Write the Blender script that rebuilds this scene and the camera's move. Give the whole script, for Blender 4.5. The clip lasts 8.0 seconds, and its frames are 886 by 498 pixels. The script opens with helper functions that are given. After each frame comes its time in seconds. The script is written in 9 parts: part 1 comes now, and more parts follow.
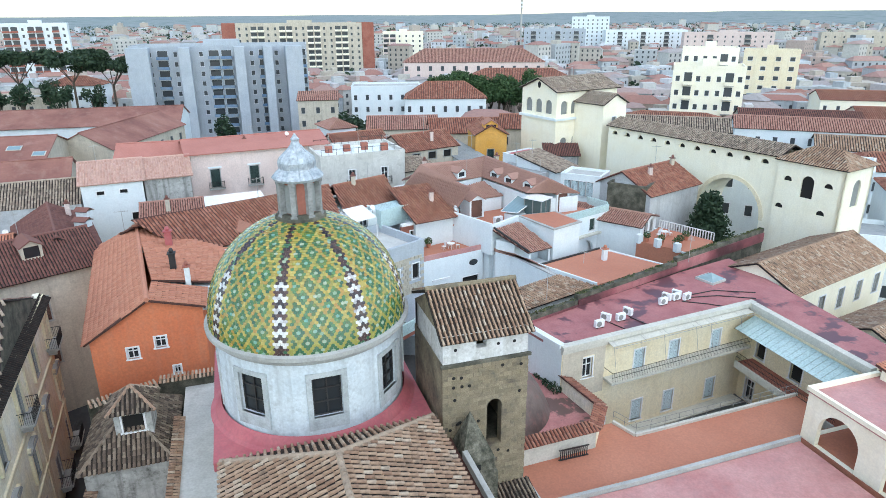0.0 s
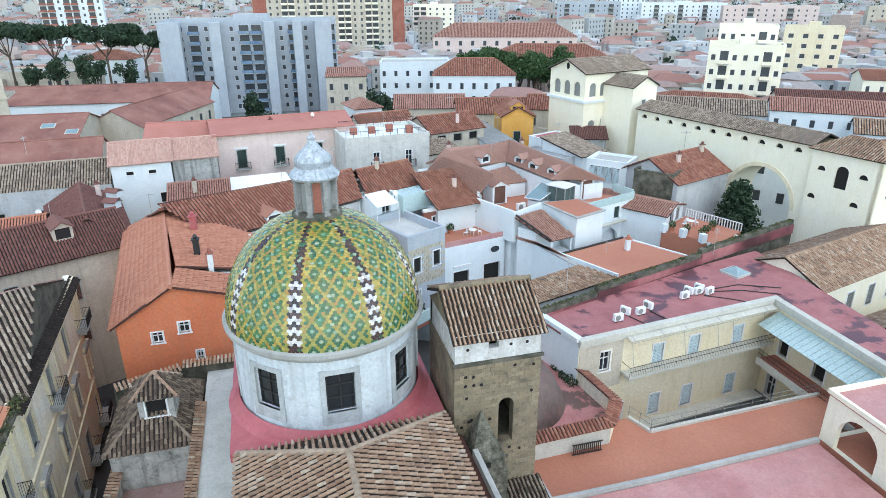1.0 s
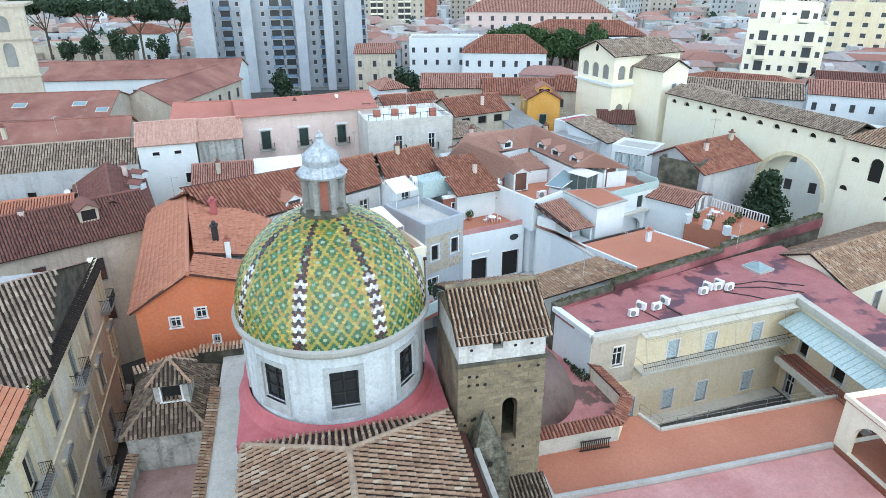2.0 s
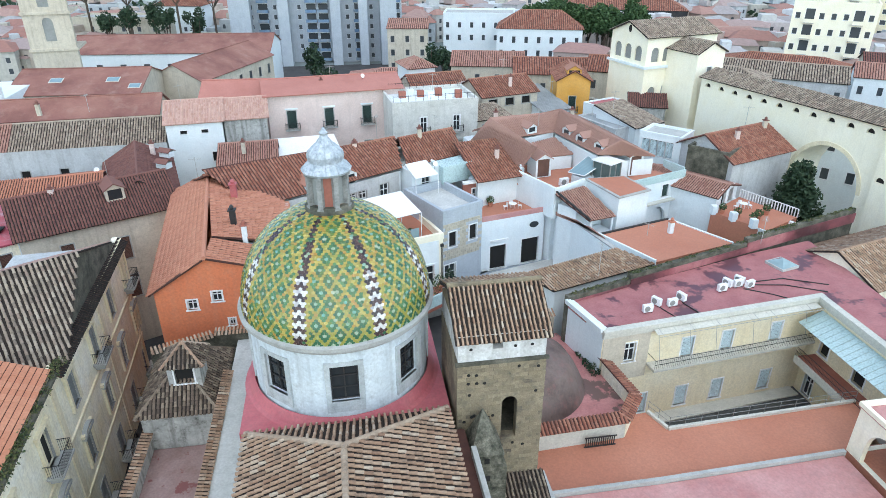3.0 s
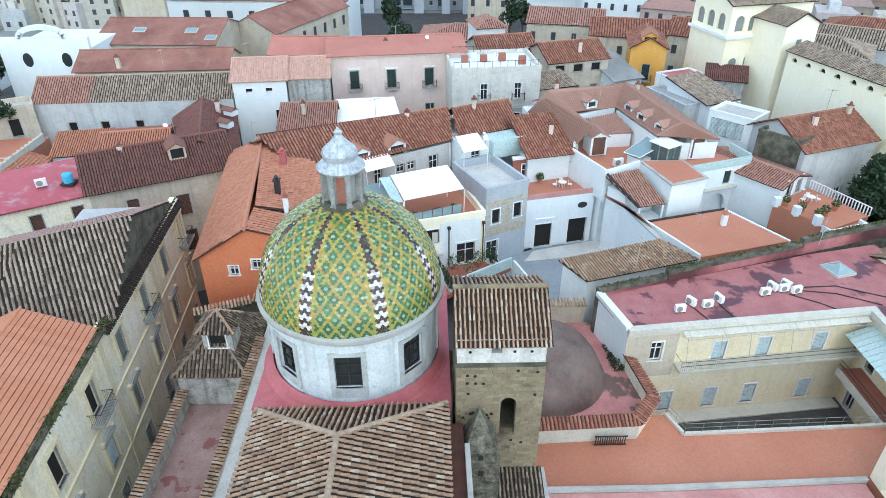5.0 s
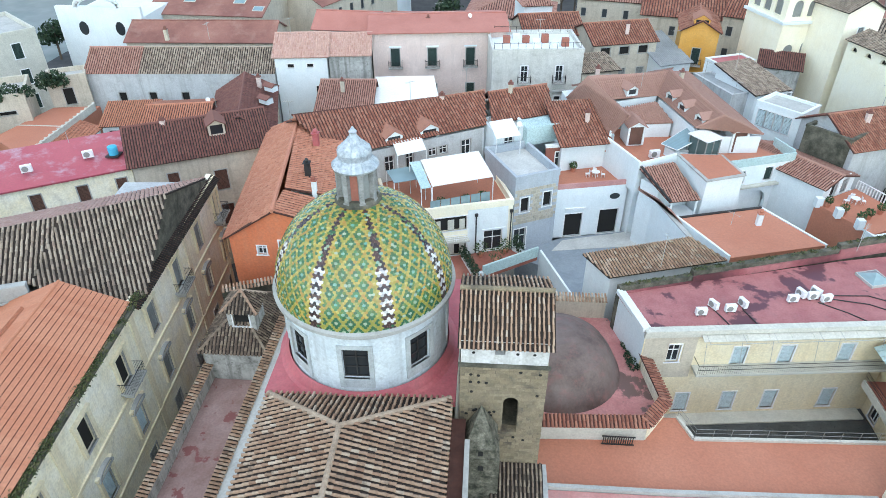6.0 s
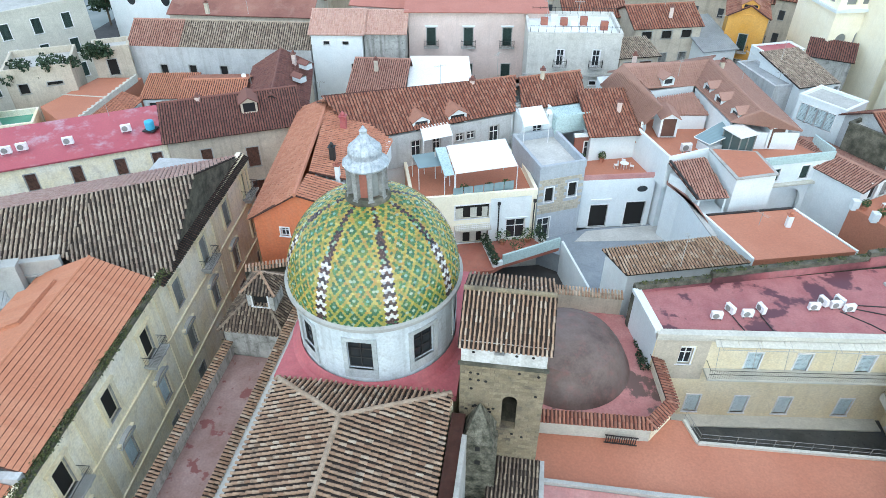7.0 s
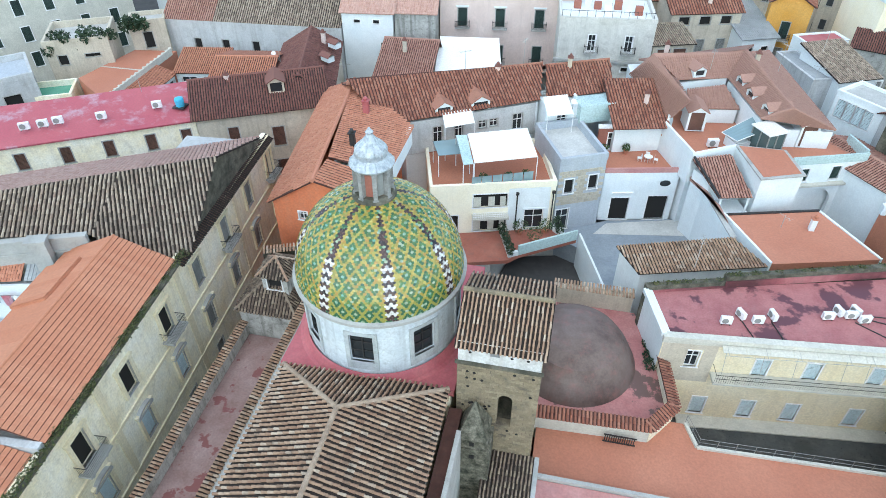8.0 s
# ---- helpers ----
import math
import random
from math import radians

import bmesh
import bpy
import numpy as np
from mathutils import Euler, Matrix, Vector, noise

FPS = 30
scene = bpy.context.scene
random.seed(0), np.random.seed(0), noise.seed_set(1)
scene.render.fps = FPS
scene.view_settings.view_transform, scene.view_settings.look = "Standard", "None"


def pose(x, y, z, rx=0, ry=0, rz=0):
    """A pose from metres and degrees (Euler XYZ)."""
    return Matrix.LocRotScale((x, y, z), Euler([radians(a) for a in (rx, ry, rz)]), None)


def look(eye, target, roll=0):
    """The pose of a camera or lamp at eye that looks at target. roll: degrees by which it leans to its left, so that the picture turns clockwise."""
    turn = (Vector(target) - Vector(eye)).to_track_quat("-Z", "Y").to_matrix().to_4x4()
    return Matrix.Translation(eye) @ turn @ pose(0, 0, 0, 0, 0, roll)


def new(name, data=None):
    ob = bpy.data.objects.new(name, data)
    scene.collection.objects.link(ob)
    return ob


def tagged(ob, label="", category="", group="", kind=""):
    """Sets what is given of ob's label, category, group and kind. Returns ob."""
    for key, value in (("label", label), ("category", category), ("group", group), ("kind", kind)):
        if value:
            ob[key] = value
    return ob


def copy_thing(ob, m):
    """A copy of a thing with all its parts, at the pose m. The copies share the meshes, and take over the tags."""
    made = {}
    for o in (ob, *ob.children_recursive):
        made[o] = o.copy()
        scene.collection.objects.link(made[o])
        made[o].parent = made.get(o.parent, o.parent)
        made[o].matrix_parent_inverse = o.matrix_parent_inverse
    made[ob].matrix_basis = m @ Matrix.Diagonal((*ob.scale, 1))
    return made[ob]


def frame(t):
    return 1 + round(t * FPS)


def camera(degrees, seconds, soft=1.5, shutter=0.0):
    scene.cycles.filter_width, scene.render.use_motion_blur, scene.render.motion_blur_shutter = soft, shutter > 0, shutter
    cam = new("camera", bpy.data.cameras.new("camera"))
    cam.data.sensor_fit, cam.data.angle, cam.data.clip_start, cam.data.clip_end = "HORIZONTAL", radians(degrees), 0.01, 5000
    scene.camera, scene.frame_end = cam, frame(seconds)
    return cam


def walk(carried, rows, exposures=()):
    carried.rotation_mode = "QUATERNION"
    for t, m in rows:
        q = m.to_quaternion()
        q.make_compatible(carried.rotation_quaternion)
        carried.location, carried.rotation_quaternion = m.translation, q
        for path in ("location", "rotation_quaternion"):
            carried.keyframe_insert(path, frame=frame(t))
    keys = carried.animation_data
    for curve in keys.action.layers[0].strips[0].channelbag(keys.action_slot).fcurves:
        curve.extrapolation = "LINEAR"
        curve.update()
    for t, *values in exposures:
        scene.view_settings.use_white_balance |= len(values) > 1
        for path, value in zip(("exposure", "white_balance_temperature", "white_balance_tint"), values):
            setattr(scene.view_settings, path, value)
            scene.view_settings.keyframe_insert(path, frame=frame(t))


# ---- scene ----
cam = camera(68.6, 8.0, soft=0.8)
METRES, EYE, TILT, LEAN, TURN = 20.0, 40.0, -20.0, 0.3, -18.0
ROWS = [
    (0.0, 0.0, 0.0, 0.0, 0.0, 0.0, -0.0),
    (0.5, 0.015, -0.0017, 0.0347, 1.21, -1.12, -0.48),
    (1.0, 0.0379, -0.0007, 0.0741, 2.49, -2.32, -1.0),
    (1.5, 0.066, 0.0033, 0.1101, 3.74, -3.43, -1.49),
    (3.0, 0.1868, 0.0297, 0.2218, 8.29, -7.08, -3.2),
    (3.5, 0.2307, 0.0401, 0.2586, 9.82, -8.27, -3.75),
    (4.0, 0.2797, 0.0507, 0.3035, 11.59, -9.58, -4.4),
    (4.5, 0.3259, 0.0611, 0.3501, 13.56, -10.92, -5.08),
    (6.0, 0.4693, 0.0997, 0.5149, 20.51, -15.82, -7.47),
    (6.5, 0.512, 0.116, 0.5675, 22.66, -17.41, -8.15),
    (7.0, 0.5546, 0.1353, 0.6254, 24.78, -19.13, -8.84),
    (7.5, 0.5925, 0.1546, 0.6818, 26.63, -20.73, -9.41),
    (8.0, 0.6291, 0.1773, 0.7436, 28.63, -22.47, -10.01),
]
walk(cam, [(t, pose(0, 0, EYE, TILT, LEAN, TURN) @ pose(METRES * x, METRES * y, METRES * z, 90 + pitch, roll, yaw)) for t, x, y, z, yaw, pitch, roll in ROWS], exposures=[(0.0, 1.2, 6820, 2), (8.0, 1.34, 6820, -1)])

# ---- world and light ----
world = bpy.data.worlds.new("sky")
scene.world = world
world.use_nodes = True
wn = world.node_tree
sky = wn.nodes.new("ShaderNodeTexSky")
sky.sky_type = "NISHITA"
sky.sun_disc = False
sky.sun_elevation = radians(53)
sky.sun_rotation = radians(177)
sky.air_density, sky.dust_density, sky.ozone_density = 1.0, 0.6, 1.5
bg = wn.nodes["Background"]
bg.inputs["Strength"].default_value = 0.15
wn.links.new(sky.outputs["Color"], bg.inputs["Color"])

sun_data = bpy.data.lights.new("sun", "SUN")
sun_data.energy = 0.95
sun_data.angle = radians(145)
sun_data.color = (1.0, 0.96, 0.9)
sun = new("sun", sun_data)
sun.matrix_world = look((0, -34, 100), (0, 40, 0))


# ---- materials ----
def mat(name, cols, rough=0.85, rand="", big=0.35, fine=6.0, bump=0.25, streak=0.0, dirt=(0.12, 0.11, 0.1), dirt_amount=0.25,
        metal=0.0, spec=0.4, fine_amount=0.25, coat=0.0):
    """Procedural surface: cols mixed by a random value or by broad noise, then grain, stains and rain streaks."""
    m = bpy.data.materials.new(name)
    m.use_nodes = True
    nt = m.node_tree
    n, l = nt.nodes, nt.links
    b = n["Principled BSDF"]
    geo = n.new("ShaderNodeNewGeometry")
    big_n = n.new("ShaderNodeTexNoise")
    big_n.inputs["Scale"].default_value = big
    big_n.inputs["Detail"].default_value = 6
    big_n.inputs["Roughness"].default_value = 0.65
    l.new(geo.outputs["Position"], big_n.inputs["Vector"])
    fine_n = n.new("ShaderNodeTexNoise")
    fine_n.inputs["Scale"].default_value = fine
    fine_n.inputs["Detail"].default_value = 4
    l.new(geo.outputs["Position"], fine_n.inputs["Vector"])
    ramp = n.new("ShaderNodeValToRGB")
    els = ramp.color_ramp.elements
    k = len(cols)
    lo, hi = (0.05, 0.95) if rand else (0.34, 0.66)
    for i, c in enumerate(cols):
        p = lo + (hi - lo) * (i / (k - 1) if k > 1 else 0.5)
        e = els[i] if i < 2 else els.new(p)
        e.position, e.color = p, (*c, 1)
    if k == 1:
        els.remove(els[1])
    if rand == "island":
        l.new(geo.outputs["Random Per Island"], ramp.inputs["Fac"])
    elif rand == "object":
        oi = n.new("ShaderNodeObjectInfo")
        l.new(oi.outputs["Random"], ramp.inputs["Fac"])
    else:
        l.new(big_n.outputs["Fac"], ramp.inputs["Fac"])
    col = ramp.outputs["Color"]

    def mix(fac, a, bcol, kind="MIX"):
        x = n.new("ShaderNodeMix")
        x.data_type, x.blend_type = "RGBA", kind
        if isinstance(fac, float):
            x.inputs["Factor"].default_value = fac
        else:
            l.new(fac, x.inputs["Factor"])
        l.new(a, x.inputs["A"])
        if isinstance(bcol, tuple):
            x.inputs["B"].default_value = (*bcol, 1)
        else:
            l.new(bcol, x.inputs["B"])
        return x.outputs["Result"]

    def scaled(out, a, bb, c, d):
        r = n.new("ShaderNodeMapRange")
        for key, v in zip(("From Min", "From Max", "To Min", "To Max"), (a, bb, c, d)):
            r.inputs[key].default_value = v
        l.new(out, r.inputs["Value"])
        return r.outputs["Result"]

    grain = n.new("ShaderNodeMix")
    grain.data_type = "RGBA"
    l.new(scaled(fine_n.outputs["Fac"], 0.3, 0.7, 0.0, 1.0), grain.inputs["Factor"])
    grain.inputs["A"].default_value = (0.72, 0.72, 0.72, 1)
    grain.inputs["B"].default_value = (1.15, 1.15, 1.15, 1)
    col = mix(fine_amount * 2 if fine_amount < 0.5 else 1.0, col, grain.outputs["Result"], "MULTIPLY")
    if dirt_amount:
        dn = n.new("ShaderNodeTexNoise")
        dn.inputs["Scale"].default_value = big * 2.7
        dn.inputs["Detail"].default_value = 8
        dn.inputs["Roughness"].default_value = 0.7
        l.new(geo.outputs["Position"], dn.inputs["Vector"])
        col = mix(scaled(dn.outputs["Fac"], 0.52, 0.75, 0.0, dirt_amount * 1.6), col, dirt)
    if streak:
        mp = n.new("ShaderNodeMapping")
        mp.inputs["Scale"].default_value = (2.2, 2.2, 0.12)
        l.new(geo.outputs["Position"], mp.inputs["Vector"])
        sn = n.new("ShaderNodeTexNoise")
        sn.inputs["Scale"].default_value = 1.0
        sn.inputs["Detail"].default_value = 5
        l.new(mp.outputs["Vector"], sn.inputs["Vector"])
        col = mix(scaled(sn.outputs["Fac"], 0.5, 0.75, 0.0, streak), col, dirt)
    l.new(col, b.inputs["Base Color"])
    l.new(scaled(fine_n.outputs["Fac"], 0.3, 0.7, max(rough - 0.1, 0.02), min(rough + 0.1, 1)), b.inputs["Roughness"])
    b.inputs["Metallic"].default_value = metal
    b.inputs["Specular IOR Level"].default_value = spec
    b.inputs["Coat Weight"].default_value = coat
    if bump:
        bp = n.new("ShaderNodeBump")
        bp.inputs["Strength"].default_value = bump
        bp.inputs["Distance"].default_value = 0.03
        l.new(fine_n.outputs["Fac"], bp.inputs["Height"])
        l.new(bp.outputs["Normal"], b.inputs["Normal"])
    return m


OLD_TILE = mat("old_tile", [(0.32, 0.2, 0.135), (0.4, 0.265, 0.18), (0.36, 0.23, 0.155), (0.44, 0.31, 0.22), (0.28, 0.165, 0.11), (0.42, 0.28, 0.195), (0.5, 0.4, 0.31)], 0.9, "island",
               dirt_amount=0.6, dirt=(0.075, 0.06, 0.05), bump=0.4, fine_amount=0.4)
DARK_TILE = mat("mossy_dark_tile", [(0.1, 0.075, 0.06), (0.17, 0.125, 0.095), (0.22, 0.165, 0.125), (0.3, 0.24, 0.18)], 0.95, "island", dirt_amount=0.6, dirt=(0.04, 0.038, 0.03), bump=0.4, fine_amount=0.4)
# Near-black deck colours hold the shade between tiles; also eave cover and gutter lining.
SHADE_AND_EAVE = mat("channel_shade_and_eave", [(0.018, 0.014, 0.012), (0.045, 0.034, 0.028)], 0.95, big=0.8, dirt_amount=0.4, dirt=(0.05, 0.045, 0.04))
RED_SHADE_AND_GUTTER = mat("red_shade_and_gutter", [(0.07, 0.032, 0.026), (0.11, 0.05, 0.04)], 0.95, big=0.8, dirt_amount=0.4, dirt=(0.07, 0.045, 0.04))
OLD_TILE_ONE = mat("old_tile_single", [(0.32, 0.2, 0.135), (0.4, 0.265, 0.18), (0.36, 0.23, 0.155), (0.44, 0.31, 0.22), (0.28, 0.165, 0.11), (0.42, 0.28, 0.195), (0.5, 0.4, 0.31)], 0.9, "object",
                   dirt_amount=0.45, dirt=(0.07, 0.06, 0.05), bump=0.4)
GREY_TILE = mat("weathered_tile", [(0.2, 0.16, 0.13), (0.34, 0.27, 0.21), (0.42, 0.35, 0.28), (0.27, 0.2, 0.16)], 0.9, "island", dirt_amount=0.5,
                dirt=(0.1, 0.09, 0.07), bump=0.4)
RED_TILE = mat("red_tile", [(0.26, 0.095, 0.065), (0.33, 0.135, 0.09), (0.38, 0.185, 0.13), (0.22, 0.085, 0.06)], 0.85, "island", dirt_amount=0.3,
               dirt=(0.12, 0.07, 0.05))
ORANGE_TILE = mat("orange_tile", [(0.46, 0.185, 0.115), (0.5, 0.21, 0.135), (0.53, 0.24, 0.155)], 0.85, "island", dirt_amount=0.22, dirt=(0.2, 0.09, 0.06))
BROWN_TILE = mat("brown_tile", [(0.17, 0.07, 0.06), (0.22, 0.1, 0.08), (0.14, 0.06, 0.055)], 0.9, "island", dirt_amount=0.3, dirt=(0.12, 0.08, 0.07))
PINK_TILE = mat("faded_red_tile", [(0.37, 0.19, 0.15), (0.43, 0.25, 0.2), (0.31, 0.15, 0.12)], 0.9, "island", dirt_amount=0.3, dirt=(0.25, 0.14, 0.11))
FADED_TILE = mat("sun_faded_tile", [(0.34, 0.19, 0.15), (0.38, 0.22, 0.175), (0.36, 0.205, 0.165)], 0.9, "island", dirt_amount=0.3, dirt=(0.27, 0.15, 0.12))
PALE_PINK_TILE = mat("pale_pink_tile", [(0.5, 0.3, 0.25), (0.58, 0.38, 0.32), (0.46, 0.26, 0.21)], 0.9, "island", dirt_amount=0.2, dirt=(0.3, 0.2, 0.17))
PATCHY_RED = mat("patched_red_roof", [(0.4, 0.08, 0.11), (0.47, 0.12, 0.14)], 0.55, big=0.14, dirt_amount=0.55, dirt=(0.5, 0.45, 0.5), bump=0.1)
SALMON = mat("salmon_painted_roof", [(0.42, 0.165, 0.13), (0.48, 0.205, 0.165)], 0.7, big=0.25, dirt_amount=0.25, dirt=(0.36, 0.15, 0.12), bump=0.08)
BROWN_SHEET = mat("worn_brown_roof", [(0.2, 0.085, 0.068), (0.27, 0.12, 0.095), (0.33, 0.16, 0.125)], 0.85, big=0.16, dirt_amount=0.35, dirt=(0.38, 0.24, 0.2), bump=0.12)
STAINED = mat("stained_lime_wall", [(0.34, 0.34, 0.32), (0.52, 0.52, 0.5)], 0.92, big=0.7, dirt_amount=0.6, dirt=(0.08, 0.085, 0.07), streak=0.75)
WHITE = mat("white_plaster", [(0.71, 0.77, 0.79), (0.78, 0.82, 0.83)], 0.85, dirt_amount=0.16, dirt=(0.5, 0.51, 0.52), streak=0.1, fine_amount=0.12)
DRUM_WHITE = mat("limewashed_drum", [(0.55, 0.61, 0.65), (0.66, 0.71, 0.74)], 0.85, big=0.5, dirt_amount=0.4, dirt=(0.26, 0.27, 0.27), streak=0.4)
GREY_WALL = mat("grey_plaster", [(0.45, 0.46, 0.47), (0.56, 0.57, 0.57)], 0.9, dirt_amount=0.3, dirt=(0.24, 0.23, 0.21), streak=0.35)
CREAM = mat("cream_plaster", [(0.9, 0.83, 0.65), (0.93, 0.88, 0.73)], 0.85, dirt_amount=0.1, dirt=(0.55, 0.5, 0.4), streak=0.12, fine_amount=0.12)
YELLOW = mat("yellow_plaster", [(0.8, 0.69, 0.47), (0.84, 0.76, 0.57)], 0.85, dirt_amount=0.16, dirt=(0.45, 0.38, 0.25), streak=0.2)
OCHRE_WALL = mat("stained_cream_plaster", [(0.88, 0.78, 0.54), (0.92, 0.85, 0.66), (0.93, 0.89, 0.76)], 0.9, dirt_amount=0.3, dirt=(0.4, 0.35, 0.26), streak=0.25)
PALE_TRIM = mat("pale_weathered_trim", [(0.52, 0.51, 0.45), (0.62, 0.6, 0.53)], 0.88, dirt_amount=0.25, dirt=(0.36, 0.34, 0.3), streak=0.2)
PALE_STONE = mat("pale_stone_render", [(0.55, 0.54, 0.5), (0.68, 0.67, 0.63)], 0.9, dirt_amount=0.35, dirt=(0.3, 0.29, 0.26), streak=0.3)
PINK = mat("pale_pink_plaster", [(0.68, 0.54, 0.49), (0.74, 0.61, 0.56)], 0.85, dirt_amount=0.15, dirt=(0.45, 0.37, 0.34), streak=0.2)
ORANGE_WALL = mat("orange_plaster", [(0.6, 0.17, 0.08), (0.66, 0.21, 0.1)], 0.85, dirt_amount=0.12, dirt=(0.5, 0.3, 0.22), streak=0.15)
AMBER_WALL = mat("amber_plaster", [(0.62, 0.31, 0.06), (0.68, 0.37, 0.1)], 0.85, dirt_amount=0.15, dirt=(0.4, 0.25, 0.12))
BEIGE = mat("beige_plaster", [(0.52, 0.46, 0.37), (0.62, 0.56, 0.46)], 0.9, dirt_amount=0.3, dirt=(0.25, 0.22, 0.18), streak=0.35)
STONE = mat("tuff_stone", [(0.12, 0.1, 0.075), (0.24, 0.195, 0.13), (0.33, 0.275, 0.185)], 0.95, big=0.6, fine=9, dirt_amount=0.5, dirt=(0.09, 0.085, 0.075), bump=0.7,
            fine_amount=0.45)
STONE_BLOCK = mat("tuff_block", [(0.22, 0.18, 0.12), (0.28, 0.23, 0.15), (0.25, 0.205, 0.14), (0.31, 0.255, 0.17)], 0.95, "object", big=0.5, fine=14, dirt_amount=0.6, fine_amount=0.5,
                  dirt=(0.1, 0.095, 0.08), bump=0.6)
MOSSY = mat("mossy_stone", [(0.05, 0.05, 0.038), (0.11, 0.105, 0.08), (0.18, 0.165, 0.13)], 0.95, big=0.9, fine=10, dirt_amount=0.5, dirt=(0.05, 0.055, 0.04), bump=0.7,
            fine_amount=0.45)
LICHEN = mat("lichen_stone", [(0.03, 0.032, 0.022), (0.09, 0.088, 0.065), (0.16, 0.15, 0.115), (0.24, 0.225, 0.18)], 0.95, big=1.8, fine=12, dirt_amount=0.6, dirt=(0.035, 0.04, 0.028), bump=0.9, fine_amount=0.5)
TRIM_GREY = mat("grey_stone_trim", [(0.36, 0.36, 0.34), (0.48, 0.48, 0.46)], 0.9, fine=10, dirt_amount=0.35, dirt=(0.18, 0.18, 0.16))
RED_MEMBRANE = mat("red_roof_paint", [(0.34, 0.075, 0.085), (0.42, 0.11, 0.115), (0.46, 0.15, 0.15)], 0.55, dirt_amount=0.35, dirt=(0.3, 0.18, 0.17), bump=0.1)
RED_BASE = mat("red_waterproofing", [(0.42, 0.1, 0.12), (0.5, 0.15, 0.16)], 0.6, big=0.6, dirt_amount=0.3, dirt=(0.3, 0.13, 0.13), bump=0.12)
MAROON = mat("worn_maroon_roof", [(0.1, 0.04, 0.045), (0.3, 0.1, 0.11), (0.46, 0.2, 0.2)], 0.4, big=0.13, dirt_amount=0.6, dirt=(0.17, 0.11, 0.11), bump=0.1)


def patched(name, dry, wet, scale, cut, rough=(0.7, 0.3)):
    """Old waterproofing: dry worn paint with clear-edged dark wet patches."""
    m = mat(name, dry, rough[0], big=0.5, dirt_amount=0.3, dirt=(0.3, 0.16, 0.16), bump=0.08)
    n, l = m.node_tree.nodes, m.node_tree.links
    b = n["Principled BSDF"]
    source = b.inputs["Base Color"].links[0].from_socket
    geo = n.new("ShaderNodeNewGeometry")
    noise = n.new("ShaderNodeTexNoise")
    noise.inputs["Scale"].default_value = scale
    noise.inputs["Detail"].default_value = 7
    noise.inputs["Roughness"].default_value = 0.6
    l.new(geo.outputs["Position"], noise.inputs["Vector"])
    ramp = n.new("ShaderNodeValToRGB")
    ramp.color_ramp.elements[0].position, ramp.color_ramp.elements[1].position = cut, cut + 0.03
    l.new(noise.outputs["Fac"], ramp.inputs["Fac"])
    mix = n.new("ShaderNodeMix")
    mix.data_type = "RGBA"
    mix.inputs["B"].default_value = (*wet, 1)
    l.new(ramp.outputs["Color"], mix.inputs["Factor"])
    l.new(source, mix.inputs["A"])
    l.new(mix.outputs["Result"], b.inputs["Base Color"])
    gloss = n.new("ShaderNodeMapRange")
    gloss.inputs["To Min"].default_value, gloss.inputs["To Max"].default_value = rough
    l.new(ramp.outputs["Color"], gloss.inputs["Value"])
    l.new(gloss.outputs["Result"], b.inputs["Roughness"])
    return m


WET_RED = patched("patchy_wet_red_roof", [(0.34, 0.12, 0.125), (0.44, 0.185, 0.18)], (0.13, 0.05, 0.06), 0.22, 0.54)
WORN_PINK = patched("worn_pink_apse_floor", [(0.43, 0.17, 0.165), (0.52, 0.25, 0.235)], (0.16, 0.1, 0.09), 0.4, 0.56)
WORN_YARD = patched("worn_yard_floor", [(0.24, 0.15, 0.135), (0.34, 0.24, 0.225)], (0.2, 0.075, 0.07), 0.7, 0.56, (0.85, 0.7))
PINK_DECK = mat("faded_pink_roof", [(0.46, 0.2, 0.19), (0.56, 0.3, 0.28)], 0.6, big=0.3, dirt_amount=0.4, dirt=(0.36, 0.2, 0.2), bump=0.1)
NEAR_ORANGE = mat("smooth_orange_tile", [(0.5, 0.2, 0.115), (0.54, 0.235, 0.14)], 0.85, "island", dirt_amount=0.12, dirt=(0.3, 0.14, 0.09))
TERRACE = mat("terracotta_terrace", [(0.46, 0.18, 0.113), (0.51, 0.215, 0.138)], 0.7, big=0.2, dirt_amount=0.18, dirt=(0.42, 0.18, 0.12), bump=0.1)
GREY_ROOF = mat("grey_roof_felt", [(0.28, 0.3, 0.31), (0.38, 0.4, 0.41)], 0.8, dirt_amount=0.3, dirt=(0.18, 0.19, 0.19))
CONCRETE = mat("concrete", [(0.4, 0.4, 0.38), (0.52, 0.52, 0.5)], 0.9, dirt_amount=0.35, dirt=(0.24, 0.24, 0.22), streak=0.2)
PALE_PAVING = mat("pale_paving", [(0.5, 0.5, 0.48), (0.6, 0.6, 0.58)], 0.85, dirt_amount=0.3, dirt=(0.33, 0.33, 0.33))
BLUE_PAVING = mat("blue_grey_paving", [(0.24, 0.28, 0.32), (0.32, 0.36, 0.4)], 0.8, dirt_amount=0.25, dirt=(0.18, 0.2, 0.22))
ASPHALT = mat("asphalt", [(0.045, 0.045, 0.048), (0.07, 0.07, 0.07)], 0.9, dirt_amount=0.3, dirt=(0.1, 0.1, 0.1))
BROWN_FLOOR = mat("brown_corridor_floor", [(0.2, 0.12, 0.1), (0.3, 0.2, 0.18)], 0.85, big=0.8, dirt_amount=0.6, dirt=(0.34, 0.28, 0.27))
APSE_BROWN = mat("brown_vault_render", [(0.1, 0.065, 0.055), (0.16, 0.115, 0.1), (0.2, 0.15, 0.135)], 0.6, big=0.35, dirt_amount=0.35, dirt=(0.3, 0.12, 0.11))
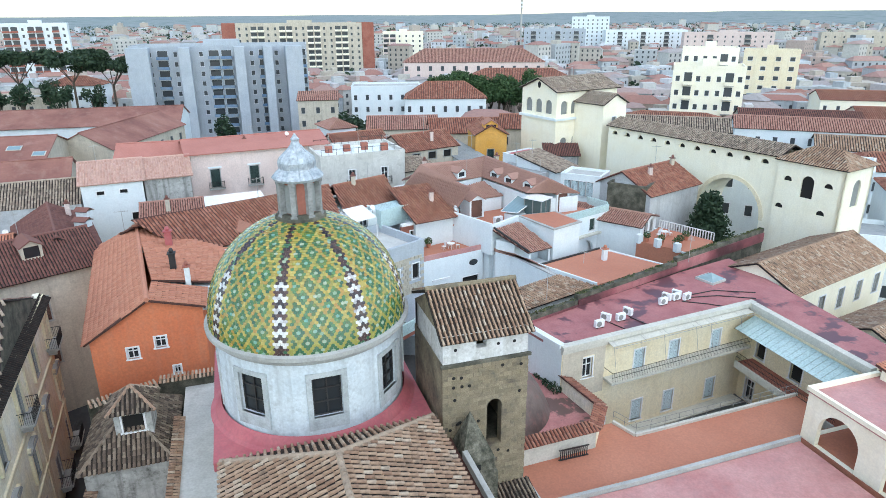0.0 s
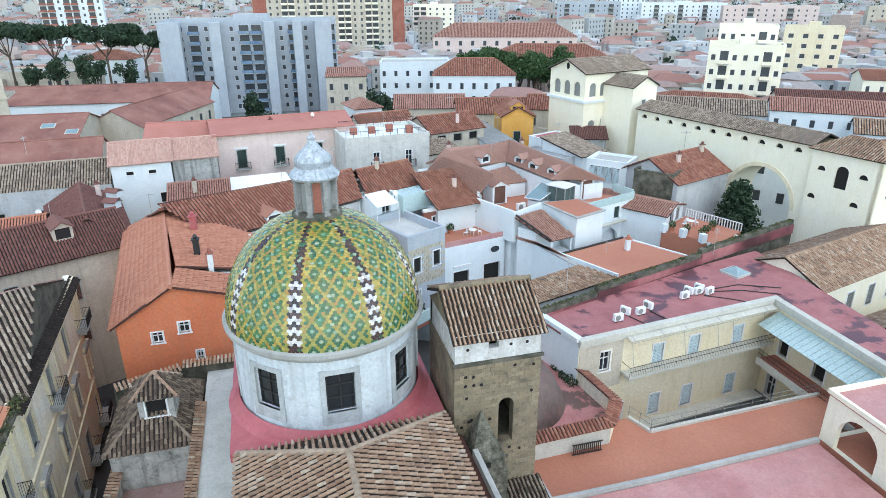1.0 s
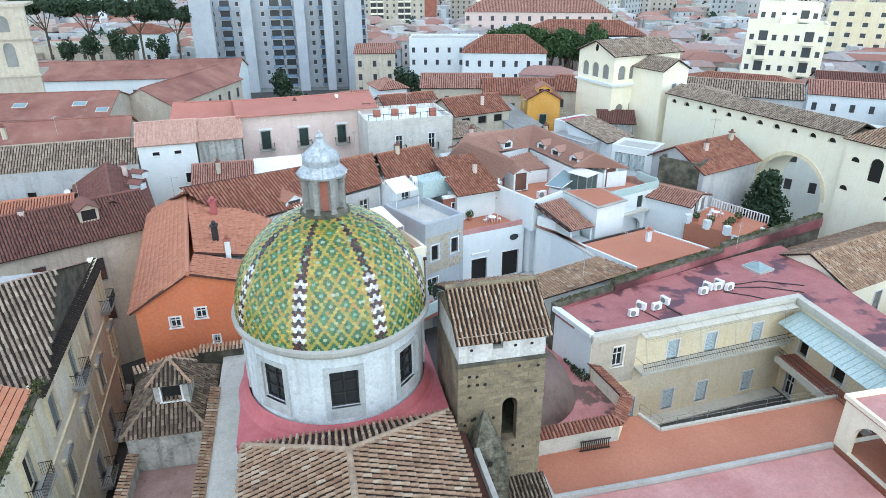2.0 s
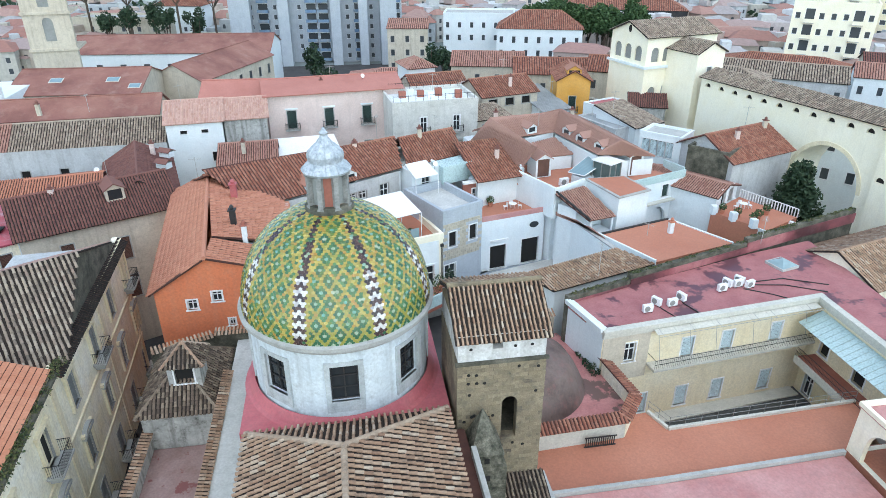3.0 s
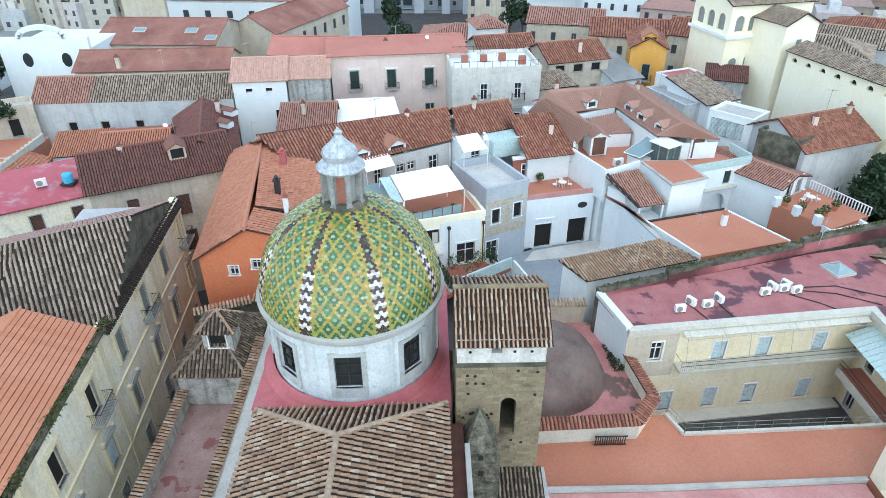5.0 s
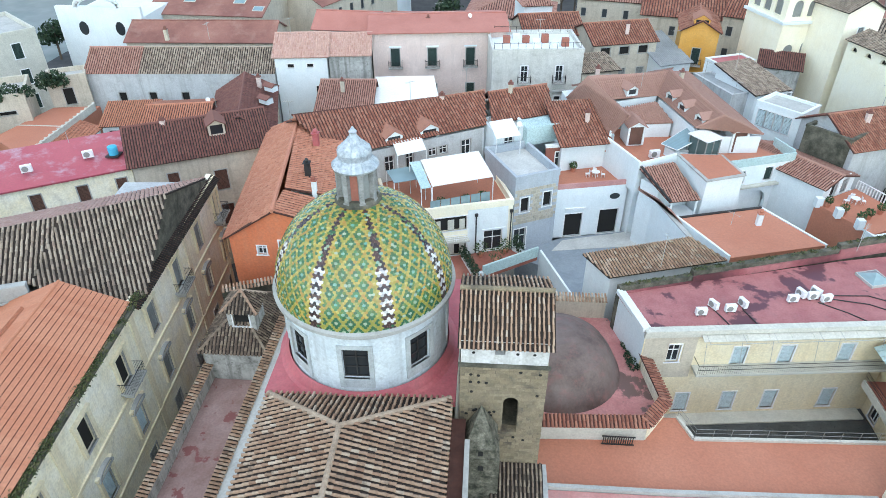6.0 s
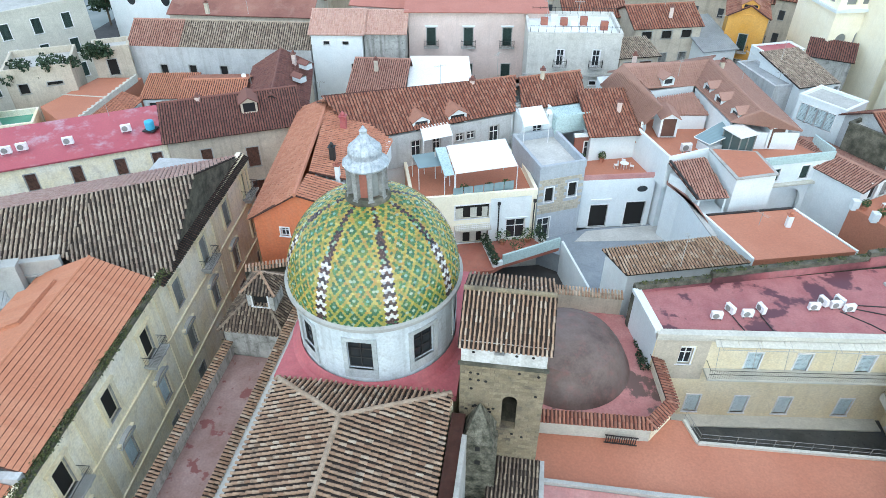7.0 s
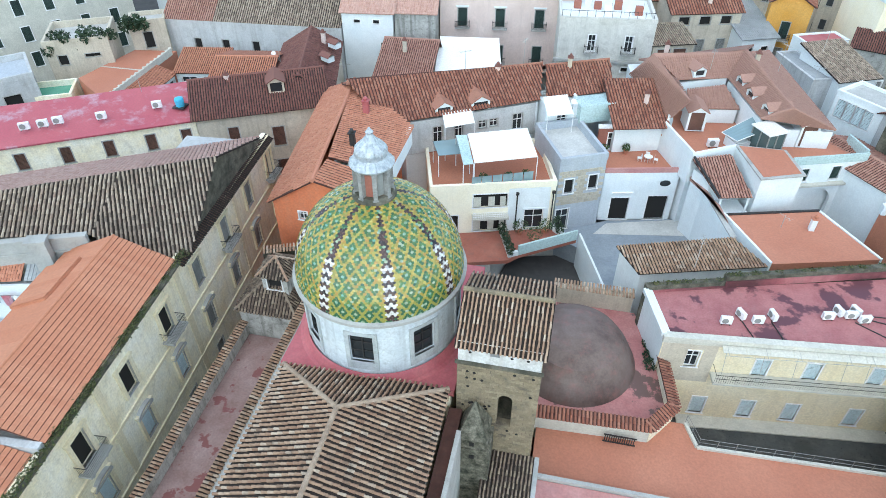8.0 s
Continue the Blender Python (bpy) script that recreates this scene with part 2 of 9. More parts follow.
TIN = mat("pale_tin", [(0.34, 0.39, 0.43), (0.56, 0.6, 0.64)], 0.5, big=2.5, dirt_amount=0.6, dirt=(0.22, 0.24, 0.26), metal=0.25, fine_amount=0.4)
BRICK_RED = mat("red_brick", [(0.3, 0.1, 0.07), (0.38, 0.15, 0.11)], 0.9, dirt_amount=0.3)
DARK_METAL = mat("dark_iron", [(0.03, 0.03, 0.032), (0.06, 0.06, 0.06)], 0.6, dirt_amount=0.2, dirt=(0.12, 0.07, 0.05), metal=0.4)
WHITE_PAINT = mat("white_paint", [(0.78, 0.79, 0.8), (0.84, 0.84, 0.84)], 0.5, dirt_amount=0.08, dirt=(0.5, 0.5, 0.5), bump=0.05)
CANVAS = mat("white_canvas", [(0.82, 0.84, 0.84), (0.87, 0.88, 0.88)], 0.7, dirt_amount=0.06, dirt=(0.6, 0.6, 0.6), bump=0.05)
TEAL_SHEET = mat("pale_teal_sheet", [(0.42, 0.56, 0.56), (0.5, 0.63, 0.63)], 0.3, dirt_amount=0.12, dirt=(0.34, 0.42, 0.42), bump=0.04)
GREEN_SHUTTER = mat("dark_green_shutter", [(0.02, 0.045, 0.04), (0.04, 0.07, 0.06)], 0.6, dirt_amount=0.1)
BLUE_SHUTTER = mat("pale_blue_shutter", [(0.5, 0.62, 0.66), (0.6, 0.7, 0.72)], 0.6, dirt_amount=0.12, dirt=(0.42, 0.48, 0.5))
BROWN_WOOD = mat("brown_wood", [(0.1, 0.05, 0.035), (0.16, 0.08, 0.06)], 0.7, dirt_amount=0.2)
GREY_SHUTTER = mat("grey_shutter", [(0.22, 0.23, 0.22), (0.3, 0.31, 0.3)], 0.7, dirt_amount=0.2)
LEAF = mat("leaf", [(0.025, 0.06, 0.02), (0.05, 0.1, 0.035), (0.08, 0.14, 0.05)], 0.7, "island", dirt_amount=0, bump=0)
DARK_LEAF = mat("dark_leaf", [(0.015, 0.035, 0.018), (0.03, 0.06, 0.03), (0.045, 0.075, 0.035)], 0.7, "island", dirt_amount=0, bump=0)
CREEPER_LEAF = mat("creeper_leaf", [(0.03, 0.05, 0.02), (0.06, 0.085, 0.03), (0.14, 0.15, 0.05), (0.1, 0.085, 0.05)], 0.8, "island", dirt_amount=0, bump=0)
BARK = mat("bark", [(0.08, 0.06, 0.045), (0.14, 0.11, 0.085)], 0.95, bump=0.6)
BLUE_PLASTIC = mat("blue_plastic", [(0.05, 0.4, 0.62), (0.1, 0.5, 0.7)], 0.4, dirt_amount=0.05)
POOL_GREEN = mat("green_court", [(0.1, 0.34, 0.22), (0.15, 0.4, 0.28)], 0.7, dirt_amount=0.15)
GREEN_GLAZE = mat("green_glaze", [(0.04, 0.13, 0.055), (0.09, 0.21, 0.08), (0.025, 0.1, 0.06), (0.13, 0.2, 0.05)], 0.22, "island", dirt_amount=0.35, dirt=(0.12, 0.13, 0.05), bump=0.15, spec=0.6)
YELLOW_GLAZE = mat("yellow_glaze", [(0.36, 0.27, 0.05), (0.48, 0.38, 0.1), (0.27, 0.27, 0.06), (0.42, 0.24, 0.06)], 0.22, "island", dirt_amount=0.3, dirt=(0.25, 0.2, 0.08), bump=0.15, spec=0.6)
PALE_GLAZE = mat("pale_glaze", [(0.22, 0.34, 0.22), (0.38, 0.43, 0.3), (0.14, 0.34, 0.26)], 0.22, "island", dirt_amount=0.2, bump=0.15, spec=0.6)
WHITE_GLAZE = mat("white_glaze", [(0.4, 0.38, 0.38), (0.62, 0.6, 0.58), (0.7, 0.69, 0.67)], 0.22, "island", dirt_amount=0.2, bump=0.15, spec=0.6)
BLACK_GLAZE = mat("black_glaze", [(0.02, 0.016, 0.02), (0.06, 0.035, 0.035), (0.09, 0.045, 0.035)], 0.22, "island", dirt_amount=0.2, bump=0.15, spec=0.6)
# The bluish tint puts distant haze into the ground colour.
HAZED_GROUND = mat("haze_tinted_plain", [(0.12, 0.17, 0.17), (0.24, 0.27, 0.27), (0.15, 0.2, 0.19)], 0.95, big=0.012, fine=0.2, dirt_amount=0.4, dirt=(0.3, 0.32, 0.32))
FAR_WHITE = mat("far_pale_walls", [(0.42, 0.45, 0.47), (0.55, 0.54, 0.51), (0.48, 0.44, 0.37), (0.45, 0.34, 0.3), (0.6, 0.62, 0.64)], 0.9, "island", fine=1.0, dirt_amount=0.15)
FAR_ROOF = mat("far_roofs", [(0.32, 0.16, 0.13), (0.38, 0.22, 0.18), (0.36, 0.36, 0.36), (0.33, 0.17, 0.14)], 0.9, "island", fine=1.0, dirt_amount=0.2)
BLUE_GREY = mat("blue_grey_render", [(0.4, 0.44, 0.49), (0.47, 0.51, 0.55)], 0.85, dirt_amount=0.15, dirt=(0.3, 0.32, 0.34), streak=0.3)


def glass_mat(name, tint, rough=0.08):
    m = bpy.data.materials.new(name)
    m.use_nodes = True
    b = m.node_tree.nodes["Principled BSDF"]
    nz = m.node_tree.nodes.new("ShaderNodeTexNoise")
    nz.inputs["Scale"].default_value = 1.3
    rp = m.node_tree.nodes.new("ShaderNodeValToRGB")
    rp.color_ramp.elements[0].color = (*[c * 0.6 for c in tint], 1)
    rp.color_ramp.elements[1].color = (*tint, 1)
    m.node_tree.links.new(nz.outputs["Fac"], rp.inputs["Fac"])
    m.node_tree.links.new(rp.outputs["Color"], b.inputs["Base Color"])
    b.inputs["Roughness"].default_value = rough
    b.inputs["Specular IOR Level"].default_value = 0.6
    return m


GLASS = glass_mat("window_glass", (0.035, 0.04, 0.045))
FAR_GLASS = glass_mat("distant_window_glass", (0.06, 0.07, 0.08), 0.3)
SKY_GLASS = glass_mat("roof_glass", (0.3, 0.42, 0.45), 0.15)
SMOKED_GLASS = glass_mat("smoked_lift_glass", (0.09, 0.14, 0.14), 0.1)
# Near-black sheet colour that stands in for the shade inside openings.
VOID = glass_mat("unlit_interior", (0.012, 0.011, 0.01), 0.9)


# ---- building blocks ----
def mesh_of(name, verts, faces, mats, idx=None):
    me = bpy.data.meshes.new(name)
    me.from_pydata([tuple(v) for v in verts], [], [tuple(f) for f in faces])
    for m in mats if isinstance(mats, (list, tuple)) else [mats]:
        me.materials.append(m)
    if idx is not None:
        me.polygons.foreach_set("material_index", np.array(idx, dtype=np.int32))
    me.update()
    return me


def put(name, me, parent=None, label="", m=None):
    ob = new(name, me)
    if parent is not None:
        ob.parent = parent
    if m is not None:
        ob.matrix_basis = m
    if label:
        ob["label"] = label
    return ob


def part(name, bm, material, parent, label=""):
    me = bpy.data.meshes.new(name)
    bm.to_mesh(me)
    bm.free()
    for m in material if isinstance(material, (list, tuple)) else [material]:
        me.materials.append(m)
    return put(name, me, parent, label)


def thing(name, label, category, m=None, group="", kind=""):
    ob = new(name)
    ob.empty_display_size = 0.5
    if m is not None:
        ob.matrix_basis = m
    return tagged(ob, label, category, group, kind)


class Geo:
    """Collects vertices and faces of one mesh."""

    def __init__(self):
        self.v, self.f, self.i = [], [], []

    def quad(self, *p, mi=0):
        k = len(self.v)
        self.v += [tuple(q) for q in p]
        self.f.append(tuple(range(k, k + len(p))))
        self.i.append(mi)

    def box(self, x0, y0, z0, x1, y1, z1, mi=0, m=None):
        c = [Vector((x, y, z)) for z in (z0, z1) for y in (y0, y1) for x in (x0, x1)]
        if m is not None:
            c = [m @ q for q in c]
        k = len(self.v)
        self.v += [tuple(q) for q in c]
        for f in ((0, 2, 3, 1), (4, 5, 7, 6), (0, 1, 5, 4), (2, 6, 7, 3), (0, 4, 6, 2), (1, 3, 7, 5)):
            self.f.append(tuple(k + a for a in f))
            self.i.append(mi)

    def prism(self, poly, z0, z1, mi=0):
        """Upright prism over a counter-clockwise plan; z0, z1 numbers."""
        k, n = len(self.v), len(poly)
        self.v += [(p[0], p[1], z0) for p in poly] + [(p[0], p[1], z1) for p in poly]
        self.f.append(tuple(k + n + a for a in range(n)))
        self.f.append(tuple(k + a for a in reversed(range(n))))
        self.i += [mi, mi]
        for a in range(n):
            b = (a + 1) % n
            self.f.append((k + a, k + b, k + n + b, k + n + a))
            self.i.append(mi)

    def slab(self, poly, thick, mi=0):
        """Plate of any tilt under the polygon poly."""
        p = [Vector(q) for q in poly]
        nrm = (p[1] - p[0]).cross(p[2] - p[0]).normalized()
        if nrm.z < 0:
            p.reverse()
            nrm = -nrm
        k, n = len(self.v), len(p)
        self.v += [tuple(q) for q in p] + [tuple(q - nrm * thick) for q in p]
        self.f.append(tuple(k + a for a in range(n)))
        self.f.append(tuple(k + n + a for a in reversed(range(n))))
        self.i += [mi, mi]
        for a in range(n):
            b = (a + 1) % n
            self.f.append((k + b, k + a, k + n + a, k + n + b))
            self.i.append(mi)

    def lathe(self, prof, n, cx=0.0, cy=0.0, mi=0, turn=0.0, close=True):
        k = len(self.v)
        for r, z in prof:
            for a in range(n):
                t = 2 * math.pi * a / n + turn
                self.v.append((cx + r * math.cos(t), cy + r * math.sin(t), z))
        for j in range(len(prof) - 1):
            for a in range(n):
                b = (a + 1) % n
                self.f.append((k + j * n + a, k + j * n + b, k + (j + 1) * n + b, k + (j + 1) * n + a))
                self.i.append(mi)
        if close:
            self.f.append(tuple(k + a for a in reversed(range(n))))
            self.f.append(tuple(k + (len(prof) - 1) * n + a for a in range(n)))
            self.i += [mi, mi]

    def put(self, name, mats, parent=None, label="", m=None):
        return put(name, mesh_of(name, self.v, self.f, mats, self.i), parent, label, m)


def rod(g, a, b, r, n=6):
    a, b = Vector(a), Vector(b)
    q = (b - a).to_track_quat("Z", "Y").to_matrix()
    k = len(g.v)
    for p in (a, b):
        for i in range(n):
            t = 2 * math.pi * i / n
            g.v.append(tuple(p + q @ Vector((r * math.cos(t), r * math.sin(t), 0))))
    for i in range(n):
        j = (i + 1) % n
        g.f.append((k + i, k + j, k + n + j, k + n + i))
        g.i.append(0)
    g.f += [tuple(k + i for i in reversed(range(n))), tuple(k + n + i for i in range(n))]
    g.i += [0, 0]


# ---- tiled roofs ----
TILE_ARC = [(-1.0, 0.0), (-0.6, 0.9), (0.6, 0.9), (1.0, 0.0)]


def tile_spots(poly, pitch, length):
    """Places of barrel tiles on a convex roof plane; the first edge of poly is its eave. Returns origin, axes and rows of (u, v0, v1)."""
    p = [Vector(q) for q in poly]
    u = (p[1] - p[0]).normalized()
    n = u.cross(p[2] - p[0])
    if n.length < 1e-6:
        n = u.cross(p[-1] - p[0])
    n.normalize()
    if n.z < 0:
        n = -n
    v = n.cross(u)
    if v.z < 0:
        v = -v
    c = [((q - p[0]).dot(u), (q - p[0]).dot(v)) for q in p]
    lo, hi = min(a for a, _ in c), max(a for a, _ in c)
    out = []
    k = max(1, round((hi - lo) / pitch))
    step = (hi - lo) / k
    for i in range(k):
        s = lo + (i + 0.5) * step
        cuts = []
        for (a0, b0), (a1, b1) in zip(c, c[1:] + c[:1]):
            if (a0 - s) * (a1 - s) <= 0 and abs(a1 - a0) > 1e-6:
                cuts.append(b0 + (b1 - b0) * (s - a0) / (a1 - a0))
        if len(cuts) < 2:
            continue
        v0, v1 = min(cuts) - 0.08, max(cuts)
        rows = max(1, round((v1 - v0) / length))
        for j in range(rows):
            out.append((s + random.uniform(-0.02, 0.02), v0 + (v1 - v0) * j / rows, v0 + (v1 - v0) * (j + 1) / rows))
    return p[0], u, v, n, out, step


def tiles(polys, material, parent, pitch=0.26, length=0.42, height=0.075, name="roof_tiles", singles=0, single_mat=None, label="", fill=0.36):
    """Barrel tiles over roof planes: the first `singles` as objects of their own, the rest in one mesh."""
    vs, fs, count = [], [], 0
    face = np.array([(0, 1, 5, 4), (1, 2, 6, 5), (2, 3, 7, 6), (0, 3, 2, 1)])
    single = None
    for poly in polys:
        o, u, v, n, spots, step = tile_spots(poly, pitch, length)
        r = step * fill
        if singles and single is None:
            tv = [(x * r, 0, z * height + 0.045) for x, z in TILE_ARC] + [(x * r * 0.8, length * 1.08, z * height * 0.8 + 0.01) for x, z in TILE_ARC]
            tv += [(x * r * 0.8, 0, z * height * 0.6) for x, z in TILE_ARC]
            single = mesh_of("tile", tv, [*map(tuple, face[:3]), (0, 3, 11, 8), (8, 9, 1, 0), (9, 10, 2, 1), (10, 11, 3, 2)], single_mat)
        rest = []
        for s in spots:
            if single is not None and count < singles:
                m = Matrix((u, v, n)).transposed().to_4x4()
                m.translation = o + u * s[0] + v * s[1] + n * random.uniform(0, 0.012)
                put("tile", single, parent, m=m @ pose(0, 0, 0, 0, 0, random.uniform(-1.5, 1.5)))
                count += 1
            else:
                rest.append(s)
        if not rest:
            continue
        a = np.array(rest)
        k = len(a)
        U, V, N, O = (np.array(q) for q in (u, v, n, o))
        arc = np.array(TILE_ARC)
        lift = np.random.uniform(0, 0.02, k)
        low = O + (a[:, 0, None] + arc[None, :, 0] * r)[:, :, None] * U + a[:, 1][:, None, None] * V + (arc[None, :, 1] * height + 0.045 + lift[:, None])[:, :, None] * N
        top = O + (a[:, 0, None] + arc[None, :, 0] * r * 0.8)[:, :, None] * U + (a[:, 2] + 0.03)[:, None, None] * V + (arc[None, :, 1] * height * 0.8 + 0.012 + lift[:, None])[:, :, None] * N
        base = sum(len(q) for q in vs)
        vs.append(np.concatenate([low, top], axis=1).reshape(-1, 3))
        fs.append((face[None] + (base + 8 * np.arange(k))[:, None, None]).reshape(-1, 4))
    if not vs:
        return None
    me = bpy.data.meshes.new(name)
    V, Fc = np.concatenate(vs), np.concatenate(fs)
    me.vertices.add(len(V))
    me.vertices.foreach_set("co", V.astype(np.float32).ravel())
    me.loops.add(len(Fc) * 4)
    me.loops.foreach_set("vertex_index", Fc.astype(np.int32).ravel())
    me.polygons.add(len(Fc))
    me.polygons.foreach_set("loop_start", np.arange(0, len(Fc) * 4, 4, dtype=np.int32))
    me.materials.append(material)
    me.update(calc_edges=True)
    ob = put(name, me, parent, label)
    ob["kind"] = "stuff"
    return ob


def deck(polys, material, parent, thick=0.14, name="roof"):
    g = Geo()
    # Decks under these tiles go near-black, in place of shade between the rows.
    material = {"old_tile": SHADE_AND_EAVE, "weathered_tile": SHADE_AND_EAVE, "red_tile": RED_SHADE_AND_GUTTER, "orange_tile": RED_SHADE_AND_GUTTER, "mossy_dark_tile": SHADE_AND_EAVE, "brown_tile": SHADE_AND_EAVE, "faded_red_tile": RED_SHADE_AND_GUTTER}.get(material.name, material)
    for p in polys:
        q = [Vector(a) for a in p]
        nrm = (q[1] - q[0]).cross(q[2] - q[0])
        for a in q[3:]:
            a.z = q[0].z - (nrm.x * (a.x - q[0].x) + nrm.y * (a.y - q[0].y)) / nrm.z
        g.slab(q, thick)
    return g.put(name, material, parent)


# ---- walls with openings ----
def pierced(g, w, h, holes, thick=0.35, m=None, mi=0):
    """Wall of width w and height h in the plane y = 0 (inside at y = thick), with rectangular holes (x0, z0, x1, z1)."""
    holes = [(max(a, 0.02), max(b, 0.02), min(c, w - 0.02), min(d, h - 0.02)) for a, b, c, d in holes]
    holes = [q for q in holes if q[2] - q[0] > 0.05 and q[3] - q[1] > 0.05]
    xs = sorted({0.0, w, *[q[0] for q in holes], *[q[2] for q in holes]})
    zs = sorted({0.0, h, *[q[1] for q in holes], *[q[3] for q in holes]})
    m = m or Matrix()

    def pt(x, y, z):
        return tuple(m @ Vector((x, y, z)))

    for a, b in zip(xs, xs[1:]):
        run = None
        for c, d in list(zip(zs, zs[1:])) + [(None, None)]:
            hole = c is None or any(q[0] - 1e-6 <= a and b <= q[2] + 1e-6 and q[1] - 1e-6 <= c and d <= q[3] + 1e-6 for q in holes)
            if hole:
                if run:
                    g.quad(pt(a, 0, run[0]), pt(b, 0, run[0]), pt(b, 0, run[1]), pt(a, 0, run[1]), mi=mi)
                    g.quad(pt(b, thick, run[0]), pt(a, thick, run[0]), pt(a, thick, run[1]), pt(b, thick, run[1]), mi=mi)
                run = None
            else:
                run = [run[0] if run else c, d]
    for a, c, b, d in holes:
        g.quad(pt(a, 0, c), pt(a, 0, d), pt(a, thick, d), pt(a, thick, c), mi=mi)
        g.quad(pt(b, 0, d), pt(b, 0, c), pt(b, thick, c), pt(b, thick, d), mi=mi)
        g.quad(pt(a, 0, d), pt(b, 0, d), pt(b, thick, d), pt(a, thick, d), mi=mi)
        g.quad(pt(b, 0, c), pt(a, 0, c), pt(a, thick, c), pt(b, thick, c), mi=mi)
    g.quad(pt(0, 0, h), pt(w, 0, h), pt(w, thick, h), pt(0, thick, h), mi=mi)
    g.quad(pt(0, thick, 0), pt(0, 0, 0), pt(0, 0, h), pt(0, thick, h), mi=mi)
    g.quad(pt(w, 0, 0), pt(w, thick, 0), pt(w, thick, h), pt(w, 0, h), mi=mi)


WINDOW_MESHES = {}


def shared(key, make):
    if key not in WINDOW_MESHES:
        WINDOW_MESHES[key] = make()
    return WINDOW_MESHES[key]


def ring(w, h, t, y0, y1, sill=0.0):
    g = Geo()
    g.box(-w / 2 - t, y0, 0, -w / 2, y1, h)
    g.box(w / 2, y0, 0, w / 2 + t, y1, h)
    g.box(-w / 2 - t, y0, h, w / 2 + t, y1, h + t)
    g.box(-w / 2 - t - sill, y0 - sill * 0.7, -0.09, w / 2 + t + sill, y1, 0)
    return g


def window(parent, m, w, h, style="w", trim=WHITE_PAINT):
    """A window, shutter or door set in a hole; m: on the wall's face at the middle of the sill, y into the wall."""
    if style == "far":
        def far():
            g = Geo()
            g.box(-w / 2, 0.12, 0, w / 2, 0.16, h, mi=1)
            for x in (-w / 2, w / 2 - 0.06):
                g.box(x, 0.05, 0, x + 0.06, 0.12, h)
            g.box(-w / 2 + 0.06, 0.05, h - 0.06, w / 2 - 0.06, 0.12, h)
            g.box(-w / 2 - 0.1, -0.08, -0.1, w / 2 + 0.1, 0.1, 0)
            return mesh_of("window", g.v, g.f, [trim, FAR_GLASS], g.i)
        return put("window", shared((style, w, h, trim.name), far), parent, m=m)
    ob = put("window", shared(("ring", w, h, trim.name), lambda: (lambda g: mesh_of("window", g.v, g.f, trim))(ring(w, h, 0.12, -0.05, 0.12, 0.08))), parent, m=m)
    # Styles o and g: the pane is a near-black sheet for shade indoors.
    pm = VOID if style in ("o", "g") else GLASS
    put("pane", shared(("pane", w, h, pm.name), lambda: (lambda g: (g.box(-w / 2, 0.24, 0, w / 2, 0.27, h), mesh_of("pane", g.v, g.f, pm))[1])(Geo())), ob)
    if style in ("w", "d", "b"):
        def bars():
            g = Geo()
            for x in (-w / 2, -0.035, w / 2 - 0.07):
                g.box(x, 0.15, 0, x + 0.07, 0.23, h)
            for z in (0, h * 0.62, h - 0.07):
                g.box(-w / 2 + 0.07, 0.16, z, -0.035, 0.22, z + 0.07)
                g.box(0.035, 0.16, z, w / 2 - 0.07, 0.22, z + 0.07)
            return mesh_of("casement", g.v, g.f, WHITE_PAINT)
        put("casement", shared(("bars", w, h), bars), ob)
    if style in ("s", "sb", "p", "q", "x"):
        sm = {"s": GREEN_SHUTTER, "sb": GREEN_SHUTTER, "p": BLUE_SHUTTER, "q": GREY_SHUTTER, "x": BROWN_WOOD}[style]

        def leaf():
            g = Geo()
            lw = w / 2 - 0.015
            for x in (0, lw - 0.07):
                g.box(x, 0, 0.02, x + 0.07, 0.05, h - 0.02)
            k = max(4, int(h / 0.16))
            for i in range(k):
                z = 0.03 + (h - 0.12) * i / k
                g.box(0.07, 0.005, z, lw - 0.07, 0.04, z + (h - 0.12) / k * 0.72)
            return mesh_of("shutter", g.v, g.f, sm)
        me = shared(("leaf", w, h, sm.name), leaf)
        put("shutter", me, ob, m=pose(-w / 2 + 0.005, 0.1, 0))
        put("shutter", me, ob, m=pose(0.01, 0.1, 0))
    if style in ("b", "sb"):
        put("balcony", shared(("balcony", w), lambda: balcony_mesh(w + 0.9, 0.75, 1.0)), ob, "iron railed balcony", pose(0, 0, -0.05))
    return ob


def balcony_mesh(w, d, h, step=0.13):
    g = Geo()
    g.box(-w / 2, -d, -0.16, w / 2, 0.0, -0.02, mi=1)
    g.box(-w / 2, -d, h - 0.05, w / 2, -d + 0.05, h)
    for x in (-w / 2, w / 2 - 0.05):
        g.box(x, -d + 0.05, h - 0.05, x + 0.05, 0, h)
    k = int(w / step)
    for i in range(k + 1):
        x = -w / 2 + (w - 0.025) * i / k
        g.box(x, -d + 0.01, -0.02, x + 0.025, -d + 0.035, h - 0.05)
    for i in range(1, int(d / step)):
        for x in (-w / 2 + 0.01, w / 2 - 0.035):
            g.box(x, -d + i * step, -0.02, x + 0.025, -d + i * step + 0.025, h - 0.05)
    return mesh_of("balcony", g.v, g.f, [DARK_METAL, TRIM_GREY], g.i)


def side(frame_m, w, h, wins, wall, parent, thick=0.35, name="wall"):
    trim = TRIM_GREY if wall in (BEIGE, OCHRE_WALL, STONE, MOSSY, GREY_WALL, AMBER_WALL, PINK) else WHITE_PAINT
    """One wall with its windows: wins of (u, z, width, height, style)."""
    g = Geo()
    pierced(g, w, h, [(u - a / 2, z, u + a / 2, z + b) for u, z, a, b, _ in wins], thick, frame_m)
    ob = g.put(name, wall, parent)
    for u, z, a, b, style in wins:
        window(parent, frame_m @ pose(u, 0, z), a, b, style, trim)
    return ob


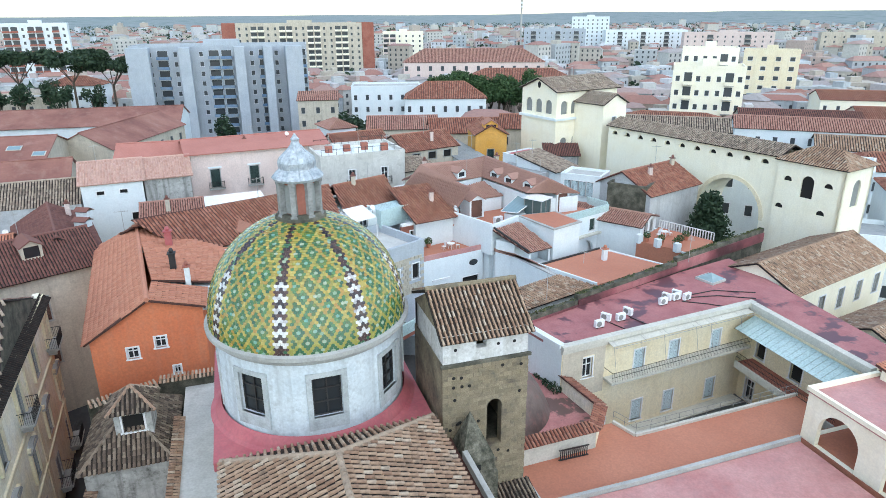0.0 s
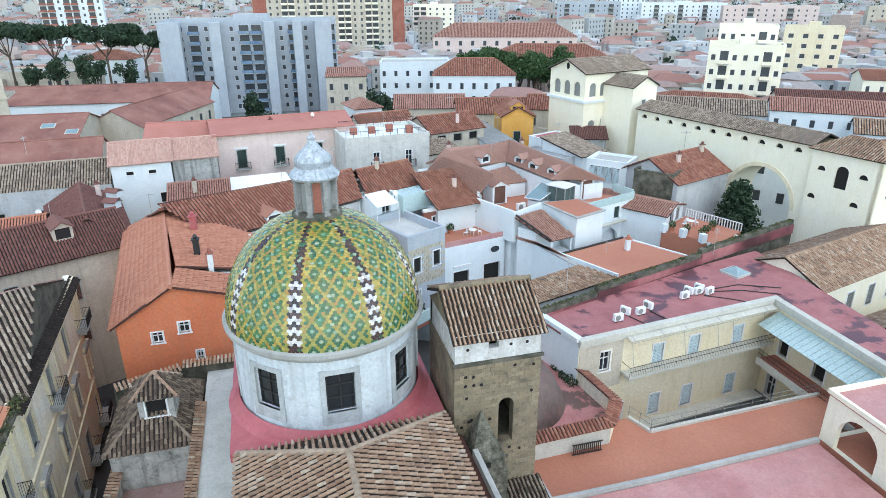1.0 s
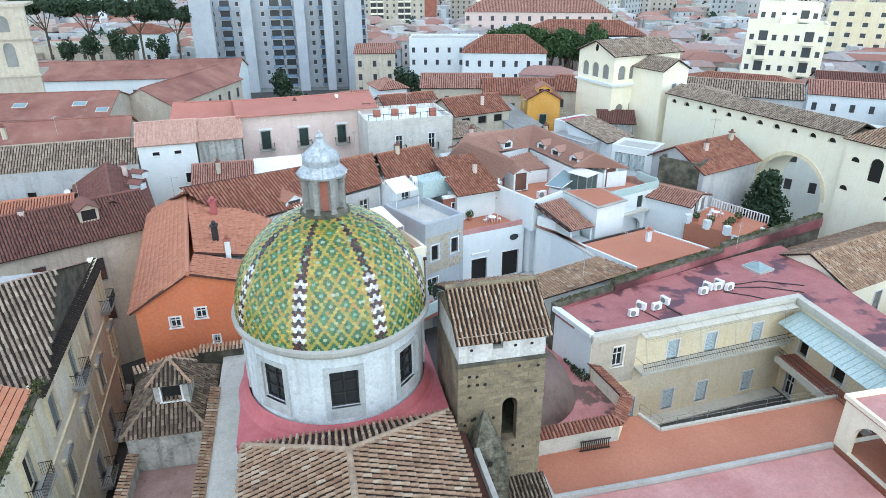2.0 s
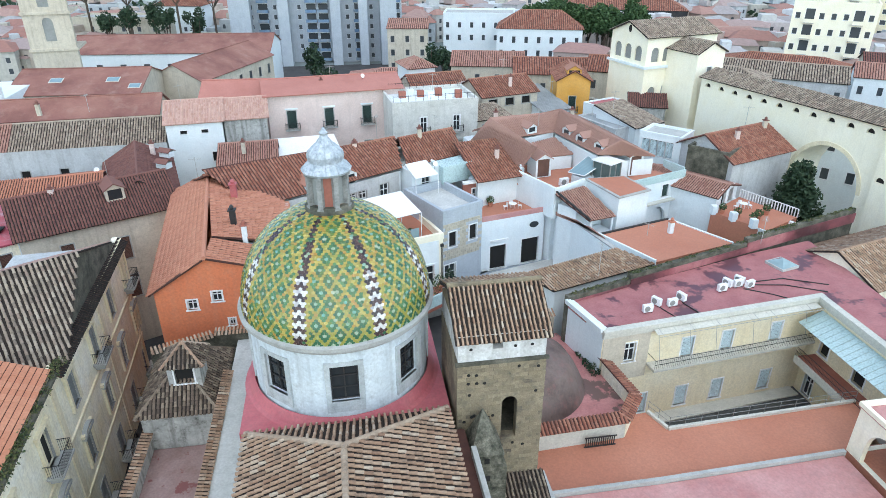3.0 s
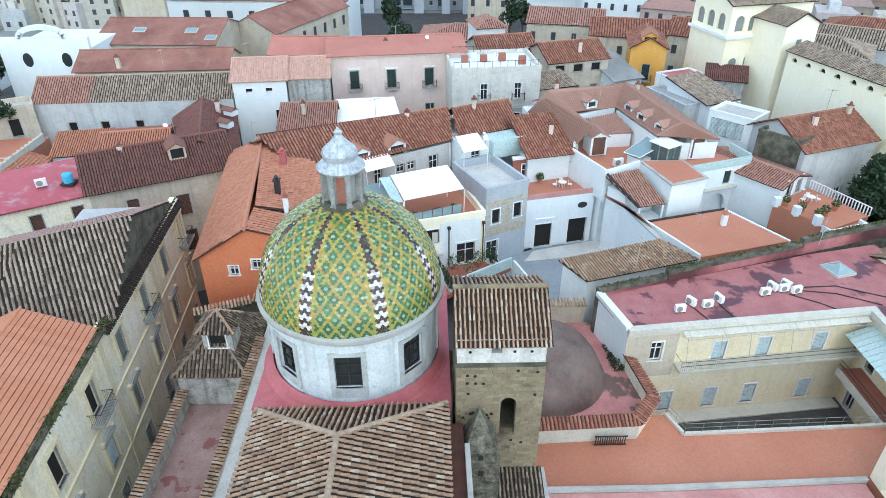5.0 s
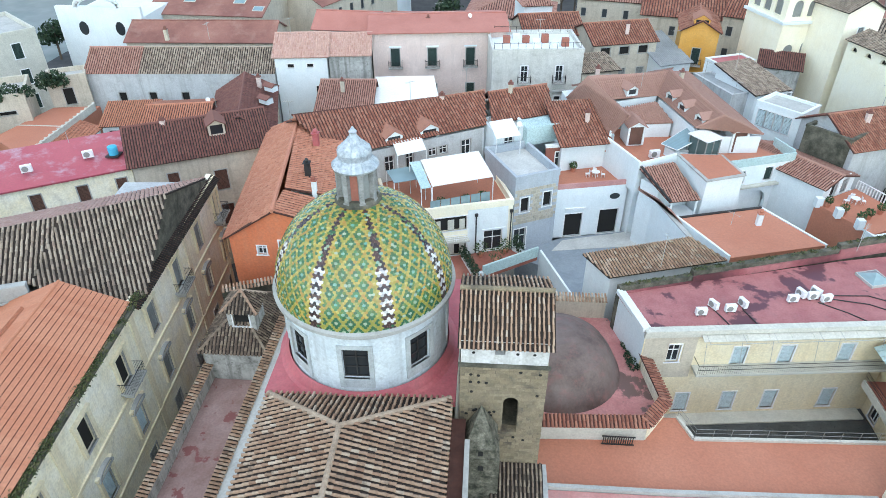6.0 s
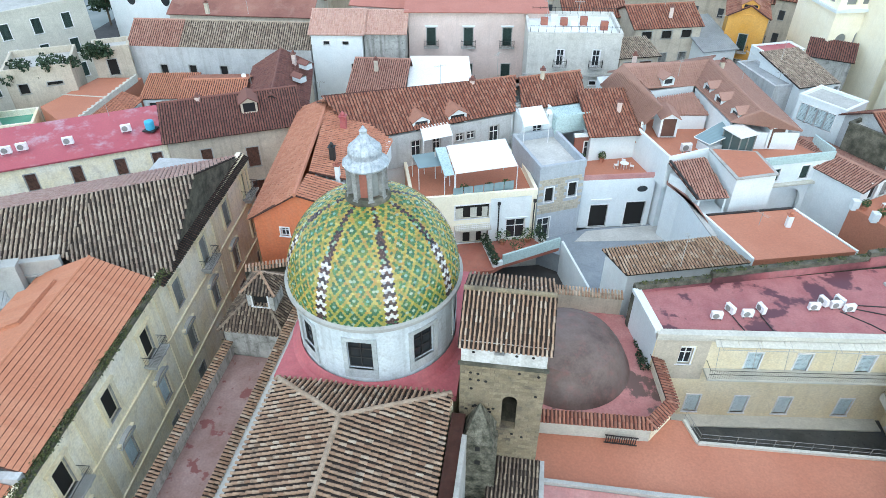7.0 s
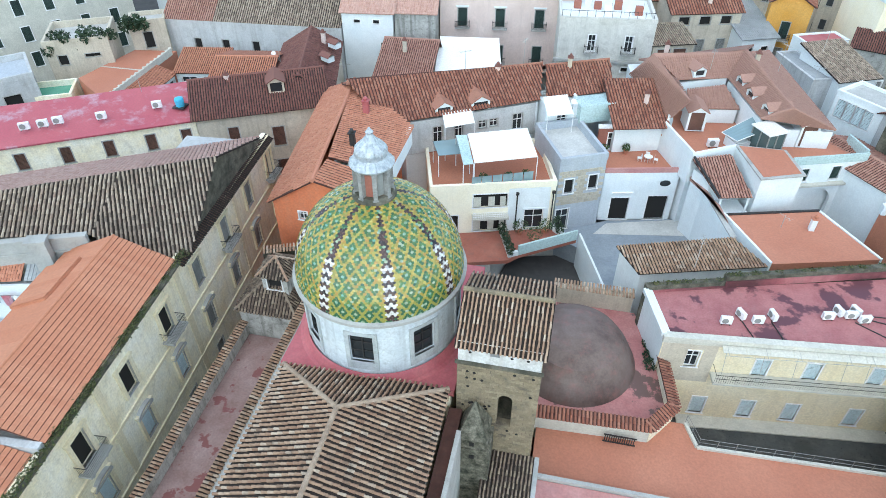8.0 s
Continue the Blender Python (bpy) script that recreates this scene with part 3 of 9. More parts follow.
def rows_of(w, zs, n, ww, hh, style, margin=1.5):
    return [(margin + (w - 2 * margin) * (i / (n - 1) if n > 1 else 0.5), z, ww, hh, style) for z in zs for i in range(n)]


def house(name, label, a, b, d, z0, z1, wall, roof="flat", tile=None, rise=2.0, over=0.35, f=0.5, wins=None, group="", pitch=0.3, length=0.45,
          category="house", parapet=0.5, singles=0, roof_mat=None):
    """House on the front line a to b (seen from outside, left to right), d deep, from z0 to its eaves z1."""
    ax = Vector((a[0], a[1], 0))
    w = math.hypot(b[0] - a[0], b[1] - a[1])
    ang = math.degrees(math.atan2(b[1] - a[1], b[0] - a[0]))
    root = thing(name, label, category, pose(a[0], a[1], z0, 0, 0, ang), group)
    h = z1 - z0
    wins = wins or {}
    t = 0.35
    frames = {"F": (pose(0, 0, 0), w), "R": (pose(w, t, 0, 0, 0, 90), d - 2 * t), "B": (pose(w, d, 0, 0, 0, 180), w), "L": (pose(0, d - t, 0, 0, 0, -90), d - 2 * t)}
    for key, (fm, fw) in frames.items():
        side(fm, fw, h, wins.get(key, []), wall, root, t)
    o = over
    if roof == "flat":
        g = Geo()
        g.box(t, t, h - 0.4, w - t, d - t, h - 0.1)
        g.put("roof", roof_mat or CONCRETE, root)
        if parapet:
            g = Geo()
            g.box(-0.06, -0.06, h + 0.002, w + 0.06, 0.3, h + parapet)
            g.box(-0.06, d - 0.3, h + 0.002, w + 0.06, d + 0.06, h + parapet)
            g.box(-0.06, 0.3, h + 0.002, 0.3, d - 0.3, h + parapet)
            g.box(w - 0.3, 0.3, h + 0.002, w + 0.06, d - 0.3, h + parapet)
            g.put("parapet", wall, root)
        return root
    polys, gable = [], Geo()
    if roof == "gx":
        y = d * f
        s1, s2 = rise / y, rise / (d - y)
        polys = [[(-o, -o, h - o * s1), (w + o, -o, h - o * s1), (w + o, y, h + rise), (-o, y, h + rise)],
                 [(w + o, d + o, h - o * s2), (-o, d + o, h - o * s2), (-o, y, h + rise), (w + o, y, h + rise)]]
        for x0, x1 in ((0, t), (w - t, w)):
            k = len(gable.v)
            gable.v += [(x0, 0, h), (x0, d, h), (x0, y, h + rise - 0.14), (x1, 0, h), (x1, d, h), (x1, y, h + rise - 0.14)]
            gable.f += [(k, k + 2, k + 1), (k + 3, k + 4, k + 5), (k, k + 3, k + 5, k + 2), (k + 1, k + 2, k + 5, k + 4)]
            gable.i += [0] * 4
    elif roof == "gy":
        x = w * f
        s1, s2 = rise / x, rise / (w - x)
        polys = [[(-o, d + o, h - o * s1), (-o, -o, h - o * s1), (x, -o, h + rise), (x, d + o, h + rise)],
                 [(w + o, -o, h - o * s2), (w + o, d + o, h - o * s2), (x, d + o, h + rise), (x, -o, h + rise)]]
        for y0, y1 in ((0, t), (d - t, d)):
            k = len(gable.v)
            gable.v += [(0, y0, h), (w, y0, h), (x, y0, h + rise - 0.14), (0, y1, h), (w, y1, h), (x, y1, h + rise - 0.14)]
            gable.f += [(k, k + 1, k + 2), (k + 4, k + 3, k + 5), (k + 3, k, k + 2, k + 5), (k + 1, k + 4, k + 5, k + 2)]
            gable.i += [0] * 4
    elif roof == "shed":
        s1 = rise / d
        polys = [[(-o, -o, h - o * s1), (w + o, -o, h - o * s1), (w + o, d + o, h + rise + o * s1), (-o, d + o, h + rise + o * s1)]]
        k = len(gable.v)
        gable.v += [(0, 0.1, h), (w, 0.1, h), (w, d, h), (0, d, h), (w, d, h + rise - 0.14), (0, d, h + rise - 0.14)]
        gable.f += [(k + 1, k + 2, k + 4), (k, k + 5, k + 3), (k + 2, k + 3, k + 5, k + 4)]
        gable.i += [0] * 3
    elif roof == "hip":
        r = min(w, d) / 2
        if w >= d:
            p, q = (r, d / 2, h + rise), (w - r, d / 2, h + rise)
        else:
            p, q = (w / 2, r, h + rise), (w / 2, d - r, h + rise)
        e = [(-o, -o, h), (w + o, -o, h), (w + o, d + o, h), (-o, d + o, h)]
        if w >= d:
            polys = [[e[0], e[1], q, p], [e[1], e[2], q], [e[2], e[3], p, q], [e[3], e[0], p]]
        else:
            polys = [[e[0], e[1], p], [e[1], e[2], q, p], [e[2], e[3], q], [e[3], e[0], p, q]]
    for k in range(0, len(gable.v), 6):
        q = Geo()
        q.v = gable.v[k:k + 6]
        q.f = [tuple(a - k for a in fc) for fc in gable.f if k <= min(fc) < k + 6]
        q.i = [0] * len(q.f)
        q.put("gable", wall, root)
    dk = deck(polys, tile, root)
    if tile not in (SALMON, BROWN_SHEET):
        tiles(polys, tile, root, pitch, length, singles=0)
    g = Geo()
    if roof in ("gx", "gy", "hip"):
        ends = [(-o, d * f, h + rise), (w + o, d * f, h + rise)] if roof == "gx" else [(w * f, -o, h + rise), (w * f, d + o, h + rise)] if roof == "gy" else [p, q]
        rod(g, Vector(ends[0]) + Vector((0, 0, 0.02)), Vector(ends[1]) + Vector((0, 0, 0.021)), 0.13)
        if roof == "hip":
            for e_, r_ in zip(e, (p, q, q, p) if w >= d else (p, p, q, q)):
                rod(g, e_, r_, 0.11)
        g.put("ridge_tiles", tile, root)
    return root

# ---- ground ----
g = Geo()
g.quad((-4500, -4500, 0), (4500, -4500, 0), (4500, 4500, 0), (-4500, 4500, 0))
tagged(g.put("ground", HAZED_GROUND), "flat plain stretching to the horizon", "ground", kind="structure")
g = Geo()
g.prism([(-90, 2), (130, 2), (130, 230), (-90, 230)], 0.004, 0.05)
tagged(g.put("road", ASPHALT), "dark asphalt streets between the houses", "road", kind="structure")

# Low backdrop range; its blue-grey haze comes from the ground colour.
hg = Geo()
hr_ = random.Random(2)
N_ = 90
ridge_z = [0.0] * (N_ + 1)
for k in range(1, 9):
    a_, b_ = hr_.uniform(0, 6.28), 7.0 / k
    ridge_z = [z + b_ * math.sin(k * 5.0 * i / N_ * 2 + a_) for i, z in enumerate(ridge_z)]
for i in range(N_):
    t0, t1 = radians(130 - 105 * i / N_), radians(130 - 105 * (i + 1) / N_)
    z0, z1 = 24 + 0.18 * i + ridge_z[i] * 0.5, 24 + 0.18 * (i + 1) + ridge_z[i + 1] * 0.5
    rows_ = [(2300, 0.0, 0.0), (3000, z0 * 0.55, z1 * 0.55), (3900, z0, z1), (4400, 0.0, 0.0)]
    for (ra, za, zb), (rb, zc, zd) in zip(rows_, rows_[1:]):
        hg.quad((ra * math.cos(t0), ra * math.sin(t0), za), (ra * math.cos(t1), ra * math.sin(t1), zb), (rb * math.cos(t1), rb * math.sin(t1), zd), (rb * math.cos(t0), rb * math.sin(t0), zc))
tagged(hg.put("hills", HAZED_GROUND), "low wooded hills along the horizon", "hills", kind="structure")

# ---- church ----
church = thing("church", "old church with tiled nave roof, white drum and majolica dome", "church")
CX, CY = 3.2, 36.2
g = Geo()
g.box(-2.2, 2, 0, 9.0, 30.6, 17.5)
g.put("nave_wall", BEIGE, church)
EZ, RZ = 17.75, 20.1
nave = [[(-2.55, 2, EZ), (-2.55, 30.6, EZ), (3.15, 26.3, RZ), (3.15, 2, RZ)],
        [(9.25, 30.5, EZ + 0.35), (9.25, 2, EZ + 0.35), (3.15, 2, RZ), (3.15, 26.3, RZ)],
        [(-2.55, 30.62, EZ), (9.25, 30.62, EZ + 0.35), (3.15, 26.3, RZ)]]
nave = [[nave[0][1], nave[0][0], nave[0][3], nave[0][2]], [nave[1][1], nave[1][0], nave[1][3], nave[1][2]], [nave[2][1], nave[2][0], nave[2][2]]]
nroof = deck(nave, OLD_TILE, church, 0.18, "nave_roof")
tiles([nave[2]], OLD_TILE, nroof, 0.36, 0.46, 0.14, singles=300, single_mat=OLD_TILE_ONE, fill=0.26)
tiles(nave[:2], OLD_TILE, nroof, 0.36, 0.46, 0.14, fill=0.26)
ridge_m = mat("mortared_ridge", [(0.3, 0.22, 0.16), (0.42, 0.33, 0.25)], 0.9, big=1.2, dirt_amount=0.4, dirt=(0.13, 0.11, 0.09), bump=0.5)
rt = shared("ridge_tile", lambda: (lambda q: (q.lathe([(0.19, 0), (0.16, 0.42)], 10), mesh_of("ridge_tile", q.v, q.f, ridge_m))[1])(Geo()))
for a, b in (((3.15, 2, RZ), (3.15, 26.3, RZ)), ((-2.5, 30.6, EZ), (3.15, 26.3, RZ)), ((9.2, 30.6, EZ + 0.35), (3.15, 26.3, RZ))):
    a, b = Vector(a), Vector(b)
    q = (b - a).to_track_quat("Z", "Y").to_matrix().to_4x4()
    k = int((b - a).length / 0.4)
    for i in range(k):
        put("ridge_tile", rt, nroof, m=Matrix.Translation(a + (b - a) * i / k + Vector((0, 0, 0.03))) @ q)
# crossing roof with red waterproofing
g = Geo()
g.prism([(-2.9, 30.9), (9.5, 30.9), (9.5, 43.8), (-2.9, 43.8)], 17.0, 17.55)
g.lathe([(6.3, 17.5), (6.0, 17.7), (5.6, 18.3)], 64, CX, CY, close=False)
g.put("crossing_roof", RED_BASE, church, "red waterproofed flat roof")
g = Geo()
g.box(-2.7, 30.65, 0, 9.3, 43.6, 16.99)
g.put("crossing_wall", OCHRE_WALL, church)
g = Geo()
g.box(9.3, 2, 15.5, 10.2, 30.3, 16.6)
g.put("gutter", RED_SHADE_AND_GUTTER, church, "red lined roof gutter")
g = Geo()
g.box(10.2, 2, 0, 10.5, 28.3, 17.1)
g.put("gutter_wall", TRIM_GREY, church)

# drum with real window openings
win_az = [-88.5 + 45 * i for i in range(8)]
g = Geo()
SEG, R0, R1, ZB, ZT = 160, 5.47, 5.0, 17.6, 22.75
half_w = math.degrees(0.82 / R0)
wz0, wz1 = 19.3, 21.75


def in_window(a):
    return any(abs((a - w + 180) % 360 - 180) < half_w for w in win_az)


def ring_pt(r, a, z):
    return (CX + r * math.cos(radians(a)), CY + r * math.sin(radians(a)), z)


cuts = sorted({round(i * 360 / SEG - 180, 4) for i in range(SEG)} | {round(((w + s * half_w) + 180) % 360 - 180, 4) for w in win_az for s in (-1, 1)})
for a, b in zip(cuts, cuts[1:] + [cuts[0] + 360]):
    bands = [(ZB, wz0), (wz1, ZT)] if in_window((a + b) / 2) else [(ZB, ZT)]
    for z0, z1 in bands:
        g.quad(ring_pt(R0, a, z0), ring_pt(R0, b, z0), ring_pt(R0, b, z1), ring_pt(R0, a, z1))
        g.quad(ring_pt(R1, b, z0), ring_pt(R1, a, z0), ring_pt(R1, a, z1), ring_pt(R1, b, z1))
    if in_window((a + b) / 2):
        for z in (wz0, wz1):
            g.quad(ring_pt(R0, a, z), ring_pt(R0, b, z), ring_pt(R1, b, z), ring_pt(R1, a, z))
for w in win_az:
    for s in (-1, 1):
        a = w + s * half_w
        g.quad(ring_pt(R0, a, wz0), ring_pt(R0, a, wz1), ring_pt(R1, a, wz1), ring_pt(R1, a, wz0))
drum = g.put("drum", DRUM_WHITE, church, "white limewashed drum with grey stains")
wf = ring(1.62, wz1 - wz0, 0.3, -0.07, 0.1)
wf.box(-1.1, -0.05, -0.75, 1.1, 0.05, -0.09)
wf_me = mesh_of("window_surround", wf.v, wf.f, mat("weathered_window_stone", [(0.38, 0.41, 0.42), (0.52, 0.55, 0.56)], 0.9, big=0.8, fine=10, dirt_amount=0.4, dirt=(0.2, 0.2, 0.19), streak=0.3))
q = Geo()
for x in (-0.8, -0.04, 0.72):
    q.box(x, 0.2, 0, x + 0.08, 0.28, wz1 - wz0)
for z in (0, 0.8, 1.62, wz1 - wz0 - 0.08):
    q.box(-0.72, 0.21, z, -0.04, 0.27, z + 0.08)
    q.box(0.04, 0.21, z, 0.72, 0.27, z + 0.08)
wb_me = mesh_of("window_frame", q.v, q.f, DARK_METAL)
q = Geo()
q.box(-0.82, 0.3, 0, 0.82, 0.32, wz1 - wz0)
wp_me = mesh_of("pane", q.v, q.f, GLASS)
for w in win_az:
    m = Matrix.Translation((CX, CY, wz0)) @ pose(0, 0, 0, 0, 0, w + 90) @ pose(0, -R0 + 0.04, 0)
    ws = put("window", wf_me, church, "tall drum window in grey stone surround", m)
    put("window_frame", wb_me, ws)
    put("pane", wp_me, ws)
g = Geo()
g.lathe([(5.4, 22.55), (5.62, 22.7), (5.68, 22.95), (5.95, 23.05), (5.98, 23.3), (5.7, 23.38), (5.4, 23.38)], 96, CX, CY, close=False)
g.put("cornice", TRIM_GREY, church, "grey mossy stone cornice")

# dome shell and its glazed tiles
DOME_Z, DOME_R, DOME_H = 23.3, 5.72, 5.9


def dome_at(s):
    """Radius and height of the dome at s, 0 at the foot and 1 at the lantern."""
    a = s * radians(79)
    return DOME_R * math.cos(a) ** 0.96 + 0.0, DOME_Z + DOME_H * math.sin(a) / math.sin(radians(79))


g = Geo()
g.lathe([(dome_at(i / 24)[0] - 0.05, dome_at(i / 24)[1]) for i in range(25)], 96, CX, CY)
dome = g.put("dome", OLD_TILE, church, "dome of green and yellow glazed scale tiles")
prof = [dome_at(i / 400) for i in range(401)]
lens = [0.0]
for p0, p1 in zip(prof, prof[1:]):
    lens.append(lens[-1] + math.hypot(p1[0] - p0[0], p1[1] - p0[1]))
EXPO = 0.15
n_rows = int(lens[-1] / EXPO)
GLAZES = [GREEN_GLAZE, YELLOW_GLAZE, PALE_GLAZE, WHITE_GLAZE, BLACK_GLAZE]
SCALE = [(-0.5, 1.25), (-0.5, 0.3), (-0.25, 0.02), (0.25, 0.02), (0.5, 0.3), (0.5, 1.25)]
scale_v = [(x, y, 0.0) for x, y in SCALE] + [(x, y, -0.028) for x, y in SCALE]
scale_f = [(0, 1, 2, 3, 4, 5), (1, 7, 8, 2), (2, 8, 9, 3), (3, 9, 10, 4)]
one_scale = [mesh_of("glazed_tile", [(x * 0.197, y * EXPO, z + (0.035 if y < 1 else 0.008)) for x, y, z in scale_v], scale_f, m) for m in GLAZES]
gd, made = Geo(), 0
rng = random.Random(7)
for j in range(n_rows):
    i = int(np.searchsorted(lens, j * EXPO))
    r, z = prof[min(i, 400)]
    r2, z2 = prof[min(i + 6, 400)]
    slope = math.atan2(z2 - z, r - r2) if i < 394 else 0.15
    for gore in range(8):
        mid = win_az[gore]
        arc = 2 * math.pi * r / 8
        k = max(3, 2 * round((arc / 0.205 - 1) / 2) + 1)
        for c in range(k):
            x = c - (k - 1) / 2 + (0.5 if j % 2 else 0.0)
            edge = k / 2 - abs(x)
            stripe = min(2.1, max(0.9, 0.085 * k))
            if edge < stripe:
                d = int(edge * 2 + (0.5 if j % 2 else 0))
                low = j < n_rows * 0.5
                kind = (3 if (j + int(edge)) % 4 < 2 else 4) if low and j > 1 else (4 if rng.random() < 0.8 else 0)
                if not low and rng.random() < 0.15:
                    kind = 2
            elif edge < stripe + 1:
                kind = 1
            else:
                a, b = round(x + j / 2), round(x - j / 2)
                if a % 4 == 0 or b % 4 == 0:
                    kind = 1
                elif a % 4 == 2 and b % 4 == 2:
                    kind = 2
                else:
                    kind = 0
                if rng.random() < 0.05:
                    kind = rng.choice((0, 1, 2))
            az = mid + (x / k) * 45
            m = Matrix.Translation((CX, CY, z)) @ pose(0, 0, 0, 0, 0, az + 90) @ pose(0, -r, 0, math.degrees(slope), 0, 0)
            m = m @ pose(0, 0, rng.uniform(0, 0.012), rng.uniform(-3, 3), rng.uniform(-2.5, 2.5), rng.uniform(-2, 2))
            wid = arc / k * 0.96
            if gore in (0, 1) and j < 20 and made < 300 and abs(wid - 0.197) < 0.02:
                put("glazed_tile", one_scale[kind], dome, m=m)
                made += 1
                continue
            b0 = len(gd.v)
            for vx, vy, vz in scale_v:
                gd.v.append(tuple(m @ Vector((vx * wid, vy * EXPO, vz + (0.035 if vy < 1 else 0.008)))))
            for f_ in scale_f:
                gd.f.append(tuple(b0 + q_ for q_ in f_))
                gd.i.append(kind)
tagged(gd.put("glazed_tiles", GLAZES, dome), kind="stuff")

# lantern
lantern = thing("lantern", "grey lantern with brick panels and a tin onion cap", "lantern")
lantern.parent = church
del lantern["category"]
g = Geo()
g.lathe([(1.5, 28.5), (1.42, 29.3), (1.3, 29.36), (1.22, 29.5)], 32, CX, CY)
g.put("plinth", MOSSY, lantern, "mossy stone plinth")
g = Geo()
g.lathe([(0.98, 29.2), (0.98, 31.5)], 8, CX, CY, turn=radians(22.5))
g.put("core", BRICK_RED, lantern, "red brick panels")
pm = Geo()
pm.box(-0.14, -0.17, 0, 0.14, 0.17, 2.25)
pm.box(-0.19, -0.23, 0, 0.19, 0.17, 0.25)
pm.box(-0.19, -0.23, 2.0, 0.19, 0.17, 2.25)
LANTERN_STONE = mat("lantern_stone", [(0.22, 0.22, 0.21), (0.36, 0.36, 0.35)], 0.9, big=1.5, fine=10, dirt_amount=0.5, dirt=(0.1, 0.1, 0.09))
p_me = mesh_of("pilaster", pm.v, pm.f, LANTERN_STONE)
fm = Geo()
fm.box(-0.2, -0.04, 0.35, 0.2, 0.02, 1.95)
f_me = mesh_of("lantern_panel", fm.v, fm.f, [GREY_SHUTTER])
for i in range(8):
    put("pilaster", p_me, lantern, m=Matrix.Translation((CX, CY, 29.2)) @ pose(0, 0, 0, 0, 0, 22.5 + 45 * i) @ pose(0, -1.08, 0))
    if i % 2:
        put("lantern_panel", f_me, lantern, m=Matrix.Translation((CX, CY, 29.2)) @ pose(0, 0, 0, 0, 0, 45 * i) @ pose(0, -0.92, 0))
g = Geo()
g.lathe([(1.05, 31.3), (1.34, 31.36), (1.42, 31.5), (1.36, 31.6), (1.12, 31.82), (0.98, 31.98), (1.0, 32.14), (1.02, 32.34), (0.94, 32.56), (0.72, 32.76), (0.46, 32.98), (0.28, 33.22), (0.2, 33.44), (0.25, 33.56), (0.13, 33.7), (0.05, 33.85)], 24, CX, CY)
g.put("cap", TIN, lantern, "pale tin onion cap")
for i in range(12):
    t = 2 * math.pi * i / 12
    g = Geo()
    rib = [(1.42, 31.5), (1.36, 31.6), (1.12, 31.82), (0.98, 31.98), (1.02, 32.34), (0.94, 32.56), (0.72, 32.76), (0.46, 32.98), (0.28, 33.22)]
    for (ra, za), (rb, zb) in zip(rib, rib[1:]):
        rod(g, (CX + ra * math.cos(t), CY + ra * math.sin(t), za), (CX + rb * math.cos(t), CY + rb * math.sin(t), zb), 0.035, 4)
    g.put("cap_rib", TIN, lantern)

# ---- bell tower ----
tower = thing("bell_tower", "square tuff stone bell tower with a tiled roof", "bell tower")
TX0, TX1, TY0, TY1 = 9.75, 15.05, 30.45, 35.6
g = Geo()
pierced(g, TX1 - TX0, 21.35, [(2.75, 15.4, 3.7, 18.6)], 0.6, pose(TX0, TY0, 0))
pierced(g, TY1 - TY0 - 0.6, 21.35, [], 0.6, pose(TX1, TY0 + 0.6, 0, 0, 0, 90))
pierced(g, TX1 - TX0, 21.35, [], 0.6, pose(TX1, TY1 + 0.6, 0, 0, 0, 180))
pierced(g, TY1 - TY0 - 0.6, 21.35, [], 0.6, pose(TX0, TY1, 0, 0, 0, -90))
g.put("shaft", STONE, tower)
g = Geo()
pierced(g, TX1 - TX0 - 0.1, 1.75, [(2.0, 0.75, 2.62, 1.6)], 0.5, pose(TX0 + 0.05, TY0 + 0.05, 21.36))
pierced(g, TY1 - TY0 - 0.1, 1.75, [(2.0, 0.75, 2.6, 1.5)], 0.5, pose(TX1 - 0.05, TY0 + 0.55, 21.36, 0, 0, 90))
pierced(g, TX1 - TX0 - 0.1, 1.75, [], 0.5, pose(TX1 - 0.05, TY1 + 0.55, 21.36, 0, 0, 180))
pierced(g, TY1 - TY0 - 0.1, 1.75, [], 0.5, pose(TX0 + 0.05, TY1 + 0.45, 21.36, 0, 0, -90))
g.put("belfry_band", mat("worn_white_render", [(0.55, 0.54, 0.52), (0.74, 0.74, 0.73)], 0.9, big=1.2, dirt_amount=0.4, dirt=(0.24, 0.22, 0.18), streak=0.35), tower, "worn white rendered band")
g = Geo()
g.box(TX0 + 0.6, TY0 + 0.6, 14.9, TX1 - 0.6, TY1, 15.3)
g.put("belfry_floor", MOSSY, tower)
# Small dark discs on the wall face, coloured as the shade in putlog holes.
hole = Geo()
hole.lathe([(0.0, -0.004), (0.09, -0.004), (0.11, 0.02)], 8)
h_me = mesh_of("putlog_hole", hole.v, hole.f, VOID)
hr = random.Random(12)
for i in range(26):
    x, z = TX0 + hr.uniform(0.4, 4.9), hr.uniform(14.6, 21.0)
    if not (12.2 < x < 13.8 and 15.0 < z < 19.0):
        put("putlog_hole", h_me, tower, m=pose(x, TY0 - 0.045, z, -90))
for x in (TX0 + 0.8, TX0 + 3.4, TX0 + 4.4):
    put("putlog_hole", h_me, tower, m=pose(x, TY0 + 0.035, 22.2, -90))
g = Geo()
g.box(TX0 - 0.12, TY0 - 0.16, 21.2, TX1 + 0.12, TY0 + 0.04, 21.38)
g.put("string_course", MOSSY, tower, "mossy stone string course")
ag = Geo()
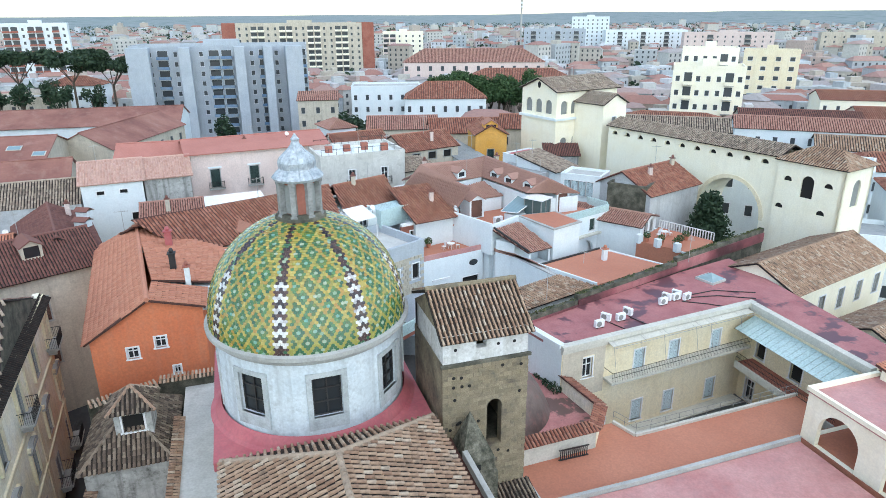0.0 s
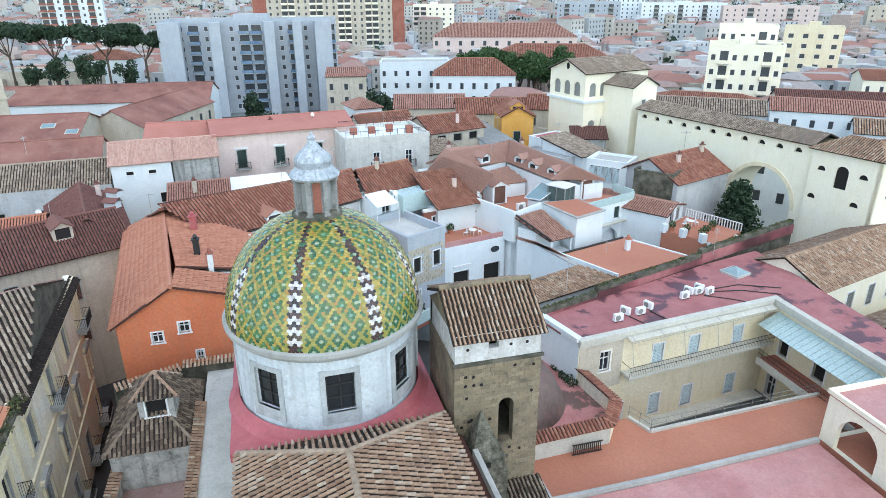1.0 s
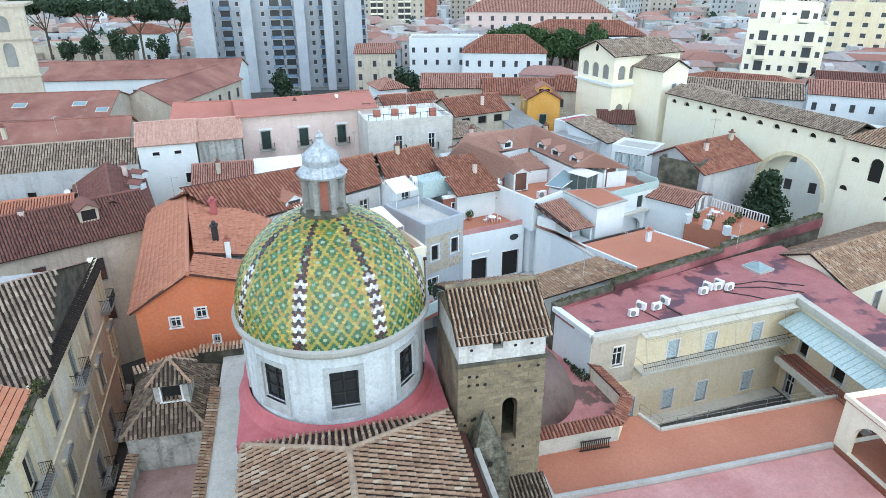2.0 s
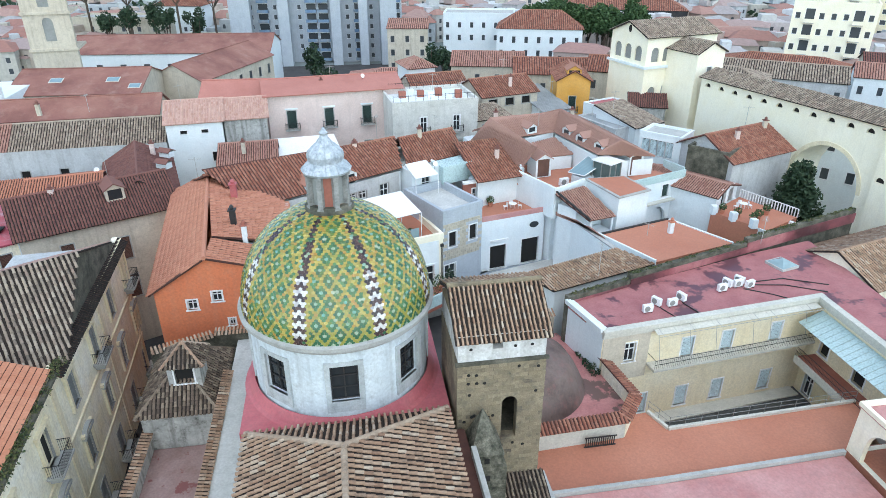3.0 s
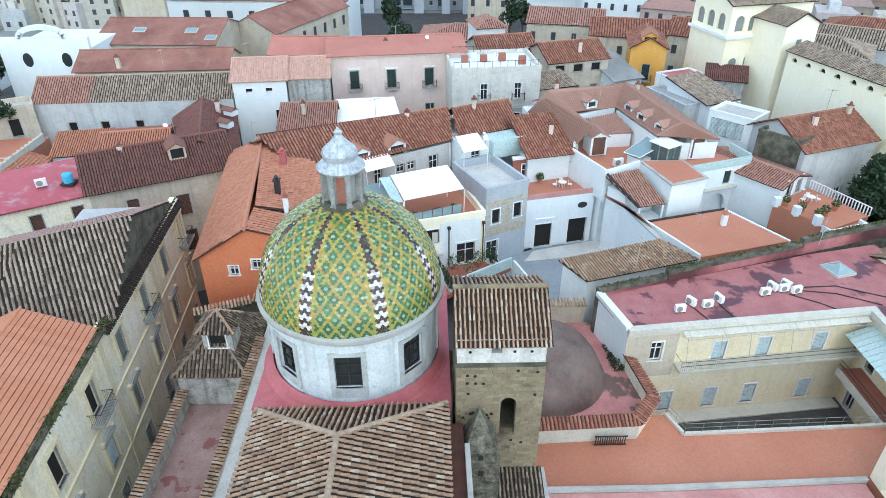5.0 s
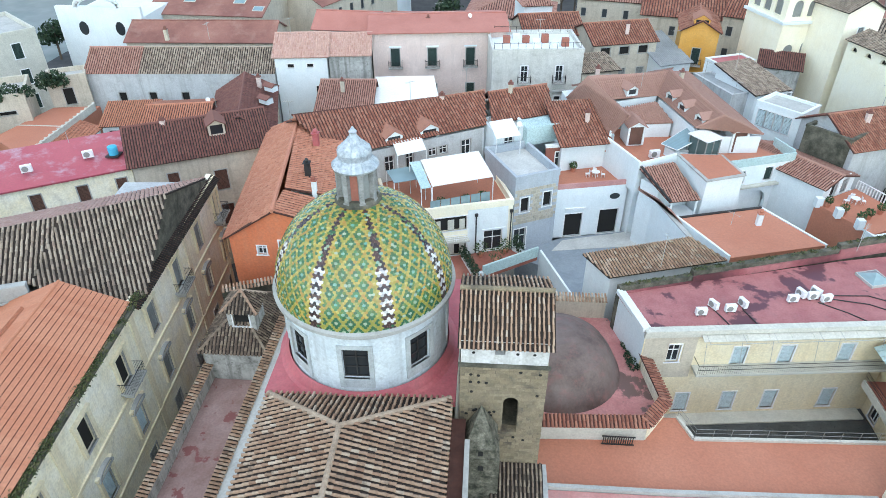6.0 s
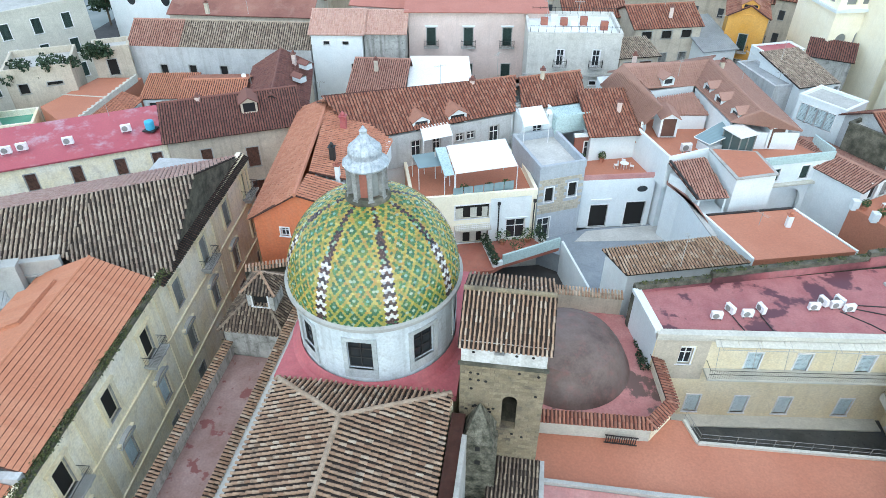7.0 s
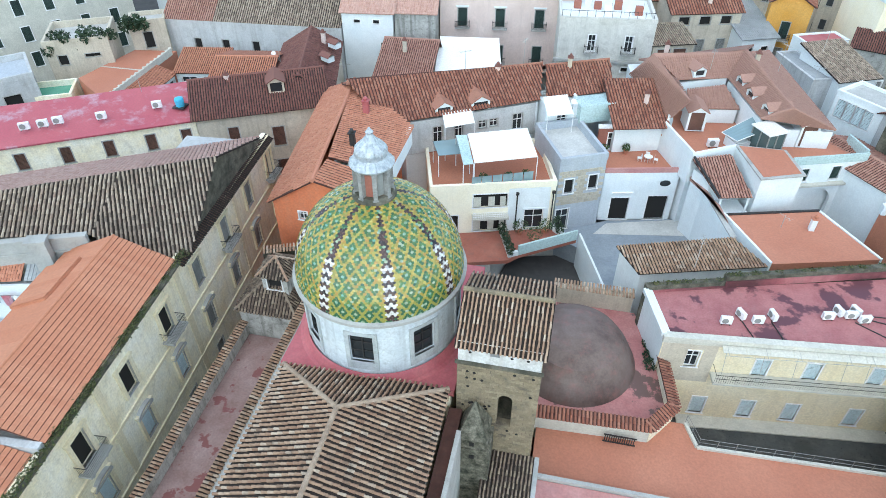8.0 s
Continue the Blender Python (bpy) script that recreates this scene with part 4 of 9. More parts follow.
for i in range(8):
    t0, t1 = math.pi * i / 8, math.pi * (i + 1) / 8
    x0, x1 = 0.475 * math.cos(t0), 0.475 * math.cos(t1)
    h0, h1 = 0.475 * math.sin(t0), 0.475 * math.sin(t1)
    ag.quad((x1, -0.003, h1), (x0, -0.003, h0), (x0, -0.003, 0.48), (x1, -0.003, 0.48))
    ag.quad((x1, 0.5, h1), (x0, 0.5, h0), (x0, -0.003, h0), (x1, -0.003, h1))
a_me = mesh_of("arch_head", ag.v, ag.f, STONE)
put("arch_head", a_me, tower, m=pose(TX0 + 3.225, TY0, 18.12))
troof = [[(TX0 - 0.15, TY0 - 0.3, 22.85), (TX1 + 0.25, TY0 - 0.3, 22.85), (TX1 + 0.25, 33.2, 24.9), (TX0 - 0.15, 33.2, 24.9)],
         [(TX1 + 0.25, TY1 + 0.6, 23.6), (TX0 - 0.15, TY1 + 0.6, 23.6), (TX0 - 0.15, 33.2, 24.9), (TX1 + 0.25, 33.2, 24.9)]]
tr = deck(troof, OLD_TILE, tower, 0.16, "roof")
tiles(troof, OLD_TILE, tr, 0.27, 0.42, 0.12, singles=300, single_mat=OLD_TILE_ONE, fill=0.27)
g = Geo()
for x in (TX0, TX1 - 0.5):
    k = len(g.v)
    g.v += [(x, TY0 + 0.1, 23.1), (x, TY1 + 0.5, 23.1), (x, 33.2, 24.75), (x + 0.5, TY0 + 0.1, 23.1), (x + 0.5, TY1 + 0.5, 23.1), (x + 0.5, 33.2, 24.75)]
    g.f += [(k, k + 2, k + 1), (k + 3, k + 4, k + 5), (k, k + 3, k + 5, k + 2), (k + 1, k + 2, k + 5, k + 4)]
    g.i += [0] * 4
rod(g, (TX0 - 0.15, 33.2, 24.95), (TX1 + 0.25, 33.2, 24.96), 0.17, 8)
g.put("gable", STONE, tower)
# courses of stone blocks on the two sides that are seen
bl = Geo()
bl.box(-0.245, -0.03, -0.135, 0.245, 0.05, 0.135)
bl_me = [mesh_of("stone_block", bl.v, bl.f, STONE_BLOCK)]
br = random.Random(3)
nb = 0
for j in range(37):
    z = 11.2 + j * 0.28
    for i in range(10):
        x = TX0 + 0.3 + i * 0.53 + (0.26 if j % 2 else 0)
        if x > TX1 - 0.22 or (12.35 < x < 13.65 and 15.1 < z < 18.9) or (z < 14.2 and x < 12.9) or z > 21.2 or br.random() < 0.12:
            continue
        put("stone_block", bl_me[0], tower, m=pose(x, TY0 + br.uniform(0.0, 0.02), z, 0, br.uniform(-1, 1), br.uniform(-1, 1)))
        nb += 1
# small turret against the tower
turret = thing("turret", "mossy stone turret with a pyramid spire beside the tower", "turret")
g = Geo()
g.box(10.1, 28.3, 0, 12.4, 30.42, 15.2)
g.put("base", LICHEN, turret)
g = Geo()
g.box(10.25, 28.4, 15.2, 12.2, 30.4, 16.1)
k = len(g.v)
g.v += [(10.2, 28.35, 16.1), (12.25, 28.35, 16.1), (12.25, 30.42, 16.1), (10.2, 30.42, 16.1), (11.15, 29.7, 18.6)]
g.f += [(k, k + 1, k + 4), (k + 1, k + 2, k + 4), (k + 2, k + 3, k + 4), (k + 3, k, k + 4)]
g.i += [0] * 4
g.put("spire", LICHEN, turret)
# Dark boxes on the turret face, coloured as the shade in its slots.
g = Geo()
g.box(11.05, 28.26, 14.2, 11.4, 28.5, 14.6)
g.box(11.05, 28.36, 15.5, 11.35, 28.6, 15.85)
g.put("slot", VOID, turret)

# low tiled lean-to beside the tower
lean = thing("lean_to", "low lean-to with an old tiled roof below the tower", "lean-to")
lp = [[(11.9, 24.6, 10.9), (15.4, 24.6, 10.9), (15.4, 30.42, 12.4), (11.9, 30.42, 12.4)]]
lr_ = deck(lp, OLD_TILE, lean)
tiles(lp, DARK_TILE, lean, 0.27, 0.4, 0.09, fill=0.28)
g = Geo()
g.box(12.0, 24.8, 0, 15.3, 30.4, 10.7)
g.put("wall", OCHRE_WALL, lean)
g = Geo()
g.box(15.42, 24.6, 0, 15.75, 31.0, 11.6)
g.put("side_wall", CONCRETE, lean)

# ---- apse with the brown half dome ----
apse = thing("apse", "apse with a low brown rendered dome and tiled parapet", "apse")
g = Geo()
g.prism([(15.2, 36.0), (23.8, 36.5), (25.6, 38.8), (24.9, 44.4), (23.0, 50.0), (15.2, 50.0)], 0, 8.9)
g.put("roof", WORN_PINK, apse)
g = Geo()
g.lathe([(5.45, 8.85), (5.1, 9.6), (4.6, 10.6), (3.9, 11.6), (2.7, 12.25), (1.3, 12.6), (0.05, 12.7)], 48, 17.6, 43.4)
g.put("vault", APSE_BROWN, apse)
for (x0, y0), (x1, y1) in (((15.1, 35.9), (23.9, 36.3)), ((23.9, 36.3), (25.8, 38.7)), ((25.8, 38.7), (25.0, 44.4))):
    g = Geo()
    L = math.hypot(x1 - x0, y1 - y0)
    m = pose(x0, y0, 0, 0, 0, math.degrees(math.atan2(y1 - y0, x1 - x0)))
    g.box(0, -0.1, 7.0, L, 0.35, 10.15, m=m)
    g.put("parapet", PALE_TRIM if x0 < 23 else OCHRE_WALL, apse)
    pl = [[m @ Vector(q) for q in ((-0.1, -0.4, 10.15), (L + 0.1, -0.4, 10.15), (L + 0.1, 0.55, 10.5), (-0.1, 0.55, 10.5))]]
    deck(pl, ORANGE_TILE, apse, 0.1, "coping")
    tiles(pl, RED_TILE, apse, 0.3, 0.5, 0.09, "coping_tiles")
g = Geo()
g.box(15.3, 50.0, 0, 22.6, 50.5, 11.0)
g.put("back_wall", BEIGE, apse)
pl = [[(15.2, 49.75, 11.0), (22.7, 49.75, 11.0), (22.7, 50.7, 11.25), (15.2, 50.7, 11.25)]]
tiles(pl, OLD_TILE, apse, 0.3, 0.5, 0.09, "coping_tiles")
g = Geo()
for i in range(14):
    g.box(20.6 + i * 0.17, 35.6, 8.5, 20.66 + i * 0.17, 35.66, 9.3)
g.box(20.5, 35.58, 9.3, 23.0, 35.68, 9.36)
g.box(20.5, 35.58, 8.44, 23.0, 35.68, 8.5)
g.put("grille", DARK_METAL, apse, "rusty iron window grille")

wd = thing("weeds", "dark dry weeds growing by the apse parapet", "weeds", kind="stuff")
leaves_spots = [(24.2, 43.6, 9.3, 0.6, 0.7, 0.5), (24.0, 44.8, 9.1, 0.4, 0.7, 0.3), (23.9, 46.4, 9.05, 0.3, 0.8, 0.25)]
# ---- terraces in front of the courtyard ----
g = Geo()
g.prism([(15.3, 31.0), (24.4, 31.1), (38.9, 31.5), (46.0, 36.2), (44.4, 37.2), (27.7, 36.5), (26.9, 38.6), (25.5, 38.6), (23.7, 36.2), (15.3, 35.8)], 2.0, 8.4)
tagged(g.put("orange_terrace", TERRACE), "wide terracotta-coloured flat roof terrace", "terrace", kind="structure")
g = Geo()
g.prism([(15.76, 4), (38.4, 4), (38.6, 31.2), (24.4, 30.8), (15.76, 30.8)], 2.0, 9.1)
tagged(g.put("red_terrace", PINK_DECK), "faded pink-red waterproofed flat roof", "terrace", kind="structure")
edge = thing("terrace_edge", "grey coping along the roof terrace edge", "coping", kind="structure")
for a, b, z, w in (((15.6, 31.0), (24.4, 31.0), 9.2, 0.3), ((24.4, 31.0), (38.8, 31.4), 9.2, 0.3), ((27.7, 36.5), (44.4, 37.1), 8.42, 0.25), ((26.95, 38.6), (27.7, 36.5), 8.42, 0.25)):
    L = math.hypot(b[0] - a[0], b[1] - a[1])
    q = Geo()
    q.box(0, -w / 2, -0.5, L, w / 2, 0.22, m=pose(a[0], a[1], z, 0, 0, math.degrees(math.atan2(b[1] - a[1], b[0] - a[0]))))
    q.put("coping", TRIM_GREY if z > 9 else PALE_TRIM, edge)
rail = thing("terrace_railing", "thin grey metal railing round the courtyard", "railing")
pts = [(26.95, 38.6), (27.75, 36.55), (36.0, 36.85), (44.4, 37.1)]
for a, b in zip(pts, pts[1:]):
    L = math.hypot(b[0] - a[0], b[1] - a[1])
    q = Geo()
    for z in (0.95, 0.5):
        rod(q, (*a, 8.6 + z), (*b, 8.6 + z), 0.018, 5)
    q.put("rail", GREY_SHUTTER, rail)
    n_ = max(2, int(L / 1.3))
    for i in range(n_ + 1):
        q = Geo()
        rod(q, (a[0] + (b[0] - a[0]) * i / n_, a[1] + (b[1] - a[1]) * i / n_, 8.6), (a[0] + (b[0] - a[0]) * i / n_, a[1] + (b[1] - a[1]) * i / n_, 9.55), 0.02, 5)
        q.put("post", GREY_SHUTTER, rail)
WET_PAVING = mat("wet_dark_paving", [(0.05, 0.055, 0.055), (0.09, 0.095, 0.095)], 0.35, big=0.3, dirt_amount=0.4, dirt=(0.16, 0.16, 0.15), bump=0.08)
g = Geo()
g.prism([(26.5, 36.6), (46.2, 36.6), (46.2, 46.5), (26.5, 44.5)], 0.06, 3.0)
tagged(g.put("courtyard", WET_PAVING), "dark grey paved sunken courtyard", "courtyard", kind="structure")

# ---- yellow palazzo ----
pal = thing("palazzo", "yellow courtyard palazzo with red flat roof and pale shutters", "palazzo")
FA, FB = Vector((24.6, 43.4, 0)), Vector((46.3, 45.7, 0))
FL = (FB - FA).length
FM = pose(24.6, 43.4, 2.0, 0, 0, math.degrees(math.atan2(2.3, 21.7)))
wins = [(2.75, 7.7, 1.05, 1.95, "w")] + [(u, 7.2, 1.15, 2.0, "p") for u in (8.5, 12.6, 17.8)] + [(u, 1.6, 1.15, 2.2, "p") for u in (4.6, 8.8, 12.6, 17.9)]
side(FM, FL, 11.2, wins, YELLOW, pal, 0.5)
side(pose(46.3, 45.7, 2.0, 0, 0, -90), 13.4, 11.2, [(2.2, 6.2, 1.1, 2.2, "o"), (6.5, 6.2, 1.3, 1.9, "o"), (1.6, 1.2, 1.1, 2.3, "d"), (11.5, 6.2, 1.1, 2.2, "o")], YELLOW, pal, 0.5)
g = Geo()
g.box(0, 0, 0, 0.5, 5.3, 11.4, m=pose(24.6, 43.4, 2.0, 0, 0, 15))
g.put("end_wall", WHITE, pal)
roof_plan = [(24.6, 43.5), (46.3, 45.75), (46.25, 32.3), (51.0, 33.0), (53.0, 56.6), (44.7, 54.7), (23.2, 48.5)]
g = Geo()
g.prism(roof_plan, 12.7, 13.15)
g.put("roof", WET_RED, pal, "worn maroon waterproofed flat roof")
for a, b in ((FA, FB), (FB, Vector((46.2, 32.3, 0)))):
    d_ = (b - a)
    m = Matrix.Translation((a.x, a.y, 13.0)) @ pose(0, 0, 0, 0, 0, math.degrees(math.atan2(d_.y, d_.x)))
    q = Geo()
    q.box(-0.1 if a is FA else 0.36, -0.35, 0.0, d_.length + (0.35 if a is FA else 0), 0.3, 0.42, m=m)
    q.box(-0.1 if a is FA else 0.25, -0.25, -0.35, d_.length + (0.2 if a is FA else 0), 0.0, -0.002, m=m)
    q.put("cornice", PALE_TRIM, pal, "pale weathered plaster cornice")
q = Geo()
q.box(0, -0.25, 0, 5.3, 0.2, 0.4, m=pose(24.5, 43.4, 13.16, 0, 0, 105))
q.put("parapet", WHITE, pal)
# beige bay, foot ledge and sheet canopy of the court front
q = Geo()
pierced(q, 4.45, 5.2, [(2.1, 1.6, 3.4, 4.0)], 0.05, FM @ pose(0.1, -0.052, 5.9))
q.put("bay_render", BEIGE, pal, "bare beige render round the casement")
q = Geo()
q.box(3.0, -1.3, 1.01, FL - 0.6, -0.01, 1.16, m=FM)
q.put("foot_ledge", PALE_TRIM, pal, "pale ledge along the wall foot")
for i in range(9):
    q = Geo()
    a_, b_ = 4.6 + (FL - 5.2) * i / 9, 4.6 + (FL - 5.2) * (i + 0.985) / 9
    q.slab([FM @ Vector((a_, -1.0, 10.76)), FM @ Vector((b_, -1.0, 10.76)), FM @ Vector((b_, -0.27, 10.9)), FM @ Vector((a_, -0.27, 10.9))], 0.03)
    q.put("canopy_sheet", PALE_TRIM, pal)
# balcony and gallery
q = Geo()
q.box(4.6, -1.25, 7.0, FL - 0.5, -0.01, 7.25, m=FM)
balc = q.put("balcony", PALE_TRIM, pal, "long balcony with thin iron railing")
q = Geo()
for z in (8.2, 7.75):
    rod(q, FM @ Vector((4.65, -1.2, z)), FM @ Vector((FL - 0.5, -1.2, z)), 0.025, 5)
rod(q, FM @ Vector((4.65, -1.2, 8.2)), FM @ Vector((4.65, 0, 8.2)), 0.025, 5)
for i in range(90):
    x = 4.65 + (FL - 5.2) * i / 89
    rod(q, FM @ Vector((x, -1.2, 7.25)), FM @ Vector((x, -1.2, 8.2)), 0.011, 4)
q.put("railing", DARK_METAL, balc)
q = Geo()
for x in (5.0, 8.0, 10.6, 14.4, 16.2, 20.0):
    rod(q, FM @ Vector((x, -1.2, 8.2)), FM @ Vector((x, -0.6, 10.6)), 0.02, 5)
    rod(q, FM @ Vector((x, -1.3, 10.75)), FM @ Vector((x, -0.02, 11.0)), 0.02, 5)
rod(q, FM @ Vector((4.6, -1.3, 10.75)), FM @ Vector((FL - 0.6, -1.3, 10.75)), 0.025, 5)
q.put("canopy_bracket", TRIM_GREY, pal, "slim iron canopy brackets")
q = Geo()
q.box(44.3, 33.0, 7.6, 46.28, 44.3, 7.85)
gal = q.put("gallery", BRICK_RED, pal, "brown gallery floor along the side wing")
q = Geo()
q.box(44.1, 33.0, 7.3, 44.28, 44.3, 8.0)
q.put("gallery_edge", PALE_TRIM, gal)
q = Geo()
for z in (8.9, 8.45):
    rod(q, (44.2, 33, z), (44.2, 44.3, z), 0.025, 5)
for i in range(70):
    rod(q, (44.2, 33 + i * 0.164, 8.0), (44.2, 33 + i * 0.164, 8.9), 0.011, 4)
q.put("railing", DARK_METAL, gal)
for i in range(20):
    q = Geo()
    y = 32.6 + i * 0.62
    q.slab([(44.1, y, 11.2), (44.1, y + 0.58, 11.2), (46.28, y + 0.58, 12.2), (46.28, y, 12.2)], 0.04)
    q.put("canopy_pane", TEAL_SHEET, pal, "")
# grey stone wall behind the roof
q = Geo()
wall_pts = [(23.2, 48.4, 13.6), (30.0, 50.5, 14.0), (44.6, 55.0, 14.6), (61.0, 60.1, 14.9)]
bw = thing("boundary_wall", "long mossy stone wall behind the flat roof", "wall", kind="structure")
for a, b in zip(wall_pts, wall_pts[1:]):
    ang = math.degrees(math.atan2(b[1] - a[1], b[0] - a[0]))
    L = math.hypot(b[0] - a[0], b[1] - a[1])
    q = Geo()
    q.box(0, 0, 0, L, 0.55, (a[2] + b[2]) / 2 - 3, m=pose(a[0], a[1], 3, 0, 0, ang))
    q.put("wall", MOSSY, bw)
    q = Geo()
    q.box(0, -0.12, 13.16, L, -0.005, (a[2] + b[2]) / 2 - 0.45, m=pose(a[0], a[1], 0, 0, 0, ang))
    q.put("flashing", MAROON, bw, "worn dark red flashing")


def ac_unit():
    ob = thing("air_conditioner", "white outdoor air conditioner on the flat roof", "air conditioner", group="rooftop air conditioners")
    g = Geo()
    g.box(-0.42, -0.16, 0.08, 0.42, 0.16, 0.68)
    g.put("case", WHITE_PAINT, ob)
    g = Geo()
    g.lathe([(0.24, 0), (0.24, 0.02)], 20)
    g.put("fan_grille", GREY_SHUTTER, ob, "round grey fan grille", pose(-0.1, -0.161, 0.38, 90))
    for x in (-0.32, 0.26):
        g = Geo()
        g.box(x, -0.2, 0, x + 0.06, 0.2, 0.08)
        g.put("foot", DARK_METAL, ob)
    return ob


ac = ac_unit()
ac.matrix_basis = pose(29.6, 45.9, 13.16, 0, 0, 5) @ Matrix.Scale(1.1, 4)
for x, y, r in ((30.9, 46.9, -60), (32.2, 46.5, 8), (33.5, 47.3, -70), (38.0, 48.2, 8), (39.0, 49.0, -65), (39.9, 48.7, 10), (40.4, 49.3, -60), (40.9, 48.4, 15)):
    c = copy_thing(ac, pose(x, y, 13.16, 0, 0, r))
pipe = thing("roof_pipes", "black pipes trailing from the air conditioners", "pipes")
for pts in (((31.0, 46.4, 13.2), (31.7, 44.6, 13.2), (31.3, 43.9, 13.2)), ((33.4, 46.8, 13.2), (34.0, 45.0, 13.2), (33.6, 44.5, 13.2)), ((41.2, 48.8, 13.2), (44.5, 48.2, 13.2), (47.6, 46.4, 13.2)), ((40.2, 48.2, 13.2), (42.2, 46.9, 13.2), (43.4, 45.8, 13.2)), ((41.0, 49.2, 13.2), (45.0, 49.4, 13.2), (48.6, 47.6, 13.2))):
    q = Geo()
    for a, b in zip(pts, pts[1:]):
        rod(q, a, b, 0.05, 6)
    q.put("pipe", DARK_METAL, pipe)
skl = thing("skylight", "pyramid glass skylight on the red roof", "skylight")
q = Geo()
q.box(-1.1, -1.1, 0, 1.1, 1.1, 0.25)
q.put("kerb", CONCRETE, skl)
for i in range(4):
    q = Geo()
    q.slab([(-1.0, -1.0, 0.25), (1.0, -1.0, 0.25), (0, 0, 0.85)], 0.03)
    q.put("pane", SKY_GLASS, skl, m=pose(0, 0, 0, 0, 0, 90 * i))
skl.matrix_basis = pose(46.6, 51.9, 13.15, 0, 0, 15)

# cream arcade house beside the terrace
arc = thing("arcade_house", "cream house with open arches and a red roof terrace", "house")


def arcade(w, h, arches, thick):
    """Wall with round-headed openings: arches of (centre, half width, springing height)."""
    g = Geo()
    holes = [(c - r, 0.03, c + r, s + r) for c, r, s in arches]
    pierced(g, w, h, holes, thick)
    for c, r, s in arches:
        for i in range(12):
            t0, t1 = math.pi * i / 12, math.pi * (i + 1) / 12
            x0, x1, h0, h1 = c + r * math.cos(t0), c + r * math.cos(t1), s + r * math.sin(t0), s + r * math.sin(t1)
            for y in (0.0, thick):
                g.quad((x1, y, h1), (x0, y, h0), (x0, y, s + r), (x1, y, s + r))
            g.quad((x1, thick, h1), (x0, thick, h0), (x0, 0, h0), (x1, 0, h1))
    return g


g = arcade(15.0, 4.0, [(2.6, 1.7, 1.6), (8.0, 1.7, 1.6), (13.0, 1.4, 1.6)], 0.4)
g.put("arcade_wall", CREAM, arc, "", pose(39.4, 31.5, 8.9, 0, 0, -90))
g = arcade(6.2, 4.0, [(3.0, 1.7, 1.6)], 0.4)
g.put("arcade_wall", CREAM, arc, "", pose(45.6, 31.9, 8.9, 0, 0, 180))
g = Geo()
g.box(39.3, 16.4, 12.9, 46.2, 32.0, 13.05)
g.put("roof", PINK_DECK, arc)
g = Geo()
g.box(39.2, 16.4, 13.06, 39.5, 32.0, 13.4)
g.box(39.5, 31.7, 13.06, 46.2, 32.0, 13.4)
g.put("parapet", CREAM, arc)
g = Geo()
g.box(39.4, 16.4, 0, 46.2, 32, 8.88)
g.put("floor", TERRACE, arc)
g = Geo()
g.box(45.8, 16.4, 8.89, 46.2, 31.6, 12.89)
g.put("wall", CREAM, arc)

# ---- street side: left palazzo ----
LEFT = pose(-15.2, 21.0, 0, 0, 0, 94.0)  # along the street wall, x away from the camera, y to the left
lp_ = thing("street_palazzo", "stained cream palazzo with balconies along a narrow street", "palazzo")
wz = []
for i in range(9):
    u, top = -9.4 + 6.2 * i, i < 5
    wz.append((u, 11.9, 1.5, 2.9, "o" if top else "q"))
    wz.append((u, 6.5, 1.25, 2.5, "p" if top else "q"))
    wz.append((u, 1.6, 1.3, 2.4, "q"))
wm = LEFT @ pose(-17.0, 0, 0)
side(wm, 58.0, 16.6, [(u + 17.0, z, a, b, s) for u, z, a, b, s in wz], OCHRE_WALL, lp_, 0.5)
def railing_mesh(w, d, h, step=0.13):
    g = Geo()
    rod(g, (-w / 2, -d, h), (w / 2, -d, h), 0.03, 5)
    for x in (-w / 2, w / 2):
        rod(g, (x, -d, h), (x, 0, h), 0.03, 5)
        for i in range(1, int(d / step)):
            rod(g, (x, -d + i * step, 0), (x, -d + i * step, h), 0.014, 4)
    for i in range(int(w / step) + 1):
        x = -w / 2 + w * i / int(w / step)
        rod(g, (x, -d, 0), (x, -d, h), 0.014, 4)
    return mesh_of("railing", g.v, g.f, DARK_METAL)


sl = Geo()
sl.box(-1.35, -1.0, -0.18, 1.35, 0, 0)
sl.box(-1.2, -0.85, -0.34, 1.2, 0, -0.182)
for x in (-0.95, 0.75):
    sl.box(x, -0.7, -0.75, x + 0.2, 0, -0.342)
bal = mesh_of("balcony", sl.v, sl.f, TRIM_GREY)
bal_rail = railing_mesh(2.6, 0.94, 1.0)
ped = Geo()
ped.box(-1.1, -0.2, 0, -0.78, 0, 2.95)
ped.box(0.78, -0.2, 0, 1.1, 0, 2.95)
ped.box(-1.2, -0.26, 2.96, 1.2, 0, 3.2)
ped_s = mesh_of("surround", ped.v, ped.f, YELLOW)
ped2 = Geo()
ped2.box(-1.1, -0.3, 2.7, 1.1, -0.01, 2.9)
for i in range(8):
    t0, t1 = math.pi * i / 8, math.pi * (i + 1) / 8
    ped2.slab([(math.cos(t0) * 1.1, -0.35, 2.9 + math.sin(t0) * 0.5), (math.cos(t0) * 1.1, 0, 2.9 + math.sin(t0) * 0.5), (math.cos(t1) * 1.1, 0, 2.9 + math.sin(t1) * 0.5), (math.cos(t1) * 1.1, -0.35, 2.9 + math.sin(t1) * 0.5)], 0.15)
ped_p = mesh_of("pediment", ped2.v, ped2.f, TRIM_GREY)
